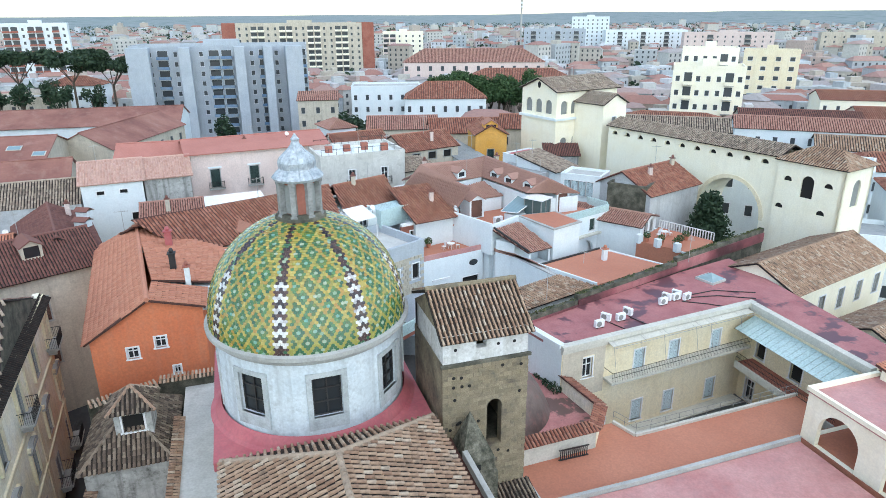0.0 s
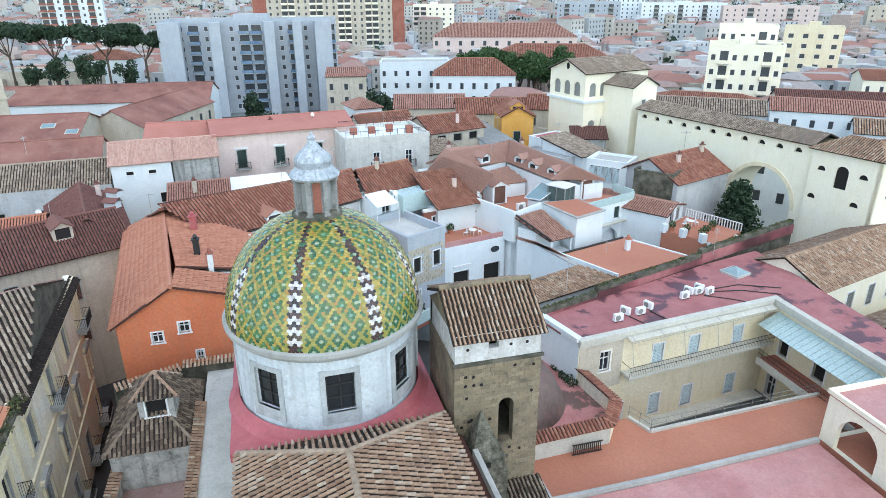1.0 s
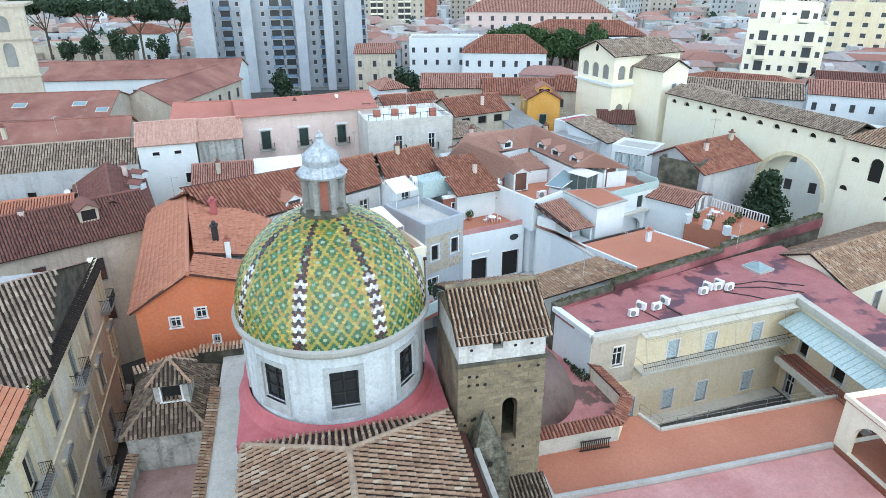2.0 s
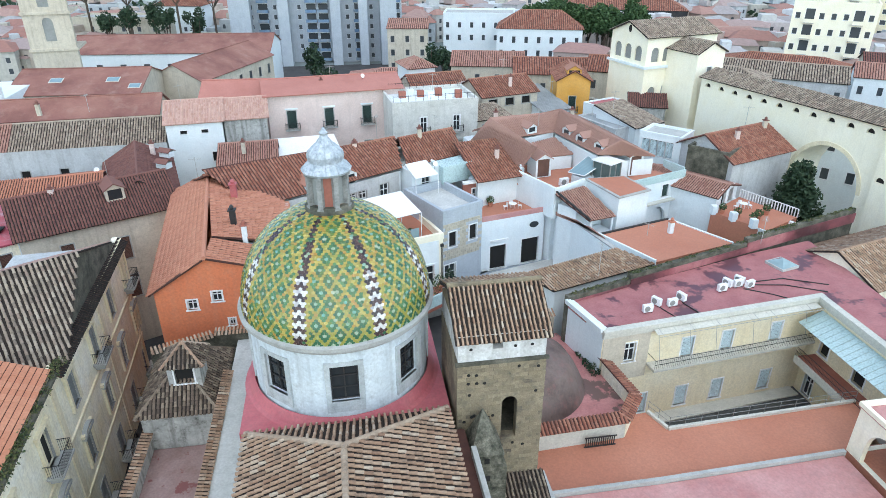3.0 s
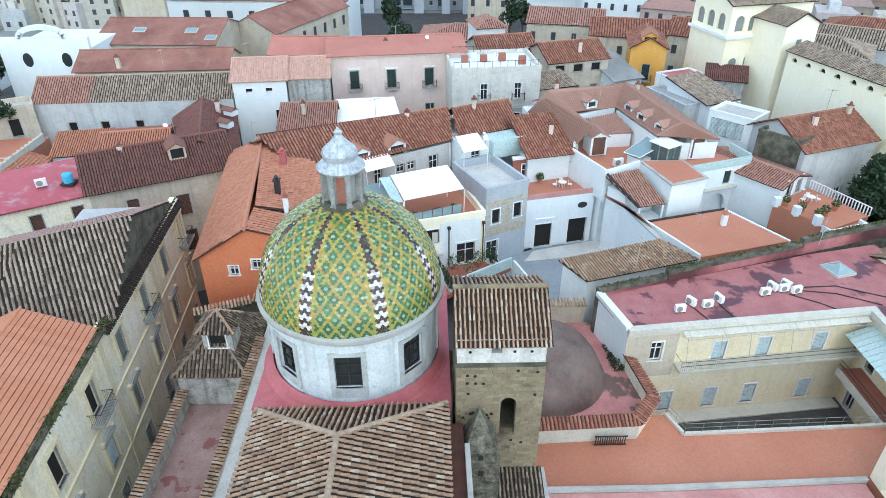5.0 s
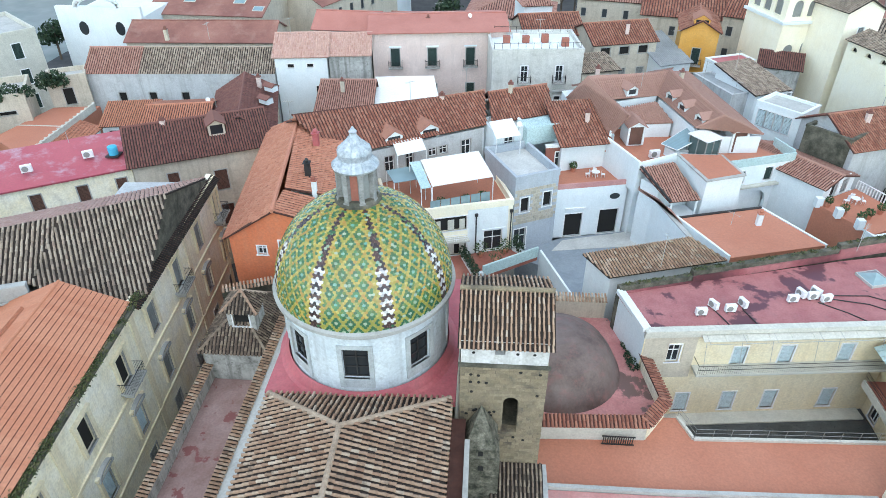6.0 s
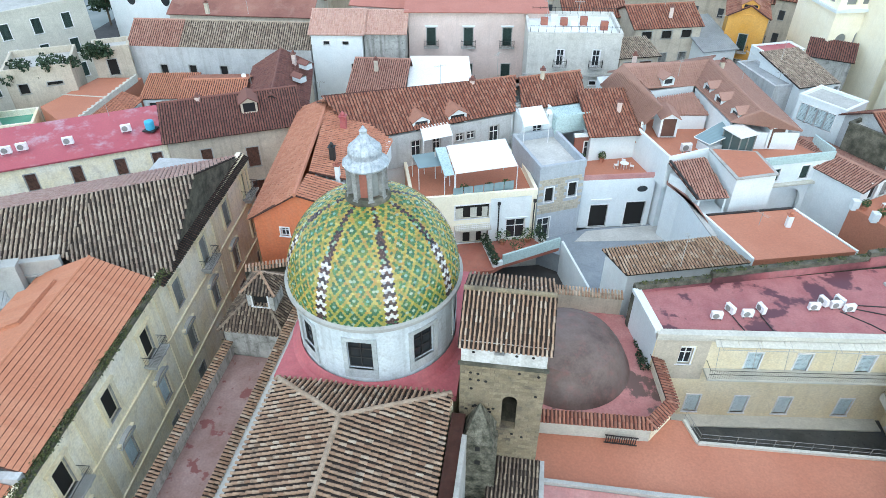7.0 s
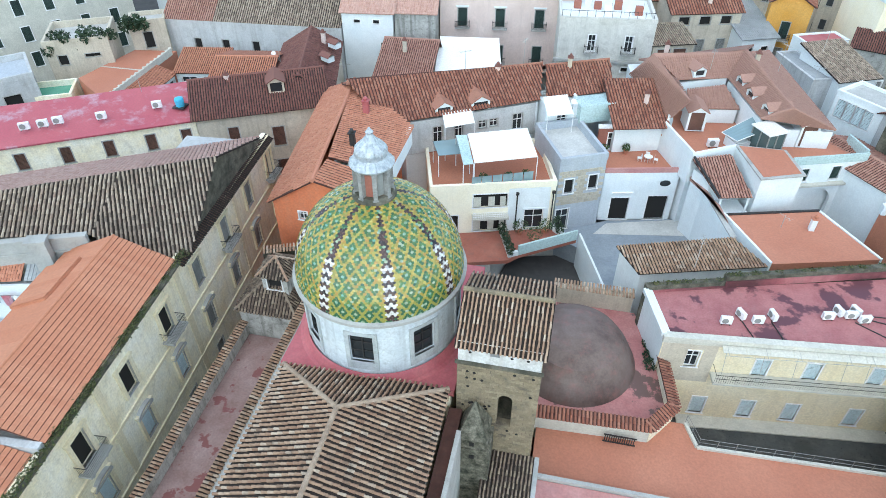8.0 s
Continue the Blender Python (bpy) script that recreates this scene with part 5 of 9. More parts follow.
for u, z, a, b, s in wz:
    m = LEFT @ pose(u, 0, z)
    if z > 5:
        put("surround", ped_s, lp_, "yellow plaster window surround", m)
    if 5 < z < 9:
        put("pediment", ped_p, lp_, "", m)
    if z > 9 and round((u + 9.4) / 6.2) % 2 == 0 or z < 5:
        put("railing", bal_rail, put("balcony", bal, lp_, "stone balcony on brackets", m), "black iron railing")
g = Geo()
for z, o in ((10.6, 0.16), (16.2, 0.3), (5.4, 0.14)):
    g.box(0, -o, z, 58, -0.002, z + 0.28, m=wm)
for u in (-6.3, 6.1, 18.5, 30.9, 40.4):
    g.box(u - 0.35, -0.1, 0, u + 0.35, -0.001, 16.1, m=LEFT)
g.put("mouldings", YELLOW, lp_, "yellow string courses and pilaster strips")
near = [[LEFT @ Vector(q) for q in ((0.9, -0.2, 17.0), (18.9, -0.2, 17.0), (18.9, 4.6, 19.1), (0.9, 4.6, 19.1))],
        [LEFT @ Vector(q) for q in ((18.9, 9.6, 16.9), (0.9, 9.6, 16.9), (0.9, 4.6, 19.1), (18.9, 4.6, 19.1))],
        [LEFT @ Vector(q) for q in ((-17, -0.2, 16.3), (0.3, -0.2, 16.3), (0.3, 4.6, 18.1), (-17, 4.6, 18.1))],
        [LEFT @ Vector(q) for q in ((0.3, 9.6, 16.0), (-17, 9.6, 16.0), (-17, 4.6, 18.1), (0.3, 4.6, 18.1))]]
R0, R1 = Vector((-16.9, 50.2, 20.8)), Vector((-47.0, 32.8, 20.8))
E0, E1 = Vector((-15.9, 41.6, 16.5)), Vector((-43.5, 25.6, 16.5))
B0, B1 = Vector((-18.4, 62.0, 16.2)), Vector((-52.6, 42.2, 16.2))


def on_far(x, y):
    n = (R0 - E0).cross(R1 - E0)
    return Vector((x, y, E0.z - (n.x * (x - E0.x) + n.y * (y - E0.y)) / n.z))


far_ = [[on_far(-20.3, 39.05), E0, R0, on_far(-24.1, 46.05), on_far(-24.1, 40.3)],
        [on_far(-39.0, 34.6), on_far(-24.1, 40.3), on_far(-24.1, 46.05), on_far(-39.0, 37.45)]]
back = [[B0, B1, R1, R0]]
flat_tile = dict(height=0.035)
# Dark red decks: the shadow line under each tile course is put into their colour.
for poly in near:
    deck([poly], RED_SHADE_AND_GUTTER, lp_)


def courses(poly, parent, width=0.62, length=0.4, gap=0.045):
    """Flat interlocking tiles in courses, gapped so a dark deck draws their shadow lines; poly: eave left, eave right,
    ridge right, ridge left.
    """
    a, b, c, d = poly
    n_ = max(1, round((d - a).length / length))
    k_ = max(1, round((b - a).length / width))
    nrm = (b - a).cross(d - a).normalized()
    if nrm.z < 0:
        nrm = -nrm
    gf = gap / (d - a).length
    for i in range(n_):
        g = Geo()
        v0, v1 = i / n_, (i + 1) / n_ - gf
        for j in range(k_):
            u0, u1 = j / k_, (j + 1) / k_ - 0.008 / width / k_
            lift = nrm * random.uniform(0.05, 0.075)
            p = lambda u, v: a.lerp(b, u).lerp(d.lerp(c, u), v)
            g.slab([p(u0, v0) + lift + nrm * 0.03, p(u1, v0) + lift + nrm * 0.03, p(u1, v1) + lift, p(u0, v1) + lift], 0.04)
        g.put("tile_course", NEAR_ORANGE, parent)


for poly in near:
    courses(poly, lp_)
g = Geo()
g.box(0.35, -0.1, 15.9, 0.88, 9.5, 17.2, m=LEFT)
g.put("party_wall", GREY_WALL, lp_)
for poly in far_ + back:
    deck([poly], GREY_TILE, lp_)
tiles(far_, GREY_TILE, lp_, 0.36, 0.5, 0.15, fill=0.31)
tiles(back, PALE_PINK_TILE, lp_, 0.4, 0.45, 0.07, fill=0.44)
g = Geo()
k = len(g.v)
tri = [(20.6, 0.0, 16.6), (40.8, 0.0, 16.2), (29.2, 0.0, 20.6)]
g.v += [tuple(LEFT @ Vector(q)) for q in tri] + [tuple(LEFT @ Vector((q[0], 0.5, q[2]))) for q in tri]
g.f += [(k, k + 1, k + 2), (k + 5, k + 4, k + 3), (k, k + 2, k + 5, k + 3), (k + 1, k + 4, k + 5, k + 2)]
g.i += [0] * 4
g.put("gable", MOSSY, lp_, "mossy grey gable wall")
g = Geo()
g.box(-16.5, 0.6, 0, 40.3, 9.0, 16.0, m=LEFT)
g.prism([(-46, 34), (-39, 35.2), (-24.3, 40.9), (-17.2, 42.2), (-19.2, 60.6), (-51.6, 42)], 0, 15.9)
g.put("core_wall", GREY_WALL, lp_, "grey rendered rear walls")
ev = [[LEFT @ Vector(q) for q in ((18.9, -0.75, 16.3), (41.0, -0.75, 16.0), (41.0, 0.0, 16.5), (18.9, 0.0, 16.8))]]
deck(ev, BROWN_WOOD, lp_, 0.08, "eave")
tiles(ev, SHADE_AND_EAVE, lp_, 0.3, 0.5, 0.09, "eave_cover")
# ridge and raised part of the orange roof
g = Geo()
rod(g, LEFT @ Vector((0.9, 4.6, 19.13)), LEFT @ Vector((18.9, 4.6, 19.13)), 0.13, 8)
g.put("ridge", NEAR_ORANGE, lp_)
step_ = [[LEFT @ Vector(q) for q in ((16.4, 9.8, 17.1), (11.6, 9.8, 17.1), (11.6, 6.2, 18.7), (16.4, 6.2, 18.7))]]
deck(step_, NEAR_ORANGE, lp_, 0.3, "raised_roof")
courses(step_[0], lp_)
# low back buildings behind the orange roof
bk = thing("back_wall", "grey rendered parapet wall with a chimney stub", "wall", kind="structure")
d_ = Vector((14.9, 5.7, 0)).normalized()
BKM = pose(-39.0, 34.2, 0, 0, 0, math.degrees(math.atan2(5.7, 14.9)))
g = Geo()
g.box(0, -0.3, 0, 15.9, 0.1, 18.35, m=BKM)
g.box(0, -0.42, 18.352, 15.9, 0.22, 18.6, m=BKM)
g.box(0, -0.45, 17.1, 15.9, -0.302, 17.3, m=BKM)
g.put("wall", TRIM_GREY, bk)
g = Geo()
g.box(11.6, -1.3, 14.0, 13.0, -0.46, 18.9, m=BKM)
g.box(11.45, -1.45, 18.902, 13.15, -0.3, 19.1, m=BKM)
g.put("chimney_stub", TRIM_GREY, bk)
bh = house("back_house", "low white house with tin and tiled lean-to roofs", (-36.5, 34.0), (-25.6, 36.6), 2.2, 0, 15.2, WHITE, "flat", roof_mat=GREY_ROOF, parapet=0,
           wins={"F": [(4.0, 11.8, 1.0, 1.8, "o"), (7.2, 11.8, 1.2, 2.0, "o")]})
lean = [[Vector(q) for q in ((-36.0, 34.2, 15.5), (-29.0, 36.2, 15.5), (-29.6, 38.0, 16.4), (-36.4, 35.4, 16.4))]]
deck(lean, ORANGE_TILE, bk, 0.1, "lean_to_roof")
tiles(lean, ORANGE_TILE, bk, 0.24, 0.38, 0.03, "lean_to_tiles", fill=0.5)
g = Geo()
for i in range(13):
    a, b = i / 13, (i + 0.9) / 13
    lo0, lo1 = Vector((-28.8, 36.2, 15.45)).lerp(Vector((-24.9, 37.6, 15.45)), a), Vector((-28.8, 36.2, 15.45)).lerp(Vector((-24.9, 37.6, 15.45)), b)
    up = Vector((-0.6, 2.0, 0.9))
    g.slab([lo0, lo1, lo1 + up, lo0 + up], 0.06)
g.put("tin_roof", GREY_ROOF, bk, "dark grey corrugated tin lean-to roof")
g = Geo()
g.prism([(-37, 22), (-25.3, 22), (-25.3, 36.4), (-36.6, 33.8)], 0.06, 11.6)
tagged(g.put("back_court", BLUE_GREY), "pale blue floor of a small back court", "courtyard", kind="structure")
ld = thing("laundry_line", "mixed washing hung on a line by a white wall", "laundry")
g = Geo()
rod(g, (-33.2, 34.3, 14.6), (-26.6, 35.9, 14.6), 0.015, 5)
g.put("line", DARK_METAL, ld)
for i, (u, w_, h_, m_) in enumerate(((0.1, 0.9, 1.1, WHITE_PAINT), (0.27, 0.7, 0.9, BLUE_GREY), (0.42, 0.8, 1.2, PATCHY_RED), (0.56, 0.6, 0.8, WHITE_PAINT), (0.7, 0.9, 1.0, BLUE_SHUTTER), (0.86, 0.6, 1.1, DARK_METAL))):
    g = Geo()
    for j in range(5):
        x0, x1 = j * w_ / 5, (j + 1) * w_ / 5
        y0, y1 = 0.05 * math.sin(j * 1.7 + i), 0.05 * math.sin((j + 1) * 1.7 + i)
        g.slab([(x0, y0, -h_), (x1, y1, -h_), (x1, 0, 0), (x0, 0, 0)], 0.02)
    g.put("cloth", m_, ld, "", pose(-33.2 + 6.6 * u, 34.3 + 1.6 * u, 14.6, 0, 0, 13.6))
# creeper in the gutter of the orange roof
def leaves(name, spots, size, material, parent=None, label="", seed=1, count=None):
    """Crown of many small leaf quads: spots of (x, y, z, radius x, y, z, how many)."""
    r = np.random.RandomState(seed)
    vs = []
    for x, y, z, a, b, c, k in spots:
        d = r.normal(size=(k, 3))
        d /= np.linalg.norm(d, axis=1)[:, None]
        p = d * (r.uniform(0.25, 1, (k, 1)) ** 0.5) * np.array([a, b, c]) + np.array([x, y, z])
        e1 = r.normal(size=(k, 3))
        e1 /= np.linalg.norm(e1, axis=1)[:, None]
        e2 = np.cross(e1, r.normal(size=(k, 3)))
        e2 /= np.linalg.norm(e2, axis=1)[:, None]
        s = size * r.uniform(0.6, 1.3, (k, 1))
        vs.append(np.stack([p - e1 * s, p - e2 * s * 0.5, p + e1 * s, p + e2 * s * 0.5], axis=1).reshape(-1, 3))
    V = np.concatenate(vs)
    me = mesh_of(name, V.tolist(), [(i, i + 1, i + 2, i + 3) for i in range(0, len(V), 4)], material)
    return put(name, me, parent, label)


leaves("foliage", [(*q, 160) for q in leaves_spots], 0.12, DARK_LEAF, wd, seed=31)
ww_ = thing("wall_weeds", "dry green weeds along the top of the stone wall", "weeds", kind="stuff")
wr_ = random.Random(17)
sp = []
for a, b in zip(wall_pts, wall_pts[1:]):
    for i in range(int(math.hypot(b[0] - a[0], b[1] - a[1]) / 0.35)):
        f_ = wr_.random()
        sp.append((a[0] + (b[0] - a[0]) * f_ - 0.1, a[1] + (b[1] - a[1]) * f_ + 0.3, (a[2] + b[2]) / 2 + 0.02, 0.4, 0.3, wr_.uniform(0.06, 0.22), wr_.randint(8, 36)))
leaves("foliage", sp, 0.1, CREEPER_LEAF, ww_, seed=33)
sp = []
lr2_ = random.Random(5)
for i in range(110):
    if lr2_.random() < 0.3:
        continue
    p = LEFT @ Vector((-16 + i * 0.33, -0.35 + lr2_.uniform(-0.15, 0.15), 16.85))
    sp.append((p.x, p.y, p.z + 0.05, 0.5, 0.5, lr2_.uniform(0.12, 0.4), lr2_.randint(15, 110)))
cr = thing("creeper", "dark green plants growing along the roof gutter", "creeper", kind="stuff")
leaves("foliage", sp, 0.1, CREEPER_LEAF, cr)
g = Geo()
g.box(-16, -0.55, 16.55, 18.9, -0.21, 16.75, m=LEFT)
g.put("gutter", MOSSY, lp_, "overgrown roof gutter")

# ---- corridor yard and its walls ----
g = Geo()
g.prism([(-11.1, 2), (-6.16, 2), (-6.2, 39.8), (-11.15, 39.8)], 0.06, 9.15)
tagged(g.put("yard", WORN_YARD), "worn brown and red yard between two walls", "yard", kind="structure")
yw = thing("yard_wall", "stained wall with a tiled coping along the street", "wall", kind="structure")
for a, b, z0, z1, m_, tm in (((-11.35, 2.0), (-11.4, 40.2), 0.06, 10.6, STAINED, OLD_TILE), ((-5.9, 2.0), (-5.95, 44.0), 0.06, 12.5, OCHRE_WALL, OLD_TILE)):
    L = math.hypot(b[0] - a[0], b[1] - a[1])
    m = pose(a[0], a[1], 0, 0, 0, math.degrees(math.atan2(b[1] - a[1], b[0] - a[0])))
    g = Geo()
    g.box(0, -0.25, z0, L, 0.25, z1, m=m)
    g.put("wall", m_, yw)
    pl = [[m @ Vector(q) for q in ((0, -0.36, z1 + 0.02), (L, -0.36, z1 + 0.02), (L, 0.3, z1 + 0.2), (0, 0.3, z1 + 0.2))]]
    deck(pl, tm, yw, 0.1, "coping")
    tiles(pl, tm, yw, 0.3, 0.45, 0.1, "coping_tiles")
g = Geo()
g.prism([(-5.64, 2), (-2.75, 2), (-2.95, 48.3), (-5.69, 48.3)], 0.06, 12.5)
tagged(g.put("aisle_roof", CONCRETE), "grey concrete aisle roof beside the nave", "roof", kind="structure")

# ---- side chapel with dormer ----
chap = house("chapel", "small chapel with an old hipped tile roof and a dormer", (-11.6, 39.9), (-6.3, 39.9), 7.4, 0, 12.2, STAINED, "hip", DARK_TILE, 2.6, 0.3, pitch=0.29, length=0.38, category="chapel")
dm = thing("roof_lantern", "square roof lantern with a window and pyramid tile roof", "roof lantern")
side(pose(-9.55, 41.3, 13.3), 2.3, 2.1, [(1.15, 0.5, 1.3, 1.3, "g")], STAINED, dm, 0.25)
g = Geo()
g.box(-9.55, 41.55, 13.3, -9.3, 43.4, 15.4)
g.box(-7.5, 41.55, 13.3, -7.25, 43.4, 15.4)
g.box(-9.3, 43.15, 13.3, -7.5, 43.4, 15.4)
g.put("wall", STAINED, dm)
e = [(-9.9, 40.95, 15.35), (-6.9, 40.95, 15.35), (-6.9, 43.75, 15.35), (-9.9, 43.75, 15.35)]
ap = (-8.4, 42.35, 16.7)
pl = [[e[i], e[(i + 1) % 4], ap] for i in range(4)]
deck(pl, OLD_TILE, dm)
tiles(pl, DARK_TILE, dm, 0.29, 0.38, 0.09, fill=0.3)
g = Geo()
for q in e:
    rod(g, q, ap, 0.12)
g.put("ridge_tiles", OLD_TILE, dm)
sw = thing("garden_wall", "old stone garden wall with a tiled top", "wall", kind="structure")
for a, b, z1 in (((-12.2, 46.6), (-7.6, 48.4), 13.0), ((-7.6, 48.4), (-2.9, 48.4), 13.2)):
    L = math.hypot(b[0] - a[0], b[1] - a[1])
    m = pose(a[0], a[1], 0, 0, 0, math.degrees(math.atan2(b[1] - a[1], b[0] - a[0])))
    g = Geo()
    g.box(0, 0, 0.06, L, 0.45, z1, m=m)
    g.put("wall", MOSSY, sw)
    pl = [[m @ Vector(q) for q in ((0, -0.2, z1), (L, -0.2, z1), (L, 0.7, z1 + 0.15), (0, 0.7, z1 + 0.15))]]
    tiles(pl, OLD_TILE, sw, 0.3, 0.5, 0.1, "coping_tiles")

# ---- orange house ----
oh = thing("orange_house", "orange house with a broad orange tiled roof", "house")
side(pose(-12.2, 50.4, 0), 8.4, 16.6, [(2.9, 14.55, 0.8, 0.95, "w"), (5.0, 15.2, 0.8, 0.95, "w"), (5.9, 12.7, 0.5, 0.7, "w")], ORANGE_WALL, oh, 0.4)
g = Geo()
k = len(g.v)
g.v += [(-12.2, 50.4, 16.6), (-3.8, 50.4, 16.6), (-3.8, 50.4, 18.3), (-7.65, 50.4, 19.25), (-12.2, 50.8, 16.6), (-3.8, 50.8, 16.6), (-3.8, 50.8, 18.3), (-7.65, 50.8, 19.25)]
g.f += [(k, k + 1, k + 2, k + 3), (k + 7, k + 6, k + 5, k + 4), (k + 3, k + 2, k + 6, k + 7), (k, k + 3, k + 7, k + 4), (k + 1, k + 5, k + 6, k + 2)]
g.i += [0] * 5
g.put("gable", ORANGE_WALL, oh)
g = Geo()
g.prism([(-12.2, 50.81), (-3.8, 50.81), (-3.8, 66), (-9.5, 71), (-14.9, 73.0)], 0, 16.3)
g.put("body", ORANGE_WALL, oh)
op = [[(-15.3, 74.0, 16.5), (-12.6, 50.1, 16.35), (-7.65, 50.1, 19.45), (-10.6, 71.5, 19.3)],
      [(-3.5, 50.1, 18.35), (-3.5, 54.0, 18.35), (-7.65, 54.0, 19.45), (-7.65, 50.1, 19.45)],
      [(-1.6, 54.4, 18.5), (-1.6, 64.0, 18.18), (-10.6, 71.5, 19.27), (-7.65, 54.4, 19.4)]]
deck(op, ORANGE_TILE, oh)
g = Geo()
rod(g, (-7.65, 50.0, 19.52), (-10.6, 71.5, 19.4), 0.2)
g.put("ridge_tiles", ORANGE_TILE, oh)
tiles(op, ORANGE_TILE, oh, 0.4, 0.5, 0.08, fill=0.41)
g = Geo()
g.box(-7.5, 54.05, 16.3, -1.7, 54.35, 18.35)
g.prism([(-7.6, 54.36), (-1.7, 54.36), (-1.7, 63.5), (-7.6, 68)], 16.31, 18.3)
g.put("step_wall", WHITE, oh)


def chimney(x, y, z, h=1.4, w=0.42, m_=WHITE, cap=BRICK_RED):
    ob = thing("chimney", "small plastered roof chimney with a cap", "chimney", pose(x, y, z), group="chimneys")
    g = Geo()
    g.box(-w / 2, -w / 2, -0.6, w / 2, w / 2, h)
    g.put("shaft", m_, ob)
    g = Geo()
    g.box(-w / 2 - 0.1, -w / 2 - 0.1, h, w / 2 + 0.1, w / 2 + 0.1, h + 0.09)
    g.lathe([(w * 0.3, h + 0.09), (w * 0.42, h + 0.3), (w * 0.2, h + 0.5)], 10)
    g.put("cap", cap, ob)
    return ob


chimney(-4.9, 54.6, 18.5, 1.7)
chimney(-6.2, 57.5, 19.6, 0.9, 0.5, DARK_METAL, DARK_METAL)
chimney(-7.0, 64.5, 19.4, 1.0, 0.6, RED_MEMBRANE, RED_MEMBRANE)

# ---- roofs behind the dome ----
def roof_only(name, label, polys, tile, z0, wall, plan=None, pitch=0.3, length=0.45, height=0.075, category="house", ridges=()):
    """House under free roof planes: walls follow the plan up to z1 of each corner."""
    ob = thing(name, label, category)
    deck(polys, tile, ob)
    tiles(polys, tile, ob, pitch, length, height)
    if plan:
        g = Geo()
        g.prism(plan[0], z0, plan[1])
        g.put("wall", wall, ob)
    if ridges:
        g = Geo()
        for a, b in ridges:
            rod(g, a, b, 0.14)
        g.put("ridge_tiles", tile, ob)
    return ob


# long red-tiled house with two dormers and a roof terrace in front
lh = roof_only("long_house", "long house with a red barrel-tiled roof and dormers",
               [[(-5.0, 64.6, 17.75), (11.0, 73.9, 17.8), (10.6, 79.0, 20.0), (-10.6, 68.6, 20.0)],
                [(9.2, 83.5, 17.6), (-13.2, 73.4, 17.6), (-10.6, 68.6, 20.0), (10.6, 79.0, 20.0)]],
               RED_TILE, 0, WHITE, ([(-3.2, 66.0), (10.8, 74.2), (9.0, 82.8), (-12.6, 72.6)], 17.3), 0.36, 0.42, 0.1, ridges=[((-10.6, 68.6, 20.05), (10.6, 79.0, 20.05))])
WM = pose(-3.4, 65.6, 13.3, 0, 0, math.degrees(math.atan2(8.2, 14)))
side(WM, 16.2, 4.1, [(4.2, 0.95, 1.1, 2.1, "w"), (6.7, 0.95, 0.9, 2.2, "w"), (9.6, 1.9, 1.0, 1.0, "w"), (11.0, 1.9, 1.0, 1.0, "w"), (14.0, 0.95, 1.2, 2.1, "w")], GREY_WALL, lh, 0.3, "front_wall")


def dormer(parent, m, w=1.5, h=1.3, d=2.0, wall=WHITE, tile=RED_TILE, door=False):
    """Gabled dormer, m at the foot of its front."""
    ob = put("dormer", None, parent, m=m)
    g = Geo()
    pierced(g, w, h, [(0.25, 0.05 if door else 0.2, w - 0.25, h - 0.15)], 0.2, pose(-w / 2, 0, 0))
    for x in (-w / 2, w / 2 - 0.12):
        g.box(x, 0.2, 0, x + 0.12, d, h)
    k = len(g.v)
    g.v += [(-w / 2, 0, h), (w / 2, 0, h), (0, 0, h + w * 0.3), (-w / 2, 0.2, h), (w / 2, 0.2, h), (0, 0.2, h + w * 0.3)]
    g.f += [(k, k + 1, k + 2), (k + 5, k + 4, k + 3)]
    g.i += [0, 0]
    g.put("dormer_wall", wall, ob)
    g = Geo()
    g.box(-w / 2 + 0.25, 0.12, 0.05, w / 2 - 0.25, 0.15, h - 0.15)
    g.put("dormer_window", BROWN_WOOD if door else GLASS, ob)
    g = Geo()
    o = 0.2
    g.slab([(-w / 2 - o, -o, h - o * 0.6), (0, -o, h + w * 0.3), (0, d + 0.6, h + w * 0.3), (-w / 2 - o, d + 0.6, h - o * 0.6)], 0.1)
    g.slab([(w / 2 + o, -o, h - o * 0.6), (w / 2 + o, d + 0.6, h - o * 0.6), (0, d + 0.6, h + w * 0.3), (0, -o, h + w * 0.3)], 0.1)
    g.put("dormer_roof", tile, ob)
    return ob


A30 = math.degrees(math.atan2(9.3, 16))
dormer(lh, pose(0.8, 68.4, 17.0, 0, 0, A30), 2.0, 1.6, 3.0)
dormer(lh, pose(4.6, 70.6, 17.0, 0, 0, A30), 2.2, 1.6, 3.0)
chimney(5.6, 76.2, 19.2, 1.2, 0.55, PINK, BROWN_TILE)
roof_only("red_roof_house", "small house with a red barrel-tiled roof", [[(11.7, 74.6, 17.6), (19.4, 78.4, 17.6), (18.4, 82.0, 19.9), (11.0, 78.6, 19.9)],
          [(16.8, 86.0, 17.5), (9.6, 82.6, 17.5), (11.0, 78.6, 19.9), (18.4, 82.0, 19.9)]], RED_TILE, 0, WHITE, ([(12.1, 75.2), (19.2, 78.6), (16.9, 85.4), (10.0, 82.2)], 17.2), 0.36, 0.42, 0.1,
          ridges=[((11.0, 78.6, 19.95), (18.4, 82.0, 19.95))])
roof_only("brick_terrace_house", "house with a dark red tiled roof over a brick terrace", [[(19.6, 71.2, 16.35), (26.0, 73.3, 16.1), (24.3, 80.0, 18.9), (17.9, 78.0, 19.1)]],
          RED_TILE, 0, WHITE, ([(19.9, 72.4), (25.8, 74.2), (24.2, 79.8), (18.2, 77.8)], 15.9), 0.36, 0.42, 0.1)
tb = thing("brick_terrace", "terrace with terracotta floor and white parapet over garages", "terrace")
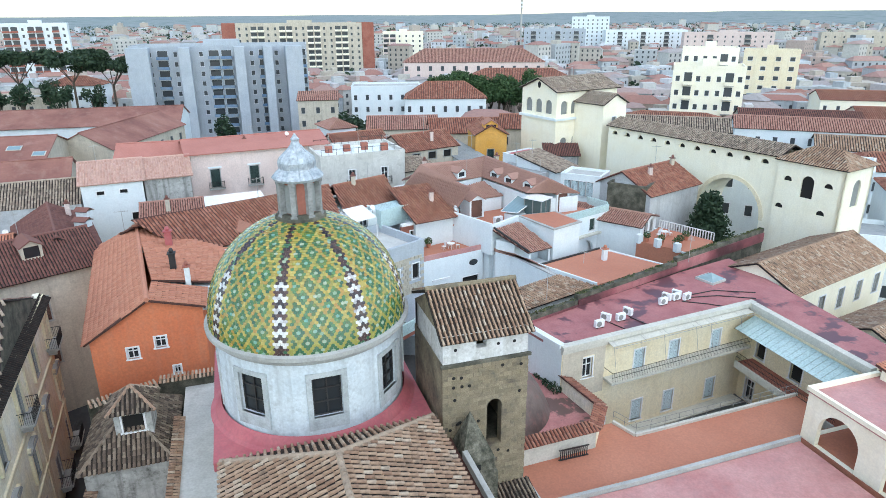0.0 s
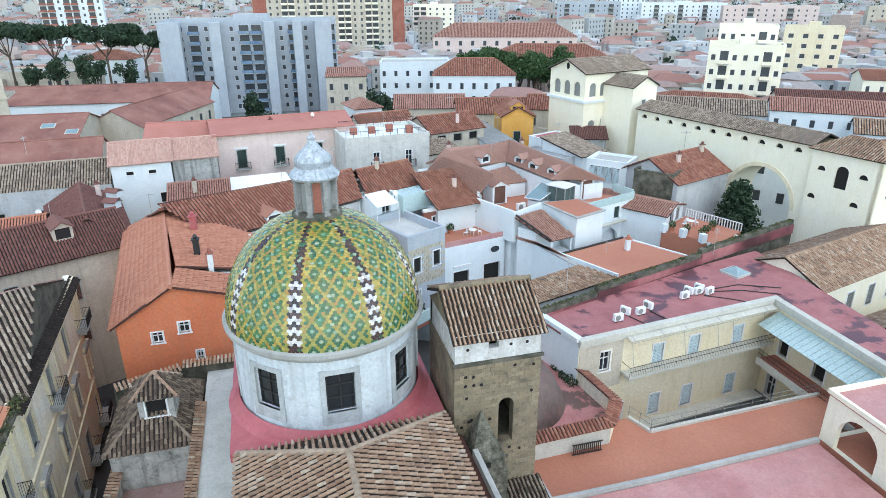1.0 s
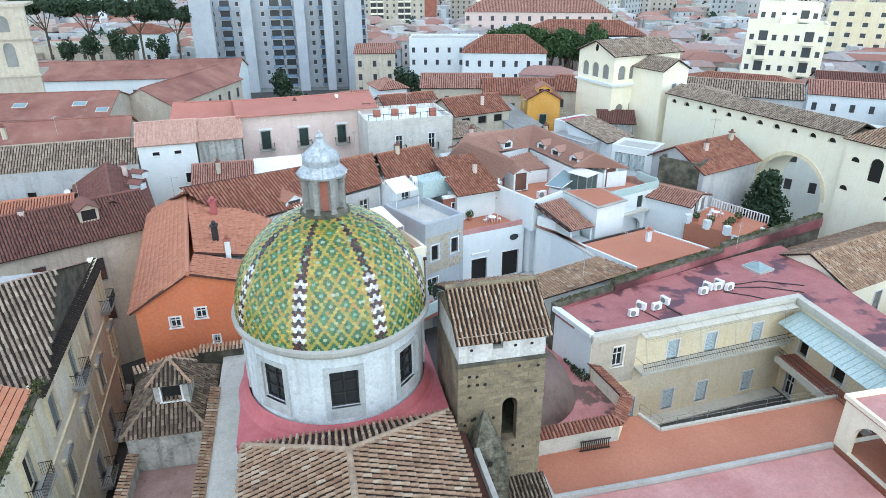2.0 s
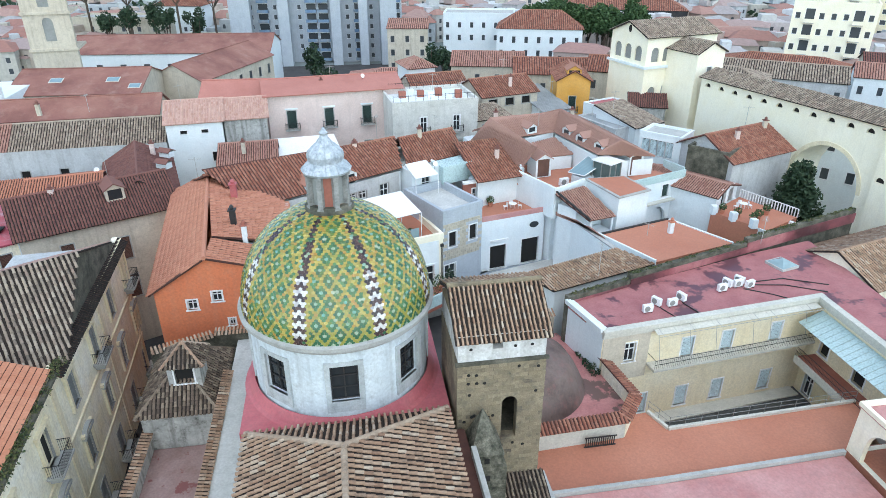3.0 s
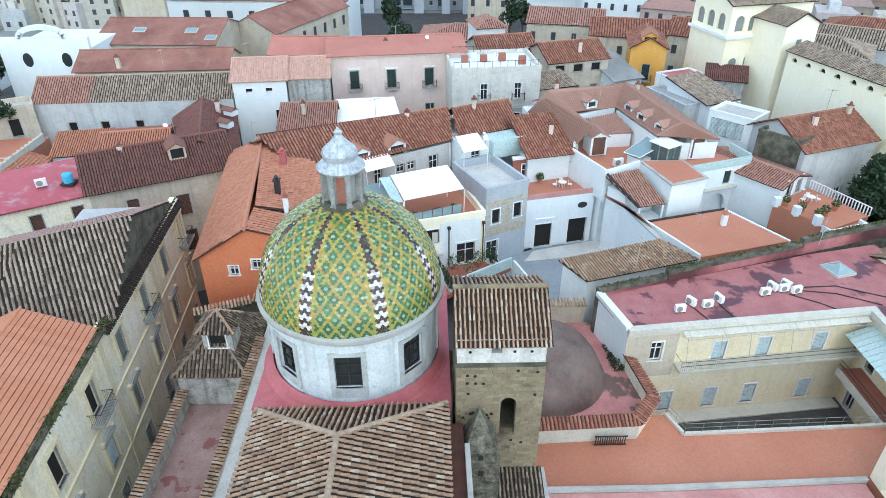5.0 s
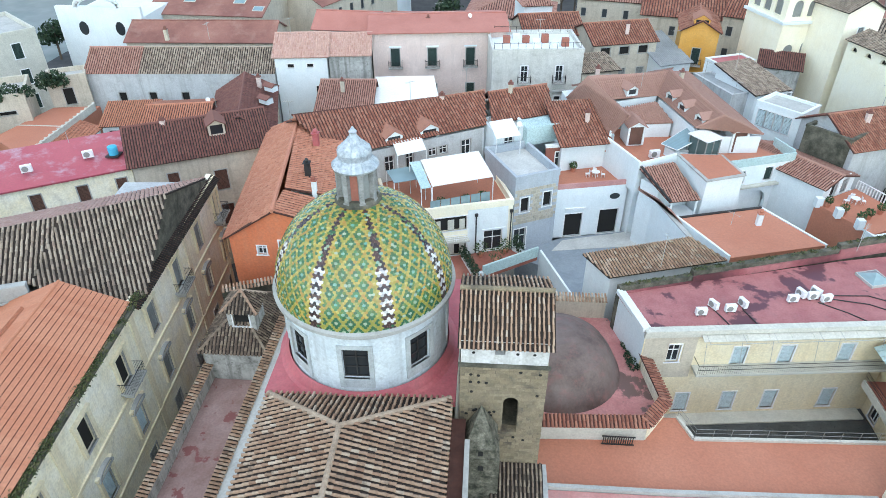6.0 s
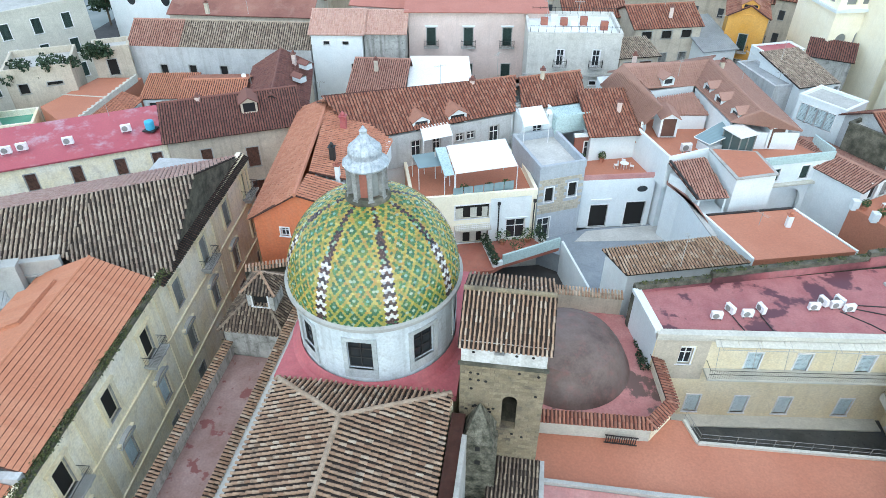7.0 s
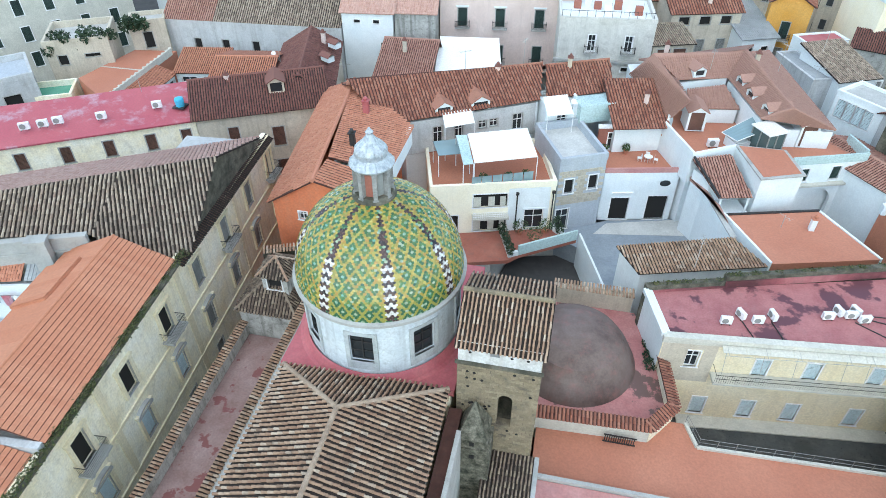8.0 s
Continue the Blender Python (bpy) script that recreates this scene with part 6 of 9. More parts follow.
TBM = pose(19.3, 67.4, 6.4, 0, 0, 13)
side(TBM, 8.4, 6.5, [(2.3, 0.05, 2.1, 3.1, "o"), (6.6, 0.05, 2.3, 3.3, "o")], WHITE, tb, 0.4)
g = Geo()
g.box(0, 0.41, 0, 8.4, 5.2, 6.3, m=TBM)
g.put("terrace_floor", TERRACE, tb)
g = Geo()
g.box(0, 0, 6.5, 8.4, 0.2, 7.1, m=TBM)
g.put("parapet", PINK_DECK, tb, "pink topped parapet")
side(TBM @ pose(0, 5.21, 6.3), 6.6, 3.3, [(1.9, 0.1, 1.4, 2.2, "d"), (4.6, 0.1, 2.3, 2.2, "d")], BRICK_RED, tb, 0.3, "brick_wall")
g = Geo()
g.box(-0.2, 4.7, 9.45, 6.9, 5.2, 9.75, m=TBM)
g.put("cornice", WHITE_PAINT, tb)
g = Geo()
g.box(1.2, -0.15, 3.75, 3.6, 0, 3.95, m=TBM)
g.put("lintel", WHITE_PAINT, tb)
g = Geo()
g.lathe([(0.55, 0), (0.55, 0.05)], 24)
g.put("oval_vent", GLASS, tb, "dark oval window", TBM @ pose(7.0, -0.02, 5.1, 90) @ Matrix.Diagonal((1.1, 0.7, 1, 1)))


def plant_pot(x, y, z, r=0.3, s=0.5, seed=1):
    ob = thing("potted_plant", "green shrub in a terracotta pot", "potted plant", pose(x, y, z), group="potted plants")
    g = Geo()
    g.lathe([(r * 0.7, 0), (r, 0.45), (r, 0.5)], 14)
    g.put("pot", TERRACE, ob)
    leaves("foliage", [(0, 0, 0.5 + s * 0.7, s, s, s * 0.9, 160)], 0.12, LEAF, ob, seed=seed)
    return ob


def table_set(x, y, z):
    t = thing("terrace_table", "white terrace table on slim legs", "table", pose(x, y, z))
    g = Geo()
    g.lathe([(0.5, 0.71), (0.5, 0.75)], 20)
    g.put("tabletop", WHITE_PAINT, t)
    for i in range(4):
        g = Geo()
        rod(g, (0.3 * math.cos(i * 1.57), 0.3 * math.sin(i * 1.57), 0), (0.25 * math.cos(i * 1.57), 0.25 * math.sin(i * 1.57), 0.71), 0.025)
        g.put("leg", WHITE_PAINT, t)
    c = thing("terrace_chair", "white slatted terrace chair beside the table", "chair", pose(x + 0.9, y, z, 0, 0, 80), "terrace chairs")
    g = Geo()
    g.box(-0.22, -0.22, 0.42, 0.22, 0.22, 0.46)
    g.put("seat", WHITE_PAINT, c)
    g = Geo()
    g.box(-0.22, 0.19, 0.47, 0.22, 0.22, 0.9)
    g.put("backrest", WHITE_PAINT, c)
    for a in (-0.2, 0.17):
        for b in (-0.2, 0.17):
            g = Geo()
            g.box(a, b, 0, a + 0.03, b + 0.03, 0.42)
            g.put("leg", WHITE_PAINT, c)
    copy_thing(c, pose(x - 0.9, y, z, 0, 0, -80))
    copy_thing(c, pose(x, y + 0.9, z, 0, 0, 170))


p = TBM @ Vector((5.4, 2.6, 6.3))
table_set(p.x, p.y, p.z)
for i, u in enumerate((0.7, 3.3)):
    p = TBM @ Vector((u, 4.4, 6.3))
    plant_pot(p.x, p.y, p.z, seed=10 + i)
g = Geo()
g.prism([(17.3, 61.8), (14.0, 63.3), (14.4, 64.6), (20.4, 67.4), (29.6, 69.9), (32.0, 62.0), (24.0, 50.8), (21.2, 50.8), (20.2, 53.7)], 0.06, 6.4)
tagged(g.put("garage_court", BLUE_PAVING), "blue-grey paved ramp and pale forecourt", "courtyard", kind="structure")
g = Geo()
g.prism([(19.0, 64.6), (29.4, 66.4), (28.8, 69.4), (20.4, 66.9)], 6.404, 6.44)
tagged(g.put("forecourt", PALE_PAVING), "pale concrete forecourt before the garages", "pavement", kind="structure")

# grey cube house with stone panel
cube = house("cube_house", "grey cube house with a roof terrace and stone panel", (14.35, 64.3), (19.2, 66.6), 8.0, 6.4, 15.2, BLUE_GREY, "flat", parapet=0.8, roof_mat=PALE_PAVING,
             wins={"F": [(1.3, 5.0, 1.0, 1.8, "g"), (4.1, 5.2, 1.0, 1.8, "g"), (0.95, 0.05, 1.5, 2.8, "w")]})
g = Geo()
g.box(-0.26, -0.05, -0.19, 0.26, 0.0, 0.19)
fs_me = mesh_of("facing_stone", g.v, g.f, mat("facing_stone", [(0.42, 0.38, 0.31), (0.52, 0.47, 0.38), (0.47, 0.42, 0.34)], 0.9, "object", dirt_amount=0.35, dirt=(0.25, 0.22, 0.18)))
for j in range(11):
    for i in range(9):
        x = 0.3 + i * 0.56 + (0.28 if j % 2 else 0)
        z = 3.7 + j * 0.4
        if x < 5.1 and not ((0.5 < x < 2.1 and 4.6 < z < 7.2) or (3.3 < x < 4.9 and 4.8 < z < 7.4)):
            put("facing_stone", fs_me, cube, m=pose(x, 0, z))
# upper roof boxes
g = Geo()
g.box(0, 0, 0, 4.2, 2.6, 2.2, m=pose(15.8, 73.0, 15.6, 0, 0, 25))
tagged(g.put("water_tank", TEAL_SHEET), "pale blue sheet-clad tank on the roof", "tank")
house("attic_room", "white attic room with a terracotta roof terrace", (11.9, 72.3), (15.9, 74.2), 4.0, 14.0, 17.5, WHITE, "flat", parapet=0.25, wins={"F": [(2.0, 0.6, 1.2, 2.2, "w")]})

# white terrace house with awnings
tw = house("terrace_house", "white house with awnings over its roof terrace", (1.2, 59.4), (14.2, 63.28), 9.0, 3.0, 13.2, CREAM, "flat", parapet=0.7, roof_mat=TERRACE,
           wins={"F": [(6.5, 7.85, 3.7, 1.7, "o"), (6.5, 4.65, 3.7, 2.1, "o"), (11.4, 4.65, 2.1, 2.6, "w"), (2.4, 4.7, 1.2, 2.2, "o")]})
g = Geo()
g.box(8.5, -0.06, 0, 10.3, -0.002, 10.15)
g.box(12.5, -0.06, 0, 13.0, -0.002, 10.15)
g.box(10.3, -0.06, 7.3, 12.5, -0.002, 10.15)
g.box(10.1, -0.16, 7.4, 12.7, -0.061, 7.55)
g.put("white_front", WHITE, tw, "whitewashed part of the front")
g = Geo()
g.box(4.5, -1.0, 6.75, 8.48, -0.002, 7.0)
tb_ = g.put("balcony", PALE_TRIM, tw, "concrete balcony with a pale railing")
g = Geo()
for z in (7.25, 7.5, 7.8):
    rod(g, (4.55, -0.95, z), (8.45, -0.95, z), 0.025, 5)
for i in range(20):
    rod(g, (4.55 + 3.9 * i / 19, -0.95, 7.0), (4.55 + 3.9 * i / 19, -0.95, 7.8), 0.012, 4)
g.put("railing", WHITE_PAINT, tb_)
for u in (9.4, 13.35):
    g = Geo()
    rod(g, (u, -0.16, 4.4), (u, -0.16, 9.4), 0.07, 8)
    g.box(u - 0.16, -0.3, 9.402, u + 0.16, -0.062, 9.7)
    g.put("downpipe", DARK_METAL, tw, "dark metal downpipe")
for u0, u1 in ((4.7, 5.5), (6.3, 7.0), (7.6, 8.2)):
    g = Geo()
    g.box(u0, 0.1, 4.66, u1, 0.2, 6.5)
    g.box(u0, 0.1, 7.86, u1, 0.2, 9.1)
    g.put("loggia_screen", PALE_TRIM, tw, "pale screen panel in the loggia")
# garden terrace, ramp and their walls
gd = thing("garden_terrace", "red brick garden terrace with white planters", "terrace", kind="structure")
g = Geo()
g.prism([(3.0, 59.7), (13.9, 63.0), (17.1, 61.6), (11.2, 57.7), (10.2, 56.6), (5.0, 55.0)], 7.15, 7.6)
g.put("paving", BRICK_RED, gd)
g = Geo()
g.prism([(3.0, 59.6), (10.0, 61.6), (8.4, 56.2), (5.0, 55.0)], 0.06, 7.14)
g.prism([(10.0, 61.6), (13.9, 62.8), (17.1, 64.0), (17.2, 63.6)], 0.06, 6.2)
g.put("base", CONCRETE, gd)
for a, b in (((8.7, 60.9), (10.2, 57.0)), ((10.2, 57.0), (11.2, 57.6)), ((14.4, 62.6), (15.6, 61.6))):
    L = math.hypot(b[0] - a[0], b[1] - a[1])
    g = Geo()
    g.box(0, 0, 0, L, 0.35, 0.55, m=pose(a[0], a[1], 7.604, 0, 0, math.degrees(math.atan2(b[1] - a[1], b[0] - a[0]))))
    g.put("planter", WHITE, gd)
hd = thing("hedge", "dark green hedge in a white planter", "hedge", kind="stuff")
leaves("foliage", [(8.9 + 0.3 * i, 60.9 - 0.75 * i, 8.6, 0.5, 0.6, 0.6, 150) for i in range(6)] + [(14.8, 62.6, 8.9, 0.5, 0.5, 1.0, 220), (15.2, 62.1, 8.5, 0.5, 0.5, 0.7, 160)], 0.13, DARK_LEAF, hd, seed=61)
g = Geo()
g.prism([(8.4, 54), (10.0, 61.4), (17.3, 63.4), (17.3, 61.6), (20.1, 53.6), (21.1, 50.8), (15.3, 50.6), (8.4, 52.5)], 0.06, 4.0)
tagged(g.put("ramp_floor", ASPHALT), "dark grey floor of the sunken ramp", "ramp", kind="structure")


def awning(label, pts, zs, material, legs=True, name="awning"):
    ob = thing(name, label, "awning")
    g = Geo()
    g.slab([(x, y, z) for (x, y), z in zip(pts, zs)], 0.06)
    g.put("canopy", material, ob)
    if legs:
        for (x, y), z in zip(pts, zs):
            q = Geo()
            rod(q, (x, y, 13.1), (x, y, z - 0.06), 0.05)
            q.put("post", WHITE_PAINT, ob)
    return ob


awning("large white canvas awning over the terrace", [(5.6, 61.0), (11.9, 63.6), (10.2, 68.2), (4.0, 65.6)], [16.4, 16.4, 17.1, 17.1], CANVAS)
awning("pale teal sheet beside the awning", [(4.5, 60.6), (5.5, 61.0), (3.9, 65.5), (2.8, 65.2)], [16.3, 16.3, 17.0, 17.0], TEAL_SHEET)
awning("small white canvas awning on the terrace", [(1.4, 66.0), (4.4, 67.8), (3.2, 71.0), (0.2, 69.3)], [17.3, 17.3, 18.2, 18.2], CANVAS)
awning("pale glass canopy beside the terrace", [(1.4, 62.6), (4.6, 63.9), (3.3, 66.6), (0.2, 65.2)], [15.8, 15.8, 15.9, 15.9], SKY_GLASS)
awning("white sheet canopy over the stair", [(12.2, 70.6), (15.0, 71.8), (14.0, 75.0), (11.3, 73.8)], [17.5, 17.5, 18.2, 18.2], CANVAS)
gp = thing("glass_screen", "glass balustrade panels round the terrace", "balustrade")
for i in range(6):
    a = Vector((5.4, 60.8, 13.2)) + Vector((6.3, 2.6, 0)) * (i / 6)
    b = Vector((5.4, 60.8, 13.2)) + Vector((6.3, 2.6, 0)) * ((i + 0.92) / 6)
    q = Geo()
    q.quad(a, b, b + Vector((0, 0, 1.5)), a + Vector((0, 0, 1.5)))
    q.quad(b + Vector((-0.01, 0.03, 0)), a + Vector((-0.01, 0.03, 0)), a + Vector((-0.01, 0.03, 1.5)), b + Vector((-0.01, 0.03, 1.5)))
    q.put("glass_panel", SKY_GLASS, gp)
for i, (x, y, z) in enumerate(((6.4, 62.2, 13.1), (9.0, 63.0, 13.1), (10.8, 63.8, 13.1), (13.6, 62.2, 7.6), (10.9, 61.4, 7.6), (12.6, 60.3, 7.6))):
    plant_pot(x, y, z, 0.3, 0.55 if z > 10 else 0.9, seed=20 + i)
rw = thing("ramp_wall", "white ramp wall with a pale blue parapet", "wall", kind="structure")
for a, b, z0, z1, m_ in (((11.2, 57.6), (17.2, 61.6), 7.62, 8.9, TEAL_SHEET), ((17.3, 61.5), (20.0, 53.6), 4.0, 8.6, WHITE), ((15.4, 52.4), (21.5, 52.8), 4.0, 8.0, WHITE)):
    L = math.hypot(b[0] - a[0], b[1] - a[1])
    g = Geo()
    g.box(0, 0, z0, L, 0.22, z1, m=pose(a[0], a[1], 0, 0, 0, math.degrees(math.atan2(b[1] - a[1], b[0] - a[0]))))
    g.put("wall", m_, rw)

# white house with the long parapet wall and orange flat roof
ww = thing("white_house", "white house with a long parapet wall and orange flat roof", "house")
d_ = Vector((31.5 - 28.4, 58.0 - 70.8, 0))
WM_ = pose(28.4, 70.8, 3.0, 0, 0, math.degrees(math.atan2(d_.y, d_.x)))
g = Geo()
pierced(g, d_.length, 10.1, [(4.3, 6.3, 5.1, 7.3)], 0.4, WM_)
g.put("parapet_wall", WHITE, ww)
for i in range(6):
    g = Geo()
    g.box(4.3, 0.05, 6.32 + i * 0.165, 5.1, 0.12, 6.42 + i * 0.165, m=WM_)
    g.put("vent_slat", GREY_SHUTTER, ww)
g = Geo()
g.box(-0.1, -0.08, 10.1, d_.length + 0.1, 0.48, 10.24, m=WM_)
g.put("coping", TRIM_GREY, ww, "grey stone coping")
g = Geo()
g.prism([(31.4, 61.9), (34.7, 54.9), (44.8, 57.7), (40.9, 64.6)], 3, 12.95)
g.put("flat_roof", TERRACE, ww, "terracotta-coloured flat roof")
for a, b, m_, h_ in (((31.3, 61.95), (40.9, 64.7), DARK_METAL, 13.1), ((31.2, 62.0), (34.6, 54.75), WHITE, 13.3), ((40.9, 64.7), (44.9, 57.7), WHITE, 13.05)):
    L = math.hypot(b[0] - a[0], b[1] - a[1])
    g = Geo()
    g.box(0, -0.12, 3 if m_ is WHITE else 12.4, L, 0.12, h_, m=pose(a[0], a[1], 0, 0, 0, math.degrees(math.atan2(b[1] - a[1], b[0] - a[0]))))
    g.put("parapet", m_, ww)
chimney(39.4, 61.2, 13.0, 1.3, 0.5, WHITE, TERRACE)
roof_only("old_shed", "old low building with a tiled lean-to roof", [[(22.7, 50.9, 13.0), (34.2, 54.1, 13.25), (31.5, 57.5, 13.55), (20.6, 54.2, 13.3)]], OLD_TILE, 3, WHITE,
          ([(21.0, 53.9), (22.9, 51.3), (33.8, 54.4), (31.3, 57.2)], 12.8), 0.3, 0.45, 0.1)
cn = roof_only("canopy_roof", "tiled canopy roof over a loggia", [[(30.6, 63.1, 14.2), (34.0, 63.9, 14.2), (32.0, 69.0, 16.0), (28.0, 67.5, 16.0)]],
               PINK_TILE, 3, WHITE, ([(29.9, 65.4), (33.4, 66.3), (32.0, 68.9), (28.4, 67.5)], 14.6), 0.3, 0.45)
g = Geo()
g.box(0, -0.1, 0, 7.0, 0.1, 0.16, m=Matrix.Translation((28.05, 67.4, 16.1)) @ (Vector((30.65, 62.95, 14.3)) - Vector((28.05, 67.4, 16.1))).to_track_quat("X", "Z").to_matrix().to_4x4() @ Matrix.Scale(0.78, 4, (1, 0, 0)))
g.put("verge", DARK_METAL, cn, "dark metal verge strip")
g = Geo()
g.prism([(28.6, 70.0), (31.4, 60.2), (30.9, 63.0), (28.3, 67.5)], 13.1, 13.4)
g.put("side_roof", PINK_TILE, cn, "narrow strip of faded roof")
g = Geo()
g.prism([(30.7, 62.7), (34.2, 63.7), (33.3, 66.2), (29.8, 65.4)], 3, 12.2)
g.put("loggia_floor", WHITE, cn)
for x, y in ((30.9, 63.3), (33.7, 64.1)):
    g = Geo()
    g.box(x - 0.1, y - 0.1, 12.2, x + 0.1, y + 0.1, 14.0)
    g.put("post", WHITE, cn)
bxh = thing("box_house", "white box house with a terracotta flat roof", "house")
g = Geo()
g.prism([(32.7, 70.4), (34.3, 64.2), (38.6, 65.8), (37.6, 70.4)], 3, 16.2)
g.put("wall", WHITE, bxh)
g = Geo()
g.prism([(32.55, 70.5), (34.2, 64.0), (38.8, 65.7), (37.7, 70.5)], 16.204, 16.36)
g.put("coping", TRIM_GREY, bxh)
g = Geo()
g.prism([(32.9, 70.3), (34.5, 64.45), (38.35, 65.95), (37.4, 70.3)], 16.364, 16.39)
g.put("roof", TERRACE, bxh)
ar = thing("arch_house", "white house with a round arch and terracotta terrace", "house")
AM = pose(38.5, 69.7, 3.0, 0, 0, math.degrees(math.atan2(2.75, 8.0)))
g = arcade(8.5, 9.4, [(4.4, 1.75, 6.9), (1.3, 0.5, 8.0)], 0.4)
g.put("arcade_wall", WHITE, ar, "", AM)
side(AM @ pose(0, 0, 9.404), 8.5, 2.6, [(1.9, 0.5, 0.9, 1.5, "s"), (5.5, 0.5, 1.0, 1.6, "s")], WHITE, ar, 0.4)
g = Geo()
g.box(0, -0.55, 9.3, 8.5, -0.005, 9.55, m=AM)
g.put("ledge", PALE_TRIM, ar)
g = Geo()
g.box(0, 0.41, 11.6, 8.5, 4.6, 11.85, m=AM)
g.put("terrace_floor", TERRACE, ar)
g = Geo()
g.box(0, 4.2, 0, 8.5, 4.6, 11.59, m=AM)
g.box(8.1, 0.41, 0, 8.5, 4.19, 11.59, m=AM)
g.put("wall", WHITE, ar)
g = Geo()
g.box(0.0, -0.1, 12.01, 8.6, 0.12, 12.95, m=AM)
g.box(8.38, 0.125, 11.91, 8.6, 3.6, 13.2, m=AM)
g.put("parapet", TEAL_SHEET, ar, "pale blue sheet parapet")
wg = house("shutter_wing", "white wing with green shutters beside the court", (46.9, 72.0), (50.8, 60.2), 5.0, 3, 12.4, WHITE, "flat", roof_mat=TERRACE, parapet=0.2,
           wins={"F": [(3.4, 4.6, 1.0, 2.0, "s"), (7.8, 3.4, 1.0, 2.0, "s"), (1.2, 6.8, 1.3, 1.6, "w")]})
house("pink_roof_house", "white house with a faded red roof and terrace doors", (48.2, 67.2), (52.9, 70.5), 10.0, 3, 14.3, WHITE, "gy", PINK_TILE, 0.9, f=0.45, wins={"F": [(1.9, 9.6, 1.2, 2.1, "o"), (3.9, 9.6, 1.2, 2.1, "q")]})
tt = thing("roof_terrace", "small terracotta terrace with white railing and pots", "terrace")
g = Geo()
g.prism([(47.4, 66.6), (50.9, 60.6), (56.5, 63.4), (53.4, 70.4)], 3, 12.62)
g.put("terrace_floor", TERRACE, tt)
for i in range(22):
    q = Geo()
    f_ = i / 21
    q.box(-0.05, -0.05, 0, 0.05, 0.05, 1.0, m=pose(53.4 + 3.1 * f_, 70.4 - 7.0 * f_, 12.62))
    q.put("slat", WHITE_PAINT, tt)
q = Geo()
rod(q, (53.4, 70.4, 13.65), (56.5, 63.4, 13.65), 0.06)
q.put("rail", WHITE_PAINT, tt)
table_set(51.6, 66.8, 12.62)
for i, (x, y) in enumerate(((48.4, 66.0), (49.4, 64.4), (50.4, 62.8), (51.6, 63.6), (53.4, 64.8))):
    plant_pot(x, y, 12.62, 0.35, 0.5, seed=40 + i)
for i, (x, y) in enumerate(((47.6, 66.4), (48.8, 64.2), (50.0, 62.0))):
    q = Geo()
    q.box(x - 0.35, y - 0.35, 12.4, x + 0.35, y + 0.35, 13.5)
    tagged(q.put("terrace_pier", WHITE), "white masonry pier at the terrace edge", "pier", "terrace piers")

# U-shaped faded red roof round a light well, with dormers
LA, LB, LC, LD = (23.4, 82.2, 20.0), (34.9, 87.4, 20.0), (37.7, 73.0, 20.0), (27.3, 73.3, 19.6)
WA, WB, WC = (26.5, 80.3, 18.8), (32.7, 83.2, 18.3), (35.0, 73.4, 18.3)
EA, EB, EC, ED = (25.8, 74.0, 17.0), (21.2, 83.6, 17.6), (39.3, 94.7, 17.6), (43.1, 74.3, 17.3)
br_ = roof_only("dormer_house", "large house with a faded red roof and white dormers",
                [[EB, EA, LD, LA], [WA, WB, LB, LA], [WB, WC, LC, LB], [ED, EC, LB, LC], [WC, ED, LC], [WA, LA, LD],
                 [(EC[0] - 1.5, EC[1] + 2.0, 17.4), (EB[0] + 1.2, EB[1] + 5.0, 17.4), LA, LB]],
                FADED_TILE, 0, WHITE, ([(EA[0] + 0.4, EA[1] + 0.5), (WA[0] - 0.2, WA[1] + 0.4), (WB[0] - 0.3, WB[1] + 0.6), (WC[0] + 0.4, WC[1] + 0.4), (ED[0] - 0.4, ED[1] + 0.4), (EC[0] - 0.5, EC[1]), (EB[0], EB[1] + 5.0), (EB[0] + 0.6, EB[1])], 16.6), 0.3, 0.42, 0.05,
                ridges=[(LA, LB), (LB, LC), (LA, LD), (LC, ED), (LC, WC)])
for (x, y, z), r in (((29.1, 81.6, 18.9), 24), ((33.6, 81.1, 18.5), -70), ((34.3, 77.8, 18.5), -70), ((35.4, 74.2, 18.5), -70)):
    dormer(br_, pose(x, y, z - 0.15, 0, 0, r), 1.6, 1.0, 2.2, WHITE, FADED_TILE)
dormer(br_, pose(28.9, 75.2, 15.0, 0, 0, 8), 2.1, 2.5, 2.6, WHITE, FADED_TILE, door=True)
dormer(br_, pose(40.6, 74.0, 15.0, 0, 0, 12), 2.1, 2.7, 2.6, WHITE, FADED_TILE, door=True)
for a, b, z0_, z1_ in ((WB, WC, 14.9, 18.0), (WC, ED, 14.9, 17.0), (WA, WB, 14.9, 18.3), (EA, WA, 14.9, 17.2)):
    L = math.hypot(b[0] - a[0], b[1] - a[1])
    g = Geo()
    g.box(0.1, 0.05, z0_, L - 0.1, 0.3, z1_, m=pose(a[0], a[1], 0, 0, 0, math.degrees(math.atan2(b[1] - a[1], b[0] - a[0]))))
    g.put("light_well_wall", WHITE, br_)
g = Geo()
g.prism([(28.2, 69.0), (32.6, 70.5), (37.6, 70.5), (38.6, 70.2), (45.5, 72.9), (43.0, 75.0), (35.4, 75.4), (32.2, 81.8), (26.5, 79.6), (25.2, 73.9)], 14.7, 14.9)
tagged(g.put("upper_terrace", TERRACE), "terracotta roof terrace between white walls", "terrace", kind="structure")
g = Geo()
g.prism([(28.2, 69.0), (32.6, 70.5), (37.6, 70.5), (38.6, 70.2), (45.5, 72.9), (43.0, 75.0), (35.4, 75.4), (32.2, 81.8), (26.5, 79.6), (25.2, 73.9)], 3, 14.696)
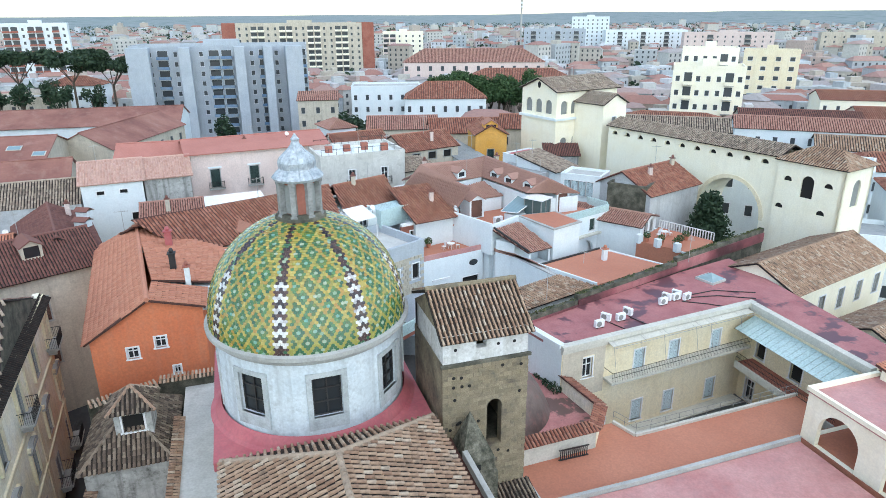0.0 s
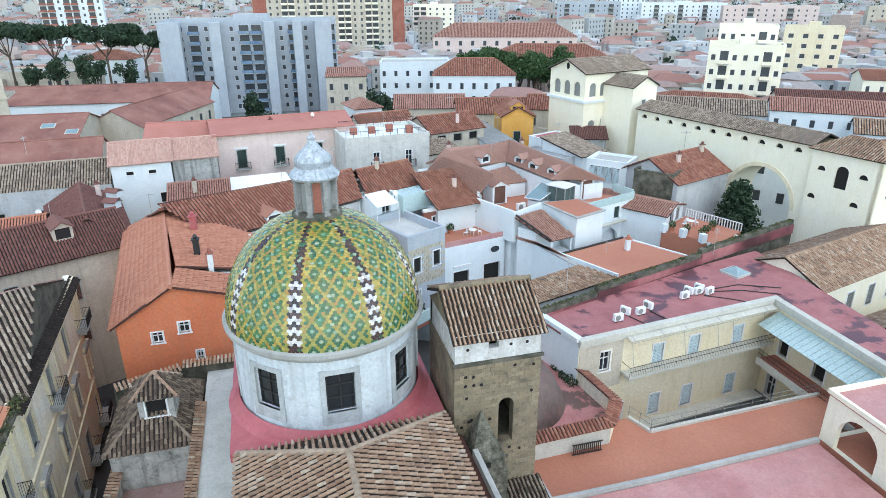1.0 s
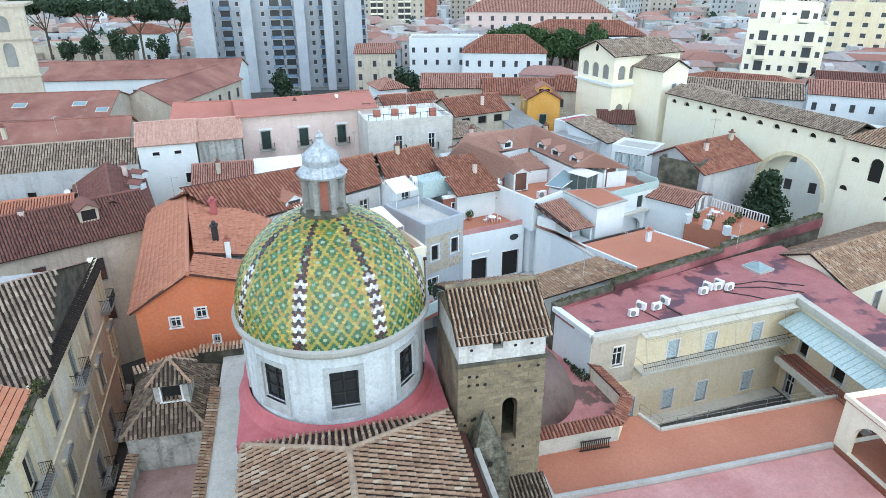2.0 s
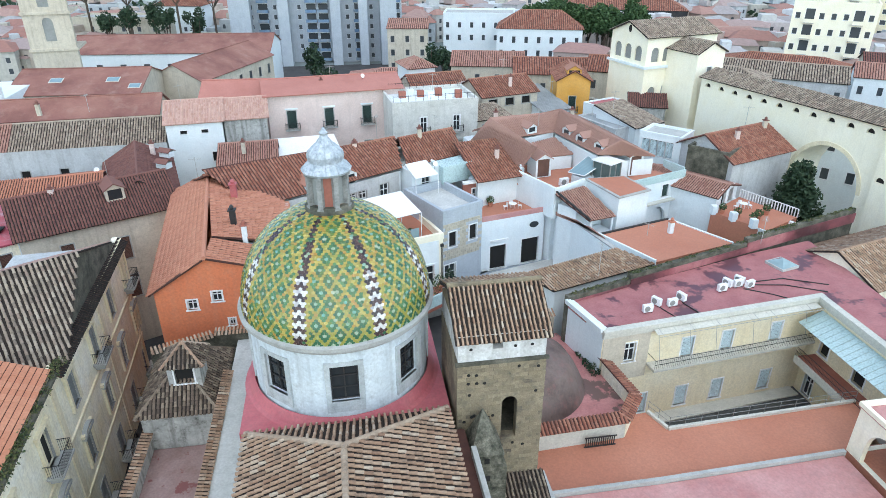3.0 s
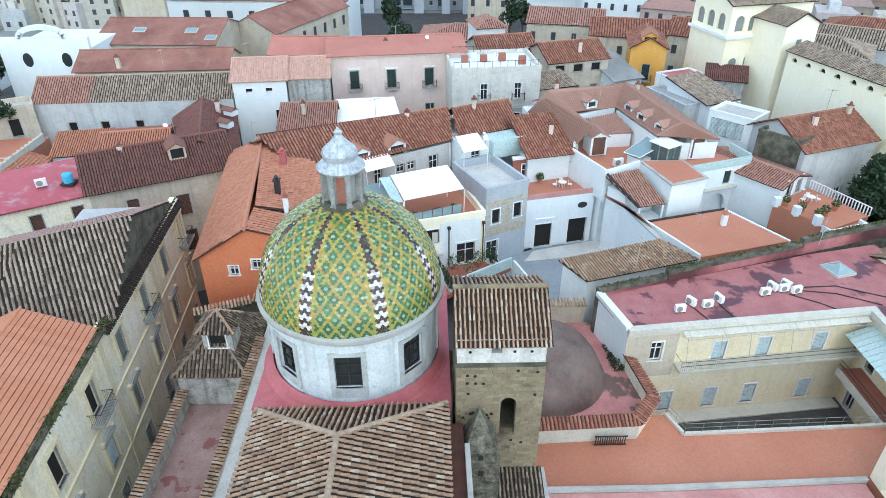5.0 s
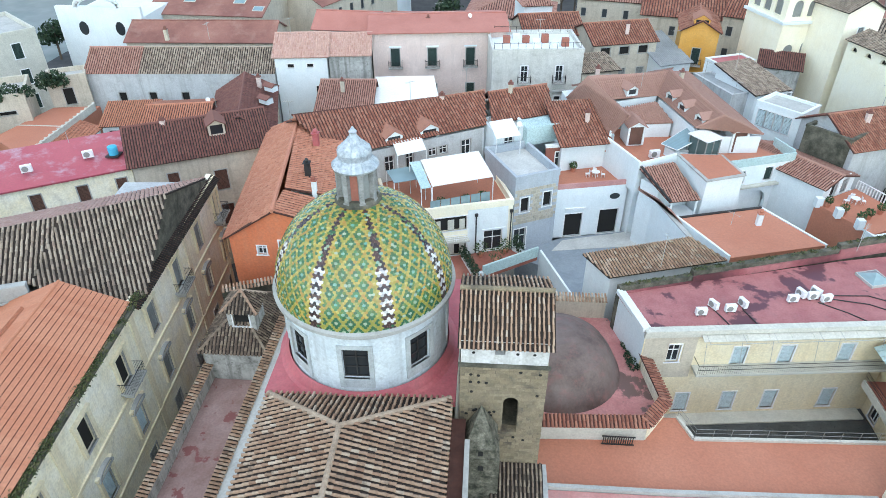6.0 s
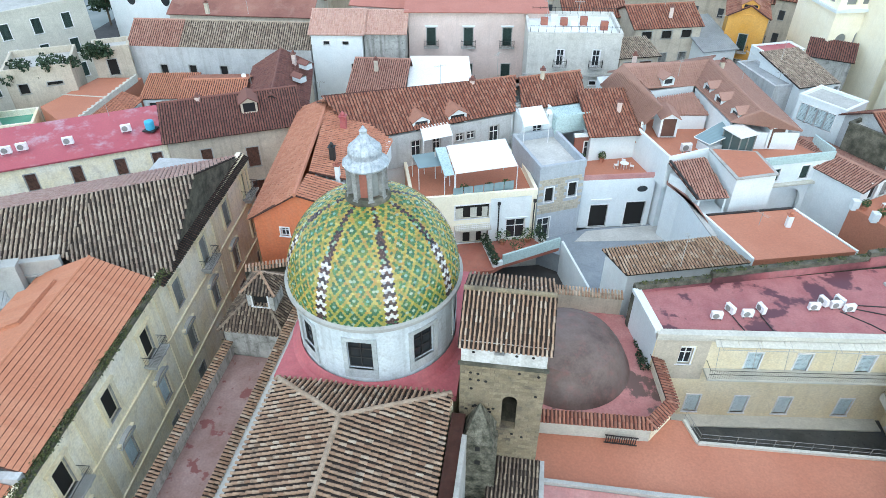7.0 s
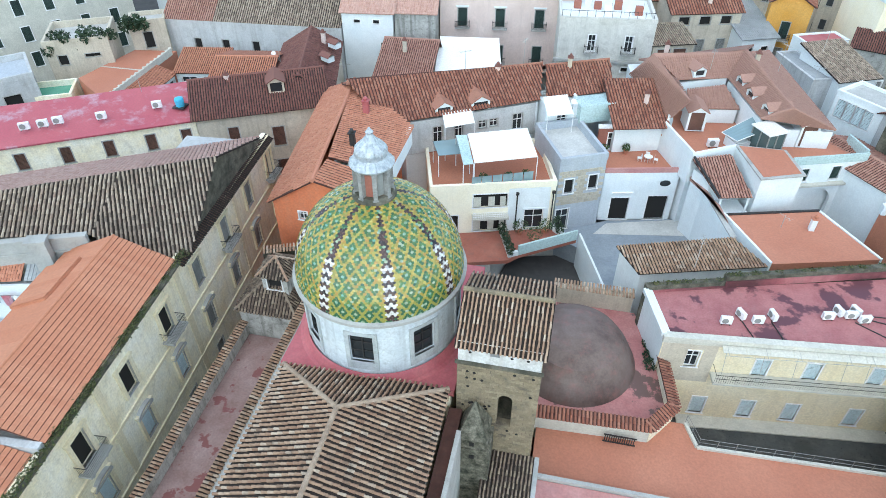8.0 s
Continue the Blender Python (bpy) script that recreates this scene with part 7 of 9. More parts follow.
tagged(g.put("terrace_base", WHITE), "white walls under the upper terrace", "wall", kind="structure")
up = thing("terrace_parapet", "white parapet walls round the upper terrace", "wall", kind="structure")
for a, b, z1_ in (((25.1, 74.2), (27.9, 67.6), 16.5), ((27.9, 67.6), (32.7, 70.4), 16.35)):
    L = math.hypot(b[0] - a[0], b[1] - a[1])
    g = Geo()
    g.box(0, 0, 12.6, L, 0.3, z1_, m=pose(a[0], a[1], 0, 0, 0, math.degrees(math.atan2(b[1] - a[1], b[0] - a[0]))))
    g.put("wall", WHITE, up)
roof_only("light_well_roof", "small faded red roof beside the light well", [[(28.2, 77.4, 16.8), (33.8, 78.2, 16.8), (32.2, 81.6, 18.1), (27.8, 80.0, 18.1)]], FADED_TILE, 14.91, WHITE, ([(28.9, 77.6), (33.6, 78.2), (32.0, 81.0), (28.4, 79.6)], 16.6))
gr = thing("glass_lift", "glazed lift housing with a sloping glass roof", "glass house")
for i in range(5):
    q = Geo()
    a0, a1 = i / 5, (i + 0.96) / 5
    lo, hi = (Vector((31.5, 73.4, 16.2)), Vector((32.8, 71.3, 16.4))), (Vector((35.8, 76.0, 17.9)), Vector((35.7, 72.8, 17.3)))
    q.slab([lo[0].lerp(lo[1], a0), lo[0].lerp(lo[1], a1), hi[0].lerp(hi[1], a1), hi[0].lerp(hi[1], a0)], 0.04)
    q.put("sloping_pane", SKY_GLASS, gr)
q = Geo()
for a, b in (((31.5, 73.4, 16.15), (35.8, 76.0, 17.85)), ((32.8, 71.3, 16.35), (35.7, 72.8, 17.25)), ((31.5, 73.4, 16.15), (32.8, 71.3, 16.35))):
    rod(q, a, b, 0.06, 6)
q.put("glazing_bar", WHITE_PAINT, gr)
q = Geo()
q.prism([(31.9, 73.2), (32.9, 71.5), (35.4, 72.8), (35.4, 75.4)], 14.91, 15.9)
q.put("dwarf_wall", WHITE, gr)
LM = pose(35.6, 70.3, 14.91, 0, 0, 32)
q = Geo()
q.box(0.1, 0.1, 0, 2.2, 2.5, 2.95, m=LM)
q.put("glass_box", SMOKED_GLASS, gr)
for x, y in ((0, 0), (2.2, 0), (0, 2.5), (2.2, 2.5), (1.1, 0), (0, 1.25)):
    q = Geo()
    q.box(x, y, 0, x + 0.1, y + 0.1, 2.95, m=LM)
    q.put("lift_post", GREY_SHUTTER, gr)
q = Geo()
q.box(-0.15, -0.15, 2.952, 2.45, 2.75, 3.08, m=LM)
q.put("lift_roof", WHITE_PAINT, gr)
copy_thing(ac, pose(30.6, 72.2, 14.9, 0, 0, 15) @ Matrix.Scale(1.3, 4))

# stone house with the red roof, white sheds beside it
house("stone_house", "grey stone house with a red tiled roof", (52.3, 71.4), (63.0, 75.2), 9.5, 0, 16.9, GREY_WALL, "gx", RED_TILE, 2.4, wins={"F": [(2.4, 8.8, 1.2, 2.2, "w"), (7.4, 8.8, 1.2, 2.2, "w")]}, pitch=0.32)
house("ruined_wall_house", "rough stone house end without a roof", (48.6, 76.2), (52.0, 72.0), 5.0, 0, 17.6, MOSSY, "flat", parapet=0.3)
house("conservatory", "white glazed conservatory on a flat roof", (45.4, 83.8), (49.4, 79.4), 4.6, 8, 17.6, WHITE, "flat", parapet=0.2, wins={"F": [(1.0 + i * 1.15, 6.6, 1.0, 2.2, "p") for i in range(4)]})
house("tin_shed", "pale shed with a weathered tile roof", (47.2, 89.0), (52.4, 91.4), 8.0, 5, 16.6, WHITE, "shed", GREY_TILE, 1.6, wins={"F": [(2.4, 9.6, 1.0, 1.3, "q"), (6.0, 9.6, 1.0, 1.3, "q")]})
house("grey_roof_house", "low house with a grey felt roof", (44.2, 89.2), (47.0, 90.2), 9.0, 5, 16.3, GREY_WALL, "flat", roof_mat=GREY_ROOF, parapet=0.1)
house("maroon_canopy", "house with a maroon sheet roof", (45.0, 99.0), (51.0, 101.4), 3.2, 5, 17.3, WHITE, "flat", roof_mat=RED_MEMBRANE, parapet=0.05)

# ---- old palazzo with belvedere and arched gallery ----
bel = thing("belvedere", "cream palazzo with an arcaded belvedere and old tile roof", "palazzo")


def arched_wall(parent, m, w, h, arches, wall=CREAM, thick=0.4, fill=GREY_SHUTTER):
    """arches of (centre, half width, sill, springing)."""
    g = Geo()
    pierced(g, w, h, [(c - r, s, c + r, t + r) for c, r, s, t in arches], thick)
    for c, r, s, t in arches:
        for i in range(10):
            t0, t1 = math.pi * i / 10, math.pi * (i + 1) / 10
            x0, x1, h0, h1 = c + r * math.cos(t0), c + r * math.cos(t1), t + r * math.sin(t0), t + r * math.sin(t1)
            g.quad((x1, 0, h1), (x0, 0, h0), (x0, 0, t + r), (x1, 0, t + r))
            g.quad((x1, thick, h1), (x0, thick, h0), (x0, 0, h0), (x1, 0, h1))
    g.put("wall", wall, parent, "", m)
    # A VOID fill is no louvre but a dark sheet for the shade behind.
    if fill:
        for c, r, s, t in arches:
            q = Geo()
            q.box(c - r, 0.2, s, c + r, 0.24, t + r)
            q.put("louvre", fill, parent, "", m)


BM = pose(52.2, 113.0, 0, 0, 0, -76)
BW, BD = 9.6, 14.6
arched_wall(bel, BM, BW, 27.0, [(2.1, 0.85, 22.9, 24.5), (4.8, 0.85, 22.9, 24.5), (7.5, 0.85, 22.9, 24.5)], fill=GREY_SHUTTER)
BM2 = BM @ pose(BW, 0.41, 0, 0, 0, 90)
arched_wall(bel, BM2, BD - 0.41, 27.0, [(1.4, 0.75, 22.9, 24.5), (3.8, 0.75, 22.9, 24.5), (1.6, 0.8, 15.6, 18.0), (4.4, 0.8, 15.8, 18.4)])
g = Geo()
g.box(0, BD - 0.4, 0, BW - 0.41, BD, 27, m=BM)
g.box(0, 0.41, 0, 0.4, BD - 0.41, 27, m=BM)
g.put("wall", CREAM, bel)
g = Geo()
g.box(-0.35, -0.4, 21.9, BW + 0.4, -0.01, 22.3, m=BM)
g.box(BW + 0.01, -0.01, 21.9, BW + 0.4, 5.6, 22.3, m=BM)
g.put("string_course", WHITE, bel)
bp_ = [[BM @ Vector(q) for q in ((BW + 0.5, -0.5, 26.9), (BW + 0.5, BD + 0.5, 26.9), (BW / 2, BD + 0.5, 29.0), (BW / 2, -0.5, 29.0))],
       [BM @ Vector(q) for q in ((-0.5, BD + 0.5, 26.9), (-0.5, -0.5, 26.9), (BW / 2, -0.5, 29.0), (BW / 2, BD + 0.5, 29.0))]]
deck(bp_, GREY_TILE, bel)
tiles(bp_, GREY_TILE, bel, 0.4, 0.55)
g = Geo()
g.v += [tuple(BM @ Vector(q)) for q in ((0, 0, 27), (BW, 0, 27), (BW / 2, 0, 28.85), (0, 0.4, 27), (BW, 0.4, 27), (BW / 2, 0.4, 28.85))]
g.f += [(0, 1, 2), (5, 4, 3), (0, 2, 5, 3), (1, 4, 5, 2)]
g.i += [0] * 4
g.put("gable", CREAM, bel)
g = Geo()
g.lathe([(0.5, 0), (0.5, 0.05)], 20)
g.put("oval_window", VOID, bel, "dark oval window in the gable", BM @ pose(BW / 2, -0.01, 27.8, 90) @ Matrix.Diagonal((0.75, 1.2, 1, 1)))
house("belvedere_annex", "cream annex with an old tile roof beside the belvedere", (58.6, 105.4), (60.8, 98.6), 6.0, 0, 25.2, CREAM, "gx", GREY_TILE, 1.5, wins={"R": [(2.6, 20.6, 1.0, 2.2, "q")]}, pitch=0.4)
house("brown_lean_house", "low house with a stained wall and brown roof before the belvedere", (51.6, 101.2), (57.0, 99.2), 3.6, 0, 16.6, STAINED, "shed", BROWN_TILE, 1.2)
# gallery carried on a great arch
GA, GB = Vector((61.1, 96.9, 0)), Vector((68.85, 66.9, 0))
gd_ = GB - GA
GM = pose(61.1, 96.9, 0, 0, 0, math.degrees(math.atan2(gd_.y, gd_.x)))
GLn = gd_.length
gal_ = thing("arch_gallery", "cream gallery with small lunettes on a great street arch", "gallery")
half = [(1.5 + i * 2.72, 0.55, 20.5, 20.6) for i in range(11)]
arched_wall(gal_, GM, GLn, 22.0, [(24.2, 4.95, 0.1, 12.6)] + half, CREAM, 0.6, None)
arched_wall(gal_, GM @ pose(GLn, 5.4, 0, 0, 0, 180), GLn, 22.0, [(GLn - 24.2, 4.95, 0.1, 12.6)], CREAM, 0.6, None)
# Dark sheets behind the lunettes put the gallery's inner shade into colour.
for c, r, s, t in half:
    q = Geo()
    q.box(c - 0.55, 0.4, 20.5, c + 0.55, 0.43, 21.15)
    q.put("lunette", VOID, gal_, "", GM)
g = Geo()
g.box(0, 0.61, 17.7, GLn, 4.79, 18.1, m=GM)
g.box(0.0, 0.61, 0, 19.2, 4.79, 17.69, m=GM)
g.box(29.2, 0.61, 0, GLn, 4.79, 17.69, m=GM)
for i in range(16):
    t0, t1 = math.pi * i / 16, math.pi * (i + 1) / 16
    g.slab([GM @ Vector((24.2 + 4.96 * math.cos(t), y, 12.6 + 4.96 * math.sin(t))) for t, y in ((t0, 0.6), (t0, 4.8), (t1, 4.8), (t1, 0.6))], 0.05)
g.put("vault", CREAM, gal_)
g = Geo()
for i in range(24):
    t0, t1 = math.pi * i / 24, math.pi * (i + 1) / 24
    k = len(g.v)
    g.v += [tuple(GM @ Vector((24.2 + r * math.cos(t), y, 12.6 + r * math.sin(t)))) for y in (-0.1, 0.0) for t in (t0, t1) for r in (4.95, 5.5)]
    g.f += [(k, k + 1, k + 3, k + 2), (k + 1, k + 5, k + 7, k + 3), (k, k + 2, k + 6, k + 4)]
    g.i += [0] * 3
g.put("arch_band", YELLOW, gal_, "yellow plaster band round the arch")
gp_ = [[GM @ Vector(q) for q in ((-0.2, -0.5, 21.9), (GLn, -0.5, 21.9), (GLn, 2.7, 23.1), (-0.2, 2.7, 23.1))],
       [GM @ Vector(q) for q in ((GLn, 5.9, 21.9), (-0.2, 5.9, 21.9), (-0.2, 2.7, 23.1), (GLn, 2.7, 23.1))]]
deck(gp_, GREY_TILE, gal_)
tiles(gp_, GREY_TILE, gal_, 0.34, 0.5)
pav = thing("gallery_pavilion", "cream end pavilion of the gallery with a hipped tile roof", "pavilion")
PM = GM @ pose(GLn + 0.02, -0.5, 0)
arched_wall(pav, PM, 8.6, 21.8, [(1.5, 0.55, 19.0, 19.1), (4.2, 0.8, 17.2, 19.3), (6.8, 0.55, 19.0, 19.1), (0.9, 0.55, 15.2, 15.3), (6.4, 0.55, 15.4, 15.5), (6.4, 0.55, 11.4, 11.5)], CREAM, 0.4, VOID)
arched_wall(pav, PM @ pose(8.6, 0.0, 0, 0, 0, 90), 6.6, 21.8, [(3.3, 0.9, 16.6, 19.2)], CREAM, 0.4, GREY_SHUTTER)
g = Geo()
g.box(0, 6.2, 0, 8.6, 6.6, 21.8, m=PM)
g.box(0, 0.41, 0, 0.3, 6.19, 21.8, m=PM)
g.put("wall", CREAM, pav)
e = [PM @ Vector(q) for q in ((-0.4, -0.5, 21.7), (9.1, -0.5, 21.7), (9.1, 7.1, 21.7), (-0.4, 7.1, 21.7), (2.6, 3.3, 23.4), (6.0, 3.3, 23.4))]
pl = [[e[0], e[1], e[5], e[4]], [e[1], e[2], e[5]], [e[2], e[3], e[4], e[5]], [e[3], e[0], e[4]]]
deck(pl, OLD_TILE, pav)
tiles(pl, OLD_TILE, pav, 0.34, 0.5)

# ---- houses to the right of the courtyard palazzo ----
house("long_shed", "long low building with an old brown tiled roof", (53.4, 47.0), (72.0, 52.0), 9.0, 0, 12.6, CREAM, "gx", OLD_TILE, 2.0, wins={"F": rows_of(19, [8.6], 5, 1.2, 2.4, "q")}, pitch=0.32)
house("low_shed", "low cream building with an old tiled roof", (54.5, 34.0), (74.0, 38.0), 9.0, 0, 11.0, CREAM, "gx", OLD_TILE, 1.8, wins={"F": rows_of(19, [7.0], 5, 1.2, 2.2, "q")}, pitch=0.34)
house("tiled_corner_house", "small house with a tiled roof beside the red flat roof", (46.3, 26.0), (52.0, 26.6), 5.4, 0, 13.3, CREAM, "shed", ORANGE_TILE, 0.9)
house("white_hall", "long white hall with a pale flat roof", (72.0, 92.0), (90.0, 70.0), 12.0, 0, 17.0, WHITE, "flat", roof_mat=TIN, parapet=0.4, wins={"F": rows_of(28, [12.5, 8.0], 8, 1.2, 1.8, "far")})
house("arched_white_house", "white house with a red tiled roof and arched windows", (84.0, 62.0), (94.0, 54.0), 10.0, 0, 16.5, WHITE, "hip", RED_TILE, 1.8, wins={"F": rows_of(12.8, [12.6, 8.4], 4, 1.0, 1.8, "far")}, pitch=0.4)
house("grey_terrace_house", "grey house with a glazed balcony near the arch", (76.0, 60.0), (84.0, 54.0), 8.0, 0, 12.0, WHITE, "flat", roof_mat=GREY_ROOF, wins={"F": rows_of(10, [8.0, 4.0], 3, 1.2, 1.8, "far")})
house("street_house", "blue-grey house across the street behind the arch", (74.0, 98.0), (92.0, 86.0), 9.0, 0, 11.0, BLUE_GREY, "flat", roof_mat=GREY_ROOF, wins={"F": rows_of(21, [1.2, 5.4], 6, 1.2, 2.2, "o")})

# ---- left side behind the street palazzo ----
rl = house("red_flat_house", "long house with a red painted roof and brown shutters", (-56.0, 49.0), (-28.6, 65.0), 7.4, 0, 15.4, OCHRE_WALL, "flat", roof_mat=RED_MEMBRANE, parapet=0.0,
           wins={"F": [(u, 12.4, 1.1, 2.0, "x") for u in (3, 8, 12.5, 17.2, 21.8, 26.4, 30.4)] + [(u, 8.0, 1.1, 2.2, "x") for u in (3, 8, 12.5, 17.2, 21.8, 26.4, 30.4)]})
g = Geo()
g.slab([(-0.3, -0.4, 15.55), (32.0, -0.4, 15.55), (32.0, 7.7, 16.9), (-0.3, 7.7, 16.9)], 0.2)
g.put("red_roof", PATCHY_RED, rl, "red painted roof with grey patches")
RLA = math.degrees(math.atan2(16, 27.4))
for x, y in ((-43.6, 58.6), (-42.4, 59.6), (-38.2, 61.6), (-33.4, 65.4), (-45.2, 57.6)):
    copy_thing(ac, pose(x, y, 16.25, 0, 0, RLA) @ Matrix.Scale(1.2, 4))
tank = thing("roof_bin", "bright blue plastic tank on the red roof", "tank", pose(-31.0, 66.4, 16.2))
g = Geo()
g.lathe([(0.5, 0), (0.55, 0.9), (0.5, 1.1), (0.2, 1.2)], 16)
g.put("tank_body", BLUE_PLASTIC, tank)
g = Geo()
g.box(-0.7, -0.7, -0.02, 0.7, 0.7, 0.12)
g.put("base", DARK_METAL, tank)
bw_ = house("brown_roof_house", "house with a dark brown-red tiled roof and a dormer", (-28.4, 64.8), (-14.6, 71.6), 9.0, 0, 15.9, BEIGE, "gx", BROWN_TILE, 2.6,
            wins={"F": [(4.0, 11.6, 1.2, 2.4, "x"), (9.2, 10.8, 1.4, 2.6, "x"), (9.2, 6.0, 1.4, 2.8, "x")]}, over=0.5)
BWA = math.degrees(math.atan2(6.8, 13.8))
dormer(bw_, pose(9.8, 1.8, 16.9), 1.9, 1.5, 2.6, BEIGE, BROWN_TILE)
house("brown_wing", "brown-red tiled wing with two skylight dormers", (-22.4, 72.6), (-15.0, 74.6), 15.5, 0, 16.0, BEIGE, "gy", BROWN_TILE, 2.2, pitch=0.32)
wing = [(-19.0, 80.2, 17.7), (-19.6, 84.6, 17.7)]
for x, y, z in wing:
    dm_ = thing("roof_window", "small gabled roof window in the tiled roof", "roof window", pose(x + 2.2, y, z - 0.6, 0, 0, 60), group="roof windows")
    g = Geo()
    g.box(-0.5, 0, 0, 0.5, 1.6, 0.7)
    g.put("roof_window_wall", WHITE, dm_)
    g = Geo()
    g.slab([(-0.7, -0.1, 0.7), (0.0, -0.1, 1.1), (0, 1.8, 1.1), (-0.7, 1.8, 0.7)], 0.08)
    g.slab([(0.7, -0.1, 0.7), (0.7, 1.8, 0.7), (0, 1.8, 1.1), (0.0, -0.1, 1.1)], 0.08)
    g.put("roof_window_roof", BROWN_TILE, dm_)
house("orange_roof_house", "low house with a bright orange tiled roof", (-32.0, 75.0), (-24.2, 76.4), 9.5, 0, 15.4, WHITE, "gx", ORANGE_TILE, 1.4, wins={"F": [(2, 11.6, 2.0, 1.8, "w")]})
house("glazed_house", "white house with large glazed windows and tiled lean-to roof", (-41.8, 82.2), (-35.0, 83.4), 5.0, 0, 12.6, WHITE, "shed", ORANGE_TILE, 1.3, wins={"F": [(u, 9.6, 2.2, 2.2, "w") for u in (1.8, 5.0)]})
house("glazed_wing", "narrow glazed wing with an orange lean-to roof", (-42.0, 71.6), (-42.0, 82.0), 2.5, 0, 12.4, WHITE, "shed", ORANGE_TILE, 0.8, wins={"F": [(u, 9.4, 1.8, 2.2, "w") for u in (1.6, 4.2, 6.8, 9.2)]})
ttc = thing("tiled_terrace", "broad terracotta tiled roof terrace with a pale balustrade", "terrace")
g = Geo()
g.prism([(-44.8, 70.5), (-53.4, 76.6), (-51.2, 87.0), (-44.8, 88.0)], 0, 13.0)
g.put("terrace_floor", TERRACE, ttc)
g = Geo()
g.box(-44.9, 70.6, 13.002, -44.6, 86.6, 14.0)
for i in range(17):
    g.box(-44.95, 70.7 + i * 0.98, 14.002, -44.55, 71.0 + i * 0.98, 14.12)
g.put("balustrade", PALE_TRIM, ttc, "pale terrace balustrade")
g = Geo()
g.box(-53.0, 80.6, 13.004, -44.92, 80.85, 13.03)
g.put("drain_strip", PALE_TRIM, ttc)
house("green_court", "small walled court with a green floor", (-58.5, 70.5), (-52.6, 73.4), 5.0, 0, 11.6, OCHRE_WALL, "flat", roof_mat=POOL_GREEN, parapet=0.7)
house("ruined_house", "roofless ruined stone house overgrown with plants", (-59.0, 78.4), (-51.4, 82.4), 8.0, 0, 16.2, BEIGE, "flat", roof_mat=CONCRETE, parapet=0.8, wins={"F": [(2, 13.4, 1.2, 1.4, "o"), (6.0, 14.2, 2.0, 0.5, "o")]})
house("ruined_wall_house", "broken upper storey with an empty doorway", (-51.2, 87.2), (-46.6, 89.6), 4.0, 0, 16.8, BEIGE, "flat", roof_mat=CONCRETE, parapet=0.5, wins={"F": [(2.4, 13.05, 1.3, 2.4, "o")]})
rp = thing("ruin_plants", "green bushes growing over the ruined walls", "bushes", kind="stuff")
leaves("foliage", [(-58.6 + i * 0.72, 78.6 + i * 0.4 + (i % 3) * 0.8, 16.9 + (i % 2) * 0.5 - (1.2 if i % 4 == 0 else 0), 0.9, 0.8, 0.9, 90) for i in range(11)] + [(-51.4 + i * 0.6, 86.6 + i * 0.3, 16.9 + (i % 2) * 0.5, 0.9, 0.8, 1.1, 120) for i in range(5)], 0.28, DARK_LEAF, rp, seed=9)
house("pale_block", "white palazzo with dark shuttered balconies", (-84.0, 78.0), (-62.0, 104.0), 14.0, 0, 19.0, PALE_TRIM, "flat", wins={"F": [(u, z, 1.3, 2.4, "s") for z in (15.2, 11.0, 6.8) for u in (3, 7.6, 12.2, 16.8, 21.4, 26, 30.6)],
      "R": [(u, z, 1.3, 2.4, "s") for z in (15.2, 11.0) for u in (3, 8)]})
house("blue_terrace_house", "white house with a pale blue roof terrace", (-64.0, 64.0), (-56.0, 72.0), 8.0, 0, 15.0, GREY_WALL, "flat", roof_mat=BLUE_GREY, parapet=0.7, wins={"F": [(3, 11, 2.0, 2.2, "o"), (8, 11, 2.0, 2.2, "o")]})
# grey convent range, white house with lunettes
house("convent_end", "end bay of the convent with a faded red roof", (-47.6, 90.6), (-39.6, 91.12), 8.4, 0, 16.8, GREY_WALL, "gx", PINK_TILE, 2.6, over=0.02,
      wins={"F": [(5, 12.2, 1.1, 1.8, "o")]}, pitch=0.34)
house("convent", "long grey convent range with a weathered tile roof", (-39.56, 91.13), (-19.8, 92.4), 8.4, 0, 16.8, GREY_WALL, "gx", GREY_TILE, 2.6,
      wins={"F": [(u, 12.2, 1.1, 1.8, "o") for u in (1.4, 6.2, 11.4, 16.6)]}, pitch=0.34, over=0.02)
lun = house("lunette_house", "white house with two lunette windows and old roof", (-19.6, 92.6), (-12.2, 93.4), 9.0, 0, 19.3, WHITE, "gx", PALE_PINK_TILE, 2.0, wins={"F": [(6.0, 13.4, 0.9, 1.4, "o"), (2.2, 17.6, 0.9, 0.5, "o"), (5.0, 17.6, 0.9, 0.5, "o")]}, pitch=0.34)
house("patched_house", "half-ruined house with a patched red sheet roof", (-12.0, 83.0), (-4.6, 83.4), 10.0, 0, 14.4, BEIGE, "gx", PINK_TILE, 2.2, f=0.8)
house("ruin_end", "ruined upper storey with broken roof beams", (-12.1, 94.2), (-6.2, 94.8), 8.0, 0, 19.2, STAINED, "gx", PALE_PINK_TILE, 1.9)
aw = thing("marquee", "large white canvas marquee beside the palazzo", "marquee")
g = Geo()
g.slab([(-4.4, 86.0, 14.0), (4.6, 88.4, 14.0), (3.0, 96.4, 15.6), (-5.6, 95.4, 15.6)], 0.08)
g.put("canopy", CANVAS, aw)
g = Geo()
for x, y in ((-4.2, 86.2), (4.4, 88.5), (2.9, 96.0), (-5.4, 95.1)):
    rod(g, (x, y, 0.05), (x, y, 14.0), 0.08)
g.put("posts", WHITE_PAINT, aw)
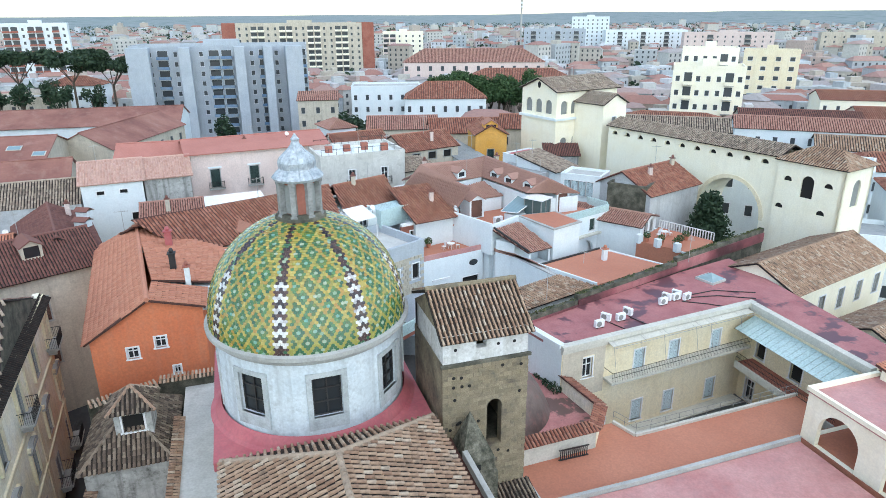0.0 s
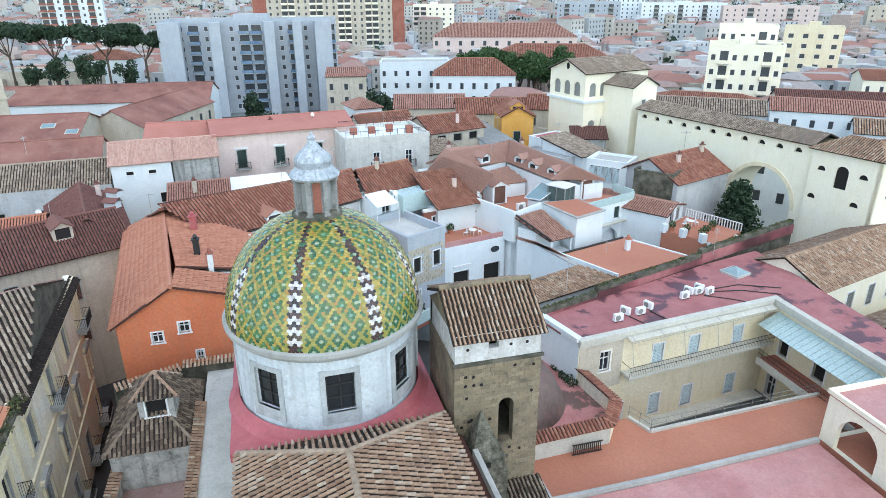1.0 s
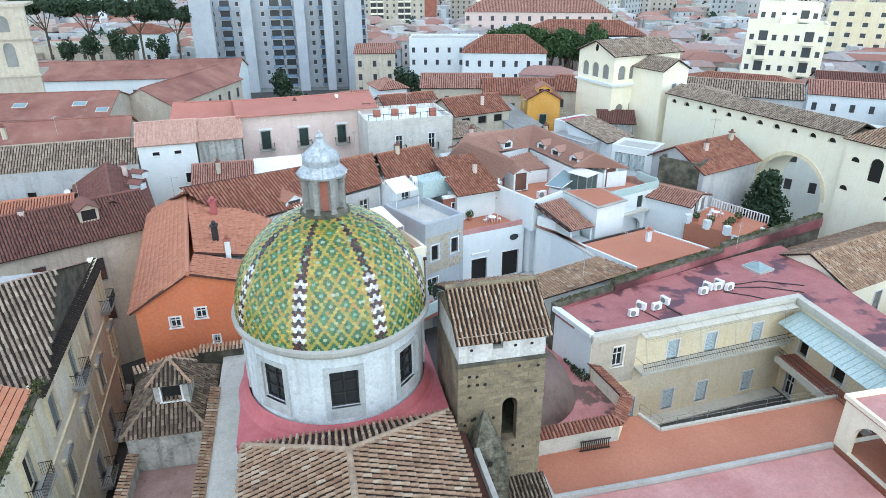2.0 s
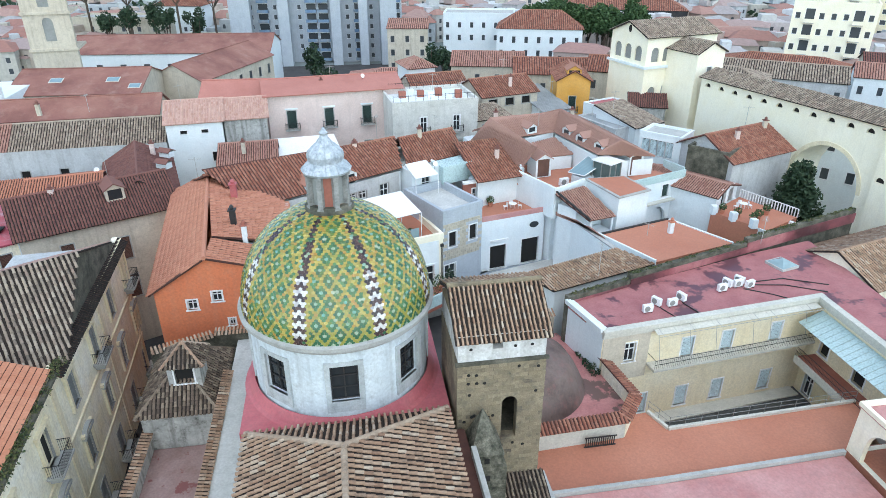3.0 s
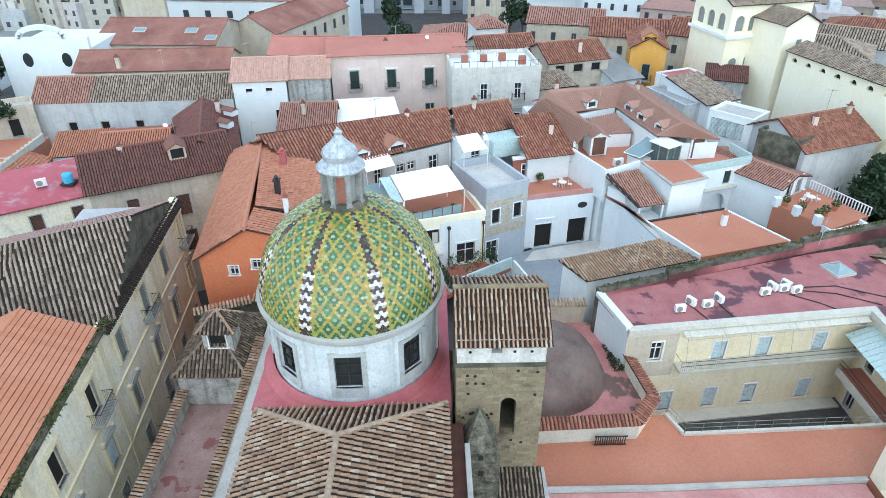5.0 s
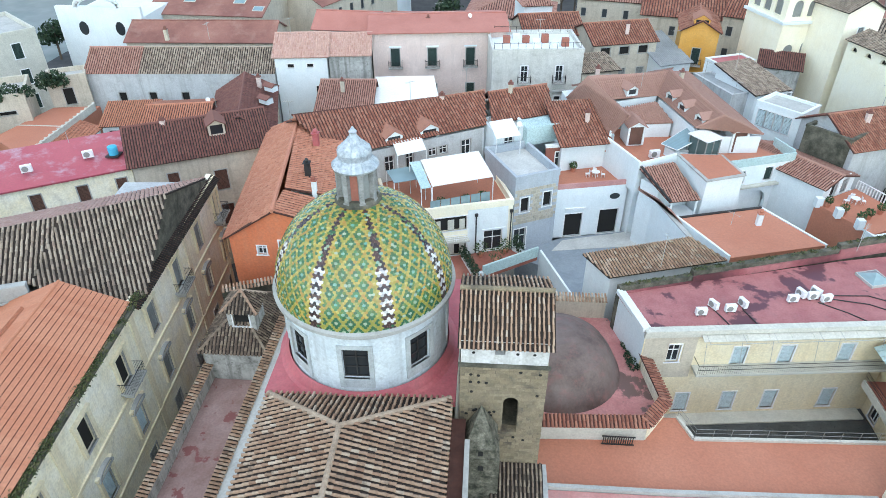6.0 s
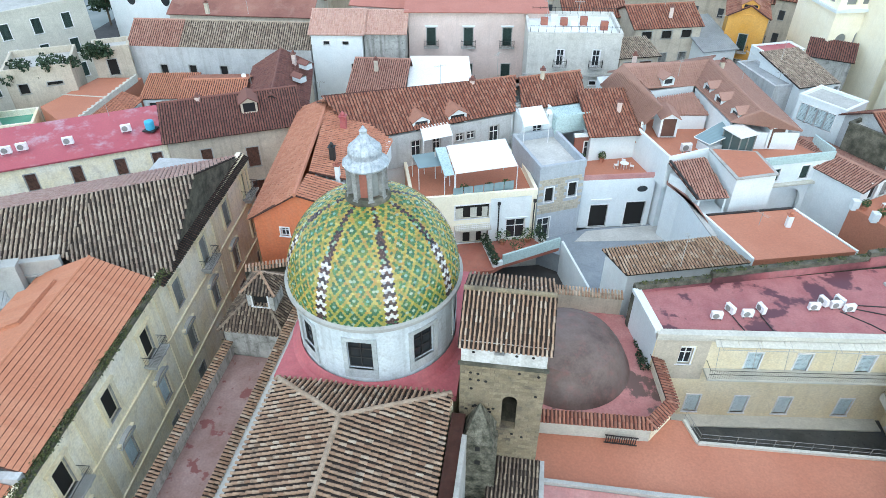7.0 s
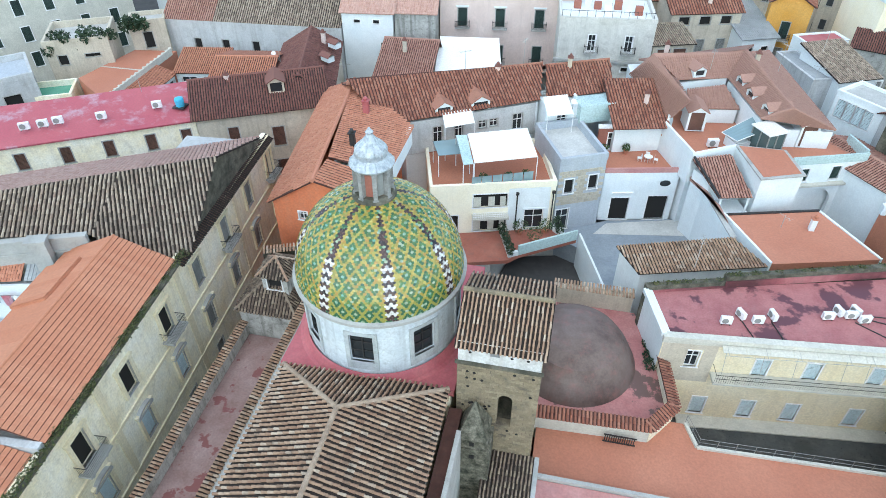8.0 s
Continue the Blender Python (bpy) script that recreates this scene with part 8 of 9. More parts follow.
# pink palazzo
pk = house("pink_palazzo", "pale pink palazzo with green shuttered balconies", (-6.4, 98.8), (13.6, 101.2), 11.0, 0, 21.2, PINK, "gx", SALMON, 1.1,
           wins={"F": [(u, 15.9, 1.3, 2.7, "sb") for u in (3.4, 9.0, 14.8)] + [(u, 10.4, 1.3, 2.7, "sb") for u in (3.4, 9.0, 14.8)]}, over=0.6)
house("pink_wing", "long wing with a salmon painted roof", (-17.2, 106.6), (-6.8, 106.0), 8.0, 0, 19.4, PINK, "gx", SALMON, 1.8)
ped3 = Geo()
ped3.box(-0.95, -0.15, 2.9, 0.95, -0.01, 3.1)
pp_me = mesh_of("cornice", ped3.v, ped3.f, WHITE)
for u in (3.4, 9.0, 14.8):
    put("cornice", pp_me, pk, "", pose(u, 0, 15.9))
# pale villa with a roof deck
vl = house("villa", "pale stone villa with arched windows and a white roof deck", (11.6, 93.0), (24.4, 94.2), 9.5, 0, 20.2, PALE_STONE, "flat", roof_mat=WHITE, parapet=0.5,
           wins={"F": [(4.6, 16.0, 1.0, 2.3, "b"), (9.6, 16.0, 1.0, 2.3, "b"), (4.6, 13.2, 0.9, 0.6, "o"), (9.6, 13.2, 0.9, 0.6, "o")]})
g = Geo()
g.box(-0.4, -0.5, 14.6, 13.2, -0.01, 14.9)
g.put("ledge", TRIM_GREY, vl)
rl_ = thing("roof_railing", "rusty iron railing round the roof deck", "railing")
for i in range(24):
    q = Geo()
    p_ = Vector((11.8 + (i % 12) * 1.1, 93.2 + (i % 12) * 0.1 + (8.4 if i > 11 else 0), 20.6))
    rod(q, p_, p_ + Vector((0, 0, 1.0)), 0.03, 4)
    q.put("post", DARK_METAL, rl_)
for y in (0, 8.4):
    q = Geo()
    rod(q, (11.8, 93.2 + y, 21.5), (24.0, 94.3 + y, 21.5), 0.03, 4)
    q.put("rail", DARK_METAL, rl_)
bx = random.Random(11)
for i in range(7):
    ob = thing("roof_box", "pale masonry box on the villa roof", "roof box", pose(13.6 + i * 1.4, 98.2 + bx.uniform(-1.2, 2), 20.1, 0, 0, 5), group="roof boxes")
    q = Geo()
    q.box(-0.5, -0.4, 0, 0.5, 0.4, bx.uniform(0.5, 1.3))
    q.put("body", WHITE if i % 2 else BRICK_RED, ob)
house("villa_veranda", "timber veranda with a sheet roof beside the villa", (24.6, 94.6), (30.0, 96.4), 5.0, 0, 17.2, BEIGE, "shed", GREY_TILE, 0.8, wins={"F": [(1.6, 14.6, 1.8, 1.8, "x"), (3.9, 14.6, 1.8, 1.8, "x")]})

# houses behind the villa
house("loggia_house", "old stone house with loggia and red tiled roof", (27.4, 104.6), (37.6, 107.6), 9.0, 0, 18.2, BEIGE, "gx", RED_TILE, 2.0, wins={"F": [(u, 16.3, 1.6, 1.2, "o") for u in (2, 5.2, 8.4)] + [(u, 11.6, 1.2, 2.4, "q") for u in (2, 5.2, 8.4)]}, pitch=0.4, length=0.55)
house("blue_door_house", "narrow white house with dark shuttered doors", (38.0, 104.0), (43.0, 106.0), 9.0, 0, 15.4, WHITE, "shed", GREY_ROOF, 2.2, wins={"F": [(1.4, 11.4, 1.1, 2.6, "o"), (3.8, 11.4, 1.1, 2.6, "o")]})
am = house("amber_house", "tall amber house with an iron balcony and roof loggia", (41.6, 109.4), (47.2, 108.2), 10.0, 0, 19.4, AMBER_WALL, "gy", RED_TILE, 1.6, wins={"F": [(2.8, 14.0, 1.2, 2.6, "sb"), (2.8, 10.0, 1.2, 2.6, "q")]}, pitch=0.4, length=0.55)
dormer(am, pose(2.8, -0.1, 19.4), 2.4, 1.8, 3, AMBER_WALL, RED_TILE)
house("red_gable_house", "house with two red tiled gables", (17.0, 109.0), (26.6, 111.0), 10.0, 0, 18.0, BEIGE, "gx", RED_TILE, 2.2, wins={"F": rows_of(9.8, [14.2], 3, 1.0, 1.8, "q")}, pitch=0.4, length=0.55)
house("green_window_house", "small pink house with green windows", (17.0, 120.0), (22.0, 121.0), 7.0, 0, 20.0, WHITE, "hip", PINK_TILE, 1.4, wins={"F": [(2.5, 17.0, 1.6, 1.8, "s")]}, pitch=0.4)

# ---- brown roofs and the far church to the left ----
house("brown_hall", "broad hall with a worn brown-red roof", (-51.0, 119.6), (-29.5, 118.4), 17.0, 0, 18.0, BEIGE, "gx", BROWN_SHEET, 2.6, wins={"F": rows_of(21, [14.6], 5, 1.1, 1.6, "far")})
house("brown_gable_hall", "gabled hall with a faded red-brown roof", (-31.5, 134.0), (-21.0, 129.5), 28.0, 0, 17.2, BEIGE, "gy", BROWN_SHEET, 2.8, wins={"R": rows_of(27, [13.6], 7, 1.2, 2.0, "far")})
house("brown_long_hall", "long hall with a dark red roof and white wall", (-60.0, 174.0), (-12.0, 170.0), 18.0, 0, 15.4, WHITE, "gx", BROWN_SHEET, 3.0, wins={"F": rows_of(48, [11.0], 9, 1.6, 1.8, "far")})
house("brown_row", "low range with a dark red roof behind the convent", (-46.6, 102.6), (-23.2, 103.8), 9.0, 0, 18.0, BEIGE, "gx", BROWN_SHEET, 2.0)
for x, y, z, w_ in ((-44.0, 123.6, 19.3, 2.2), (-34.5, 123.0, 19.3, 2.2), (-30.5, 120.6, 18.6, 2.0)):
    rw_ = thing("roof_light", "flat glazed roof light in the brown roof", "roof light", pose(x, y, z, 16, 0, -3), group="roof lights")
    g = Geo()
    g.box(-w_ / 2, -0.8, -0.3, w_ / 2, 0.8, 0.1)
    g.put("kerb", PALE_TRIM, rw_)
    g = Geo()
    g.box(-w_ / 2 + 0.15, -0.65, 0.1, w_ / 2 - 0.15, 0.65, 0.14)
    g.put("pane", SKY_GLASS, rw_)
cf = thing("baroque_church", "white baroque church front with two oval windows", "church")
g = Geo()
g.box(-62.0, 112.0, 0, -48.0, 126.0, 19.0)
g.put("wall", WHITE, cf)
g = Geo()
g.box(-62.4, 111.2, 0, -47.6, 111.99, 21.0)
for i in range(10):
    t0, t1 = math.pi * i / 10, math.pi * (i + 1) / 10
    g.slab([(-55 + 4.2 * math.cos(t), y, 21 + 2.0 * math.sin(t)) for t, y in ((t0, 111.2), (t0, 111.9), (t1, 111.9), (t1, 111.2))], 0.8)
g.put("facade", WHITE, cf)
for x in (-58.2, -51.8):
    q = Geo()
    q.lathe([(1.0, 0), (1.0, 0.06)], 24)
    q.put("oval_window", GLASS, cf, "", pose(x, 111.18, 17.4, 90) @ Matrix.Diagonal((0.8, 1.15, 1, 1)))
bt = thing("stone_campanile", "grey-cream stone bell tower with a louvred opening", "bell tower")
arched_wall(bt, pose(-56.0, 146.0, 0, 0, 0, 8), 8.4, 34.0, [(4.2, 1.0, 22.5, 26.0), (4.2, 1.0, 29.0, 31.0)], BEIGE, 0.6, GREY_SHUTTER)
g = Geo()
g.box(0, 0.61, 0, 7.0, 8.4, 34.0, m=pose(-56.0, 146.0, 0, 0, 0, 8))
for z in (20.6, 27.6, 33.6):
    g.box(-0.3, -0.3, z, 8.7, 8.7, z + 0.5, m=pose(-56.0, 146.0, 0, 0, 0, 8))
g.put("shaft", BEIGE, bt)


# ---- apartment blocks ----
def block(name, label, a, b, d, h, wall, floors, bays, z_first=1.5, ww=1.2, hh=1.5, balconies=(), side_wall=None, group="apartment blocks", roof_mat=None):
    """Apartment block with a grid of windows; bays in `balconies` carry balconies on each floor."""
    w = math.hypot(b[0] - a[0], b[1] - a[1])
    st = (h - 1.0) / floors
    F = [(w * (i + 0.5) / bays, z_first - 0.5 + j * st, w / bays * 0.82, st * 0.76, "far") if i in balconies else (w * (i + 0.5) / bays, z_first + j * st, ww, hh, "far") for j in range(floors) for i in range(bays)]
    nb_ = max(2, int(d / 5))
    S = [(0.8 + (d - 2.4) * (i + 0.5) / nb_, z_first + j * st, ww, hh, "far") for j in range(floors) for i in range(nb_)]
    ob = house(name, label, a, b, d, 0, h, wall, "flat", roof_mat=roof_mat or GREY_ROOF, parapet=0.9, wins={"F": F, "L": S, "R": S}, category="apartment block", group=group)
    g = Geo()
    bw2 = w / bays * 0.9
    g.box(-bw2 / 2, -1.3, -0.15, bw2 / 2, 0, 0)
    g.box(-bw2 / 2, -1.3, 0.001, bw2 / 2, -1.22, 0.95, mi=1)
    g.box(-bw2 / 2, -1.219, 0.001, -bw2 / 2 + 0.06, 0, 0.95, mi=1)
    g.box(bw2 / 2 - 0.06, -1.219, 0.001, bw2 / 2, 0, 0.95, mi=1)
    me = mesh_of("balcony", g.v, g.f, [CONCRETE, side_wall or GREY_SHUTTER], g.i)
    for j in range(floors):
        for i in balconies:
            put("balcony", me, ob, m=pose(w * (i + 0.5) / bays, 0, z_first - 0.9 + j * st))
    g = Geo()
    g.box(w * 0.4, d * 0.3, h - 0.09, w * 0.6, d * 0.7, h + 2.4)
    g.put("stair_head", wall, ob)
    return ob


BLUE_RAIL = mat("faded_blue_railing", [(0.1, 0.2, 0.38), (0.2, 0.3, 0.42), (0.3, 0.33, 0.36)], 0.6, big=0.2, dirt_amount=0.2)
block("apartment_block", "tall blue-grey apartment block with blue balcony strips", (-29.0, 240.0), (27.0, 233.5), 16.0, 29.5, BLUE_GREY, 9, 14, balconies=(2, 6, 7, 10, 13), side_wall=BLUE_RAIL)
for i, c in enumerate((-29.2, -13.6, 3.4, 12.6, 19.6)):
    q = Geo()
    q.box(c, 231.4 - i * 0.9, 0, c + (6.6, 3.4, 3.2, 2.8, 5.4)[i], 233.5 + (4 - i) * 1.0, 29.9)
    tagged(q.put("stair_tower", BLUE_GREY), "plain blue-grey stair tower of the apartment block", "apartment block", "stair towers")
block("brick_apartment_block", "wide cream and brick apartment block with balconies", (8.0, 401.0), (78.0, 393.0), 16.0, 34.0, BEIGE, 10, 18, balconies=(2, 3, 6, 7, 10, 11, 14, 15), side_wall=CREAM)
for x0, x1, y in ((0.5, 7.9, 401.6), (78.1, 85.0, 392.6)):
    q = Geo()
    q.box(x0, y, 0, x1, y + 16, 35.0)
    tagged(q.put("brick_end", BRICK_RED), "red brick end bay of an apartment block", "apartment block", "apartment blocks")
block("yellow_apartment_block", "pale yellow apartment tower with red balconies", (105.5, 459.0), (132.0, 451.0), 16.0, 27.0, CREAM, 8, 6, balconies=(0, 1), side_wall=PINK)
block("cream_apartment_block", "stepped cream apartment block with bay windows", (122.5, 163.0), (138.0, 151.5), 12.0, 24.6, CREAM, 6, 7, balconies=(1, 5), side_wall=CREAM)
block("cream_tower_block", "taller cream part of a stepped apartment block", (131.0, 171.0), (143.5, 161.5), 10.0, 29.0, CREAM, 8, 6, balconies=(4,), side_wall=CREAM)
block("lemon_apartment_block", "lemon yellow apartment block with square windows", (187.0, 208.0), (201.0, 195.0), 14.0, 25.4, YELLOW, 7, 4, ww=1.8)
block("white_terraced_block", "white and red terraced apartment block", (-108.0, 408.0), (-78.0, 412.0), 16.0, 35.0, WHITE, 10, 8, balconies=(0, 1, 3, 4, 6), side_wall=BRICK_RED)
block("white_tower_block", "white apartment tower in the distance", (307.0, 563.0), (336.0, 546.0), 18.0, 35.0, WHITE, 10, 8)
block("pale_slab_block", "pale slab apartment block in the distance", (322.0, 528.0), (386.0, 500.0), 16.0, 24.0, WHITE, 7, 14, balconies=(2, 6, 10))
block("grey_slab_block", "pale grey slab block beyond the park", (240.0, 520.0), (286.0, 500.0), 16.0, 26.0, BLUE_GREY, 7, 10, balconies=(1, 5, 8))
block("pink_slab_block", "pinkish apartment block in the distance", (360.0, 470.0), (420.0, 436.0), 16.0, 23.0, PINK, 6, 12, balconies=(3, 8))
block("beige_slab_block", "beige apartment block in the distance", (450.0, 420.0), (500.0, 380.0), 16.0, 23.0, BEIGE, 6, 10, balconies=(3, 8))

# mid-distance houses
house("white_stepped_house", "white stepped house with flat roof terraces", (42.0, 236.0), (66.0, 230.0), 14.0, 0, 15.0, WHITE, "flat", wins={"F": rows_of(24, [10.6, 6.4], 6, 1.2, 1.8, "far")})
house("white_front_house", "long pale house with arched windows", (56.0, 214.0), (82.0, 206.0), 14.0, 0, 13.0, WHITE, "hip", RED_TILE, 5.0, wins={"F": rows_of(27, [8.6, 4.4], 7, 1.2, 2.0, "far")}, pitch=0.6, length=0.8)
house("beige_corner_house", "beige corner house with balconies", (20.0, 206.0), (32.0, 204.0), 10.0, 0, 15.0, BEIGE, "shed", PINK_TILE, 1.6, wins={"F": rows_of(12, [11, 7, 3], 3, 1.2, 1.8, "far")}, pitch=0.6, length=0.8)
house("market_hall", "broad hall with a terracotta hipped roof", (96.0, 270.0), (142.0, 252.0), 20.0, 0, 12.0, DARK_METAL, "hip", RED_TILE, 5.0, pitch=0.7, length=0.9)
house("school_hall", "long pink building with a red roof", (84.0, 322.0), (150.0, 300.0), 20.0, 0, 17.0, PINK, "hip", PINK_TILE, 6.0, wins={"F": rows_of(68, [9.0, 13.0], 12, 1.6, 2.2, "far")}, pitch=0.7, length=0.9)
house("ochre_house", "ochre apartment house by the pines", (-84.0, 250.0), (-54.0, 244.0), 12.0, 0, 14.5, BEIGE, "flat", wins={"F": rows_of(30, [10.4, 6.6], 6, 1.3, 1.6, "far")})
house("low_ochre_house", "low ochre house beside the tall block", (-48.0, 228.0), (-30.0, 226.0), 12.0, 0, 10.0, BEIGE, "flat", wins={"F": rows_of(18, [6.4, 3], 4, 1.3, 1.6, "far")})
house("pine_villa", "white villa among the pines", (-62.0, 270.0), (-44.0, 266.0), 12.0, 0, 16.0, WHITE, "hip", RED_TILE, 3.0, wins={"F": rows_of(18, [11.0, 7.0], 4, 1.3, 1.6, "far")}, pitch=0.6, length=0.8)
for i, (a, b, d, h, tl, wl) in enumerate((
        ((96, 150), (118, 132), 12, 13.0, RED_TILE, BEIGE), ((112, 124), (150, 96), 10, 14.5, PINK_TILE, WHITE), ((126, 138), (150, 122), 12, 13.5, BROWN_TILE, BEIGE),
        ((150, 104), (176, 84), 14, 14.0, GREY_TILE, CREAM), ((84, 130), (104, 116), 12, 15.0, GREY_TILE, GREY_WALL), ((160, 132), (190, 112), 14, 13.0, RED_TILE, BEIGE),
        ((66, 124), (84, 112), 12, 16.0, GREY_TILE, BEIGE), ((54, 128), (66, 122), 10, 17.0, RED_TILE, BEIGE), ((40, 132), (56, 128), 12, 16.0, RED_TILE, BEIGE),
        ((100, 84), (122, 70), 12, 14.0, RED_TILE, WHITE), ((176, 160), (210, 138), 14, 14.0, RED_TILE, CREAM), ((30, 150), (46, 146), 12, 14.5, PINK_TILE, BEIGE),
        ((6, 140), (24, 138), 14, 13.0, PINK_TILE, BEIGE), ((-8, 124), (12, 122), 12, 14.0, RED_TILE, BEIGE), ((120, 108), (146, 86), 10, 12.0, OLD_TILE, WHITE))):
    w_ = math.hypot(b[0] - a[0], b[1] - a[1])
    house("town_house", "town house with a tiled roof among the rooftops", a, b, d, 0, h, wl, "gx" if i % 3 else "hip", tl, 2.2, pitch=0.5, length=0.7, group="town houses", wins={"F": rows_of(w_, [h - 3.6, h - 7.6], max(3, int(w_ / 3.6)), 1.1, 1.7, "far")})

# ---- far town: uncountable small houses to the horizon ----
ft = np.random.RandomState(4)
G1 = Geo()
MATS = [FAR_WHITE, FAR_ROOF, FAR_GLASS]
taken = [(0, 240, 60, 30), (40, 395, 60, 25), (90, 212, 32, 20)]
for i in range(3600):
    dist = 150 + 1750 * ft.rand() ** 1.5
    az = radians(ft.uniform(30, 124))
    x, y = dist * math.cos(az), dist * math.sin(az)
    if dist < 235 and (x < 70 or y < 60 or dist < 200):
        continue
    if any(abs(x - a) < c and abs(y - b) < d for a, b, c, d in taken):
        continue
    w, d = ft.uniform(7, 20), ft.uniform(7, 13)
    h = ft.choice([6, 8, 10, 11, 13, 16, 20], p=[0.16, 0.22, 0.22, 0.17, 0.12, 0.07, 0.04])
    if dist < 420:
        h = min(h, 10.5)
    if dist > 800 and ft.rand() < 0.5:
        h *= 0.7
    m = pose(x, y, 0, 0, 0, ft.choice([-30, -18, 5, 25]) + ft.uniform(-8, 8))
    G1.box(-w / 2, -d / 2, 0, w / 2, d / 2, h, 0, m)
    if ft.rand() < 0.62:
        r = ft.uniform(1.2, 2.6)
        k = len(G1.v)
        G1.v += [tuple(m @ Vector(q)) for q in ((-w / 2 - 0.4, -d / 2 - 0.4, h + 0.02), (w / 2 + 0.4, -d / 2 - 0.4, h + 0.02), (w / 2 + 0.4, d / 2 + 0.4, h + 0.02), (-w / 2 - 0.4, d / 2 + 0.4, h + 0.02), (-w / 2 + d * 0.3, 0, h + r), (w / 2 - d * 0.3, 0, h + r))]
        G1.f += [(k, k + 1, k + 5, k + 4), (k + 1, k + 2, k + 5), (k + 2, k + 3, k + 4, k + 5), (k + 3, k, k + 4)]
        G1.i += [1] * 4
    else:
        G1.box(-w * 0.2, -d * 0.25, h + 0.01, w * 0.1, d * 0.2, h + 2.2, 0, m)
    if dist < 900:
        n_ = max(2, int(w / 3.4))
        for z in np.arange(1.2, h - 1.8, 3.1):
            for c in range(n_):
                u = -w / 2 + w * (c + 0.5) / n_
                G1.box(u - 0.55, -d / 2 - 0.03, z, u + 0.55, -d / 2 + 0.01, z + 1.5, 2, m)
tagged(G1.put("far_town", MATS), "pale and red-roofed town spreading to the horizon", "far houses", kind="stuff")

# ---- trees ----
def tree(name, label, x, y, z, h, crown, seed, material=LEAF, leaf=0.45, trunk=0.3, bare=0.35):
    """Tapered trunk with limbs and a crown of leaf clumps: crown of (dx, dy, dz, rx, ry, rz, leaves)."""
    ob = thing(name, label, "tree", pose(x, y, z))
    g = Geo()
    rod(g, (0, 0, 0), (0.1, 0.1, h * bare), trunk, 8)
    for a, b, c, *_ in crown[:7]:
        rod(g, (0.1, 0.1, h * bare - 0.1), (a * 0.8, b * 0.8, c), trunk * 0.4, 6)
    g.put("trunk", BARK, ob)
    leaves("crown", crown, leaf, material, ob, seed=seed)
    return ob


tr_ = random.Random(21)
for i, (x, y, h) in enumerate(((-60, 232, 30.5), (-46, 236, 30), (-74, 238, 31), (-35, 238, 27.5))):
    cr_ = [(tr_.uniform(-8.5, 8.5), tr_.uniform(-6, 6), h - 2.0 + tr_.uniform(-2.2, 0.8), 3.4, 3.4, 1.3, 300) for _ in range(24)]
    tree("umbrella_pine", "umbrella pine with a flat dark green crown", x, y, 0, h, cr_, 50 + i, DARK_LEAF, 0.5, 0.36, 0.66)
for i in range(16):
    x, y = 72 + (i % 8) * 4.4 + tr_.uniform(-1.5, 1.5), 222 - (i % 8) * 1.6 + (i // 8) * 8
    h = tr_.uniform(18, 21)
    cr_ = [(tr_.uniform(-2.4, 2.4), tr_.uniform(-2.4, 2.4), h - 5 + tr_.uniform(-3, 3), 2.4, 2.4, 2.4, 150) for _ in range(13)]
    tree("park_tree", "bright green park tree behind the roofs", x, y, 0, h, cr_, 70 + i, LEAF, 0.6, 0.3)
for i, (x, y, h) in enumerate(((2, 150, 15), (-2, 182, 15), (30, 182, 15), (34, 186, 14), (36, 180, 13), (-46, 218, 21), (-38, 222, 20), (-56, 216, 22), (-64, 222, 21), (-51, 226, 22), (-74, 142, 12), (-80, 150, 11), (-70, 156, 12), (-88, 146, 11))):
    cr_ = [(tr_.uniform(-2, 2), tr_.uniform(-2, 2), h - 4 + tr_.uniform(-2.5, 2.5), 1.7, 1.7, 1.6, 90) for _ in range(10)]
    tree("garden_tree", "dark green garden tree between the houses", x, y, 0, h, cr_, 90 + i, DARK_LEAF, 0.5, 0.25)
cr_ = []
for i in range(64):
    t = i / 64
    a = tr_.uniform(0, 6.28)
    r = 4.3 * (1 - t) ** 0.8 * tr_.uniform(0.35, 1.0)
    cr_.append((r * math.cos(a), r * math.sin(a), 2.0 + 11.0 * t, 1.4, 1.4, 1.1, 150))
tree("cypress", "dark conical conifer beside the street arch", 61.6, 70.6, 3.0, 13.5, cr_, 130, DARK_LEAF, 0.3, 0.3, 0.2)
far_tr = np.random.RandomState(8)
sp = []
for i in range(900):
    dist = 330 + 1900 * far_tr.rand()
    az = radians(far_tr.uniform(30, 124))
    sp.append((dist * math.cos(az), dist * math.sin(az), 6, 7 + dist * 0.006, 7 + dist * 0.006, 5, 26))
fw_ = thing("far_trees", "dark trees scattered through the distant town", "trees", kind="stuff")
leaves("foliage", sp, 2.2, DARK_LEAF, fw_, seed=12)
ml = thing("radio_mast", "slim radio mast on a distant tower", "mast", pose(255, 560, 0))
g = Geo()
rod(g, (0, 0, 0), (0, 0, 52), 0.9, 6)
g.put("pole", TRIM_GREY, ml)
g = Geo()
for z in (44, 47, 50):
    g.lathe([(2.2, z), (2.2, z + 1.2)], 8)
g.put("antennas", WHITE_PAINT, ml)


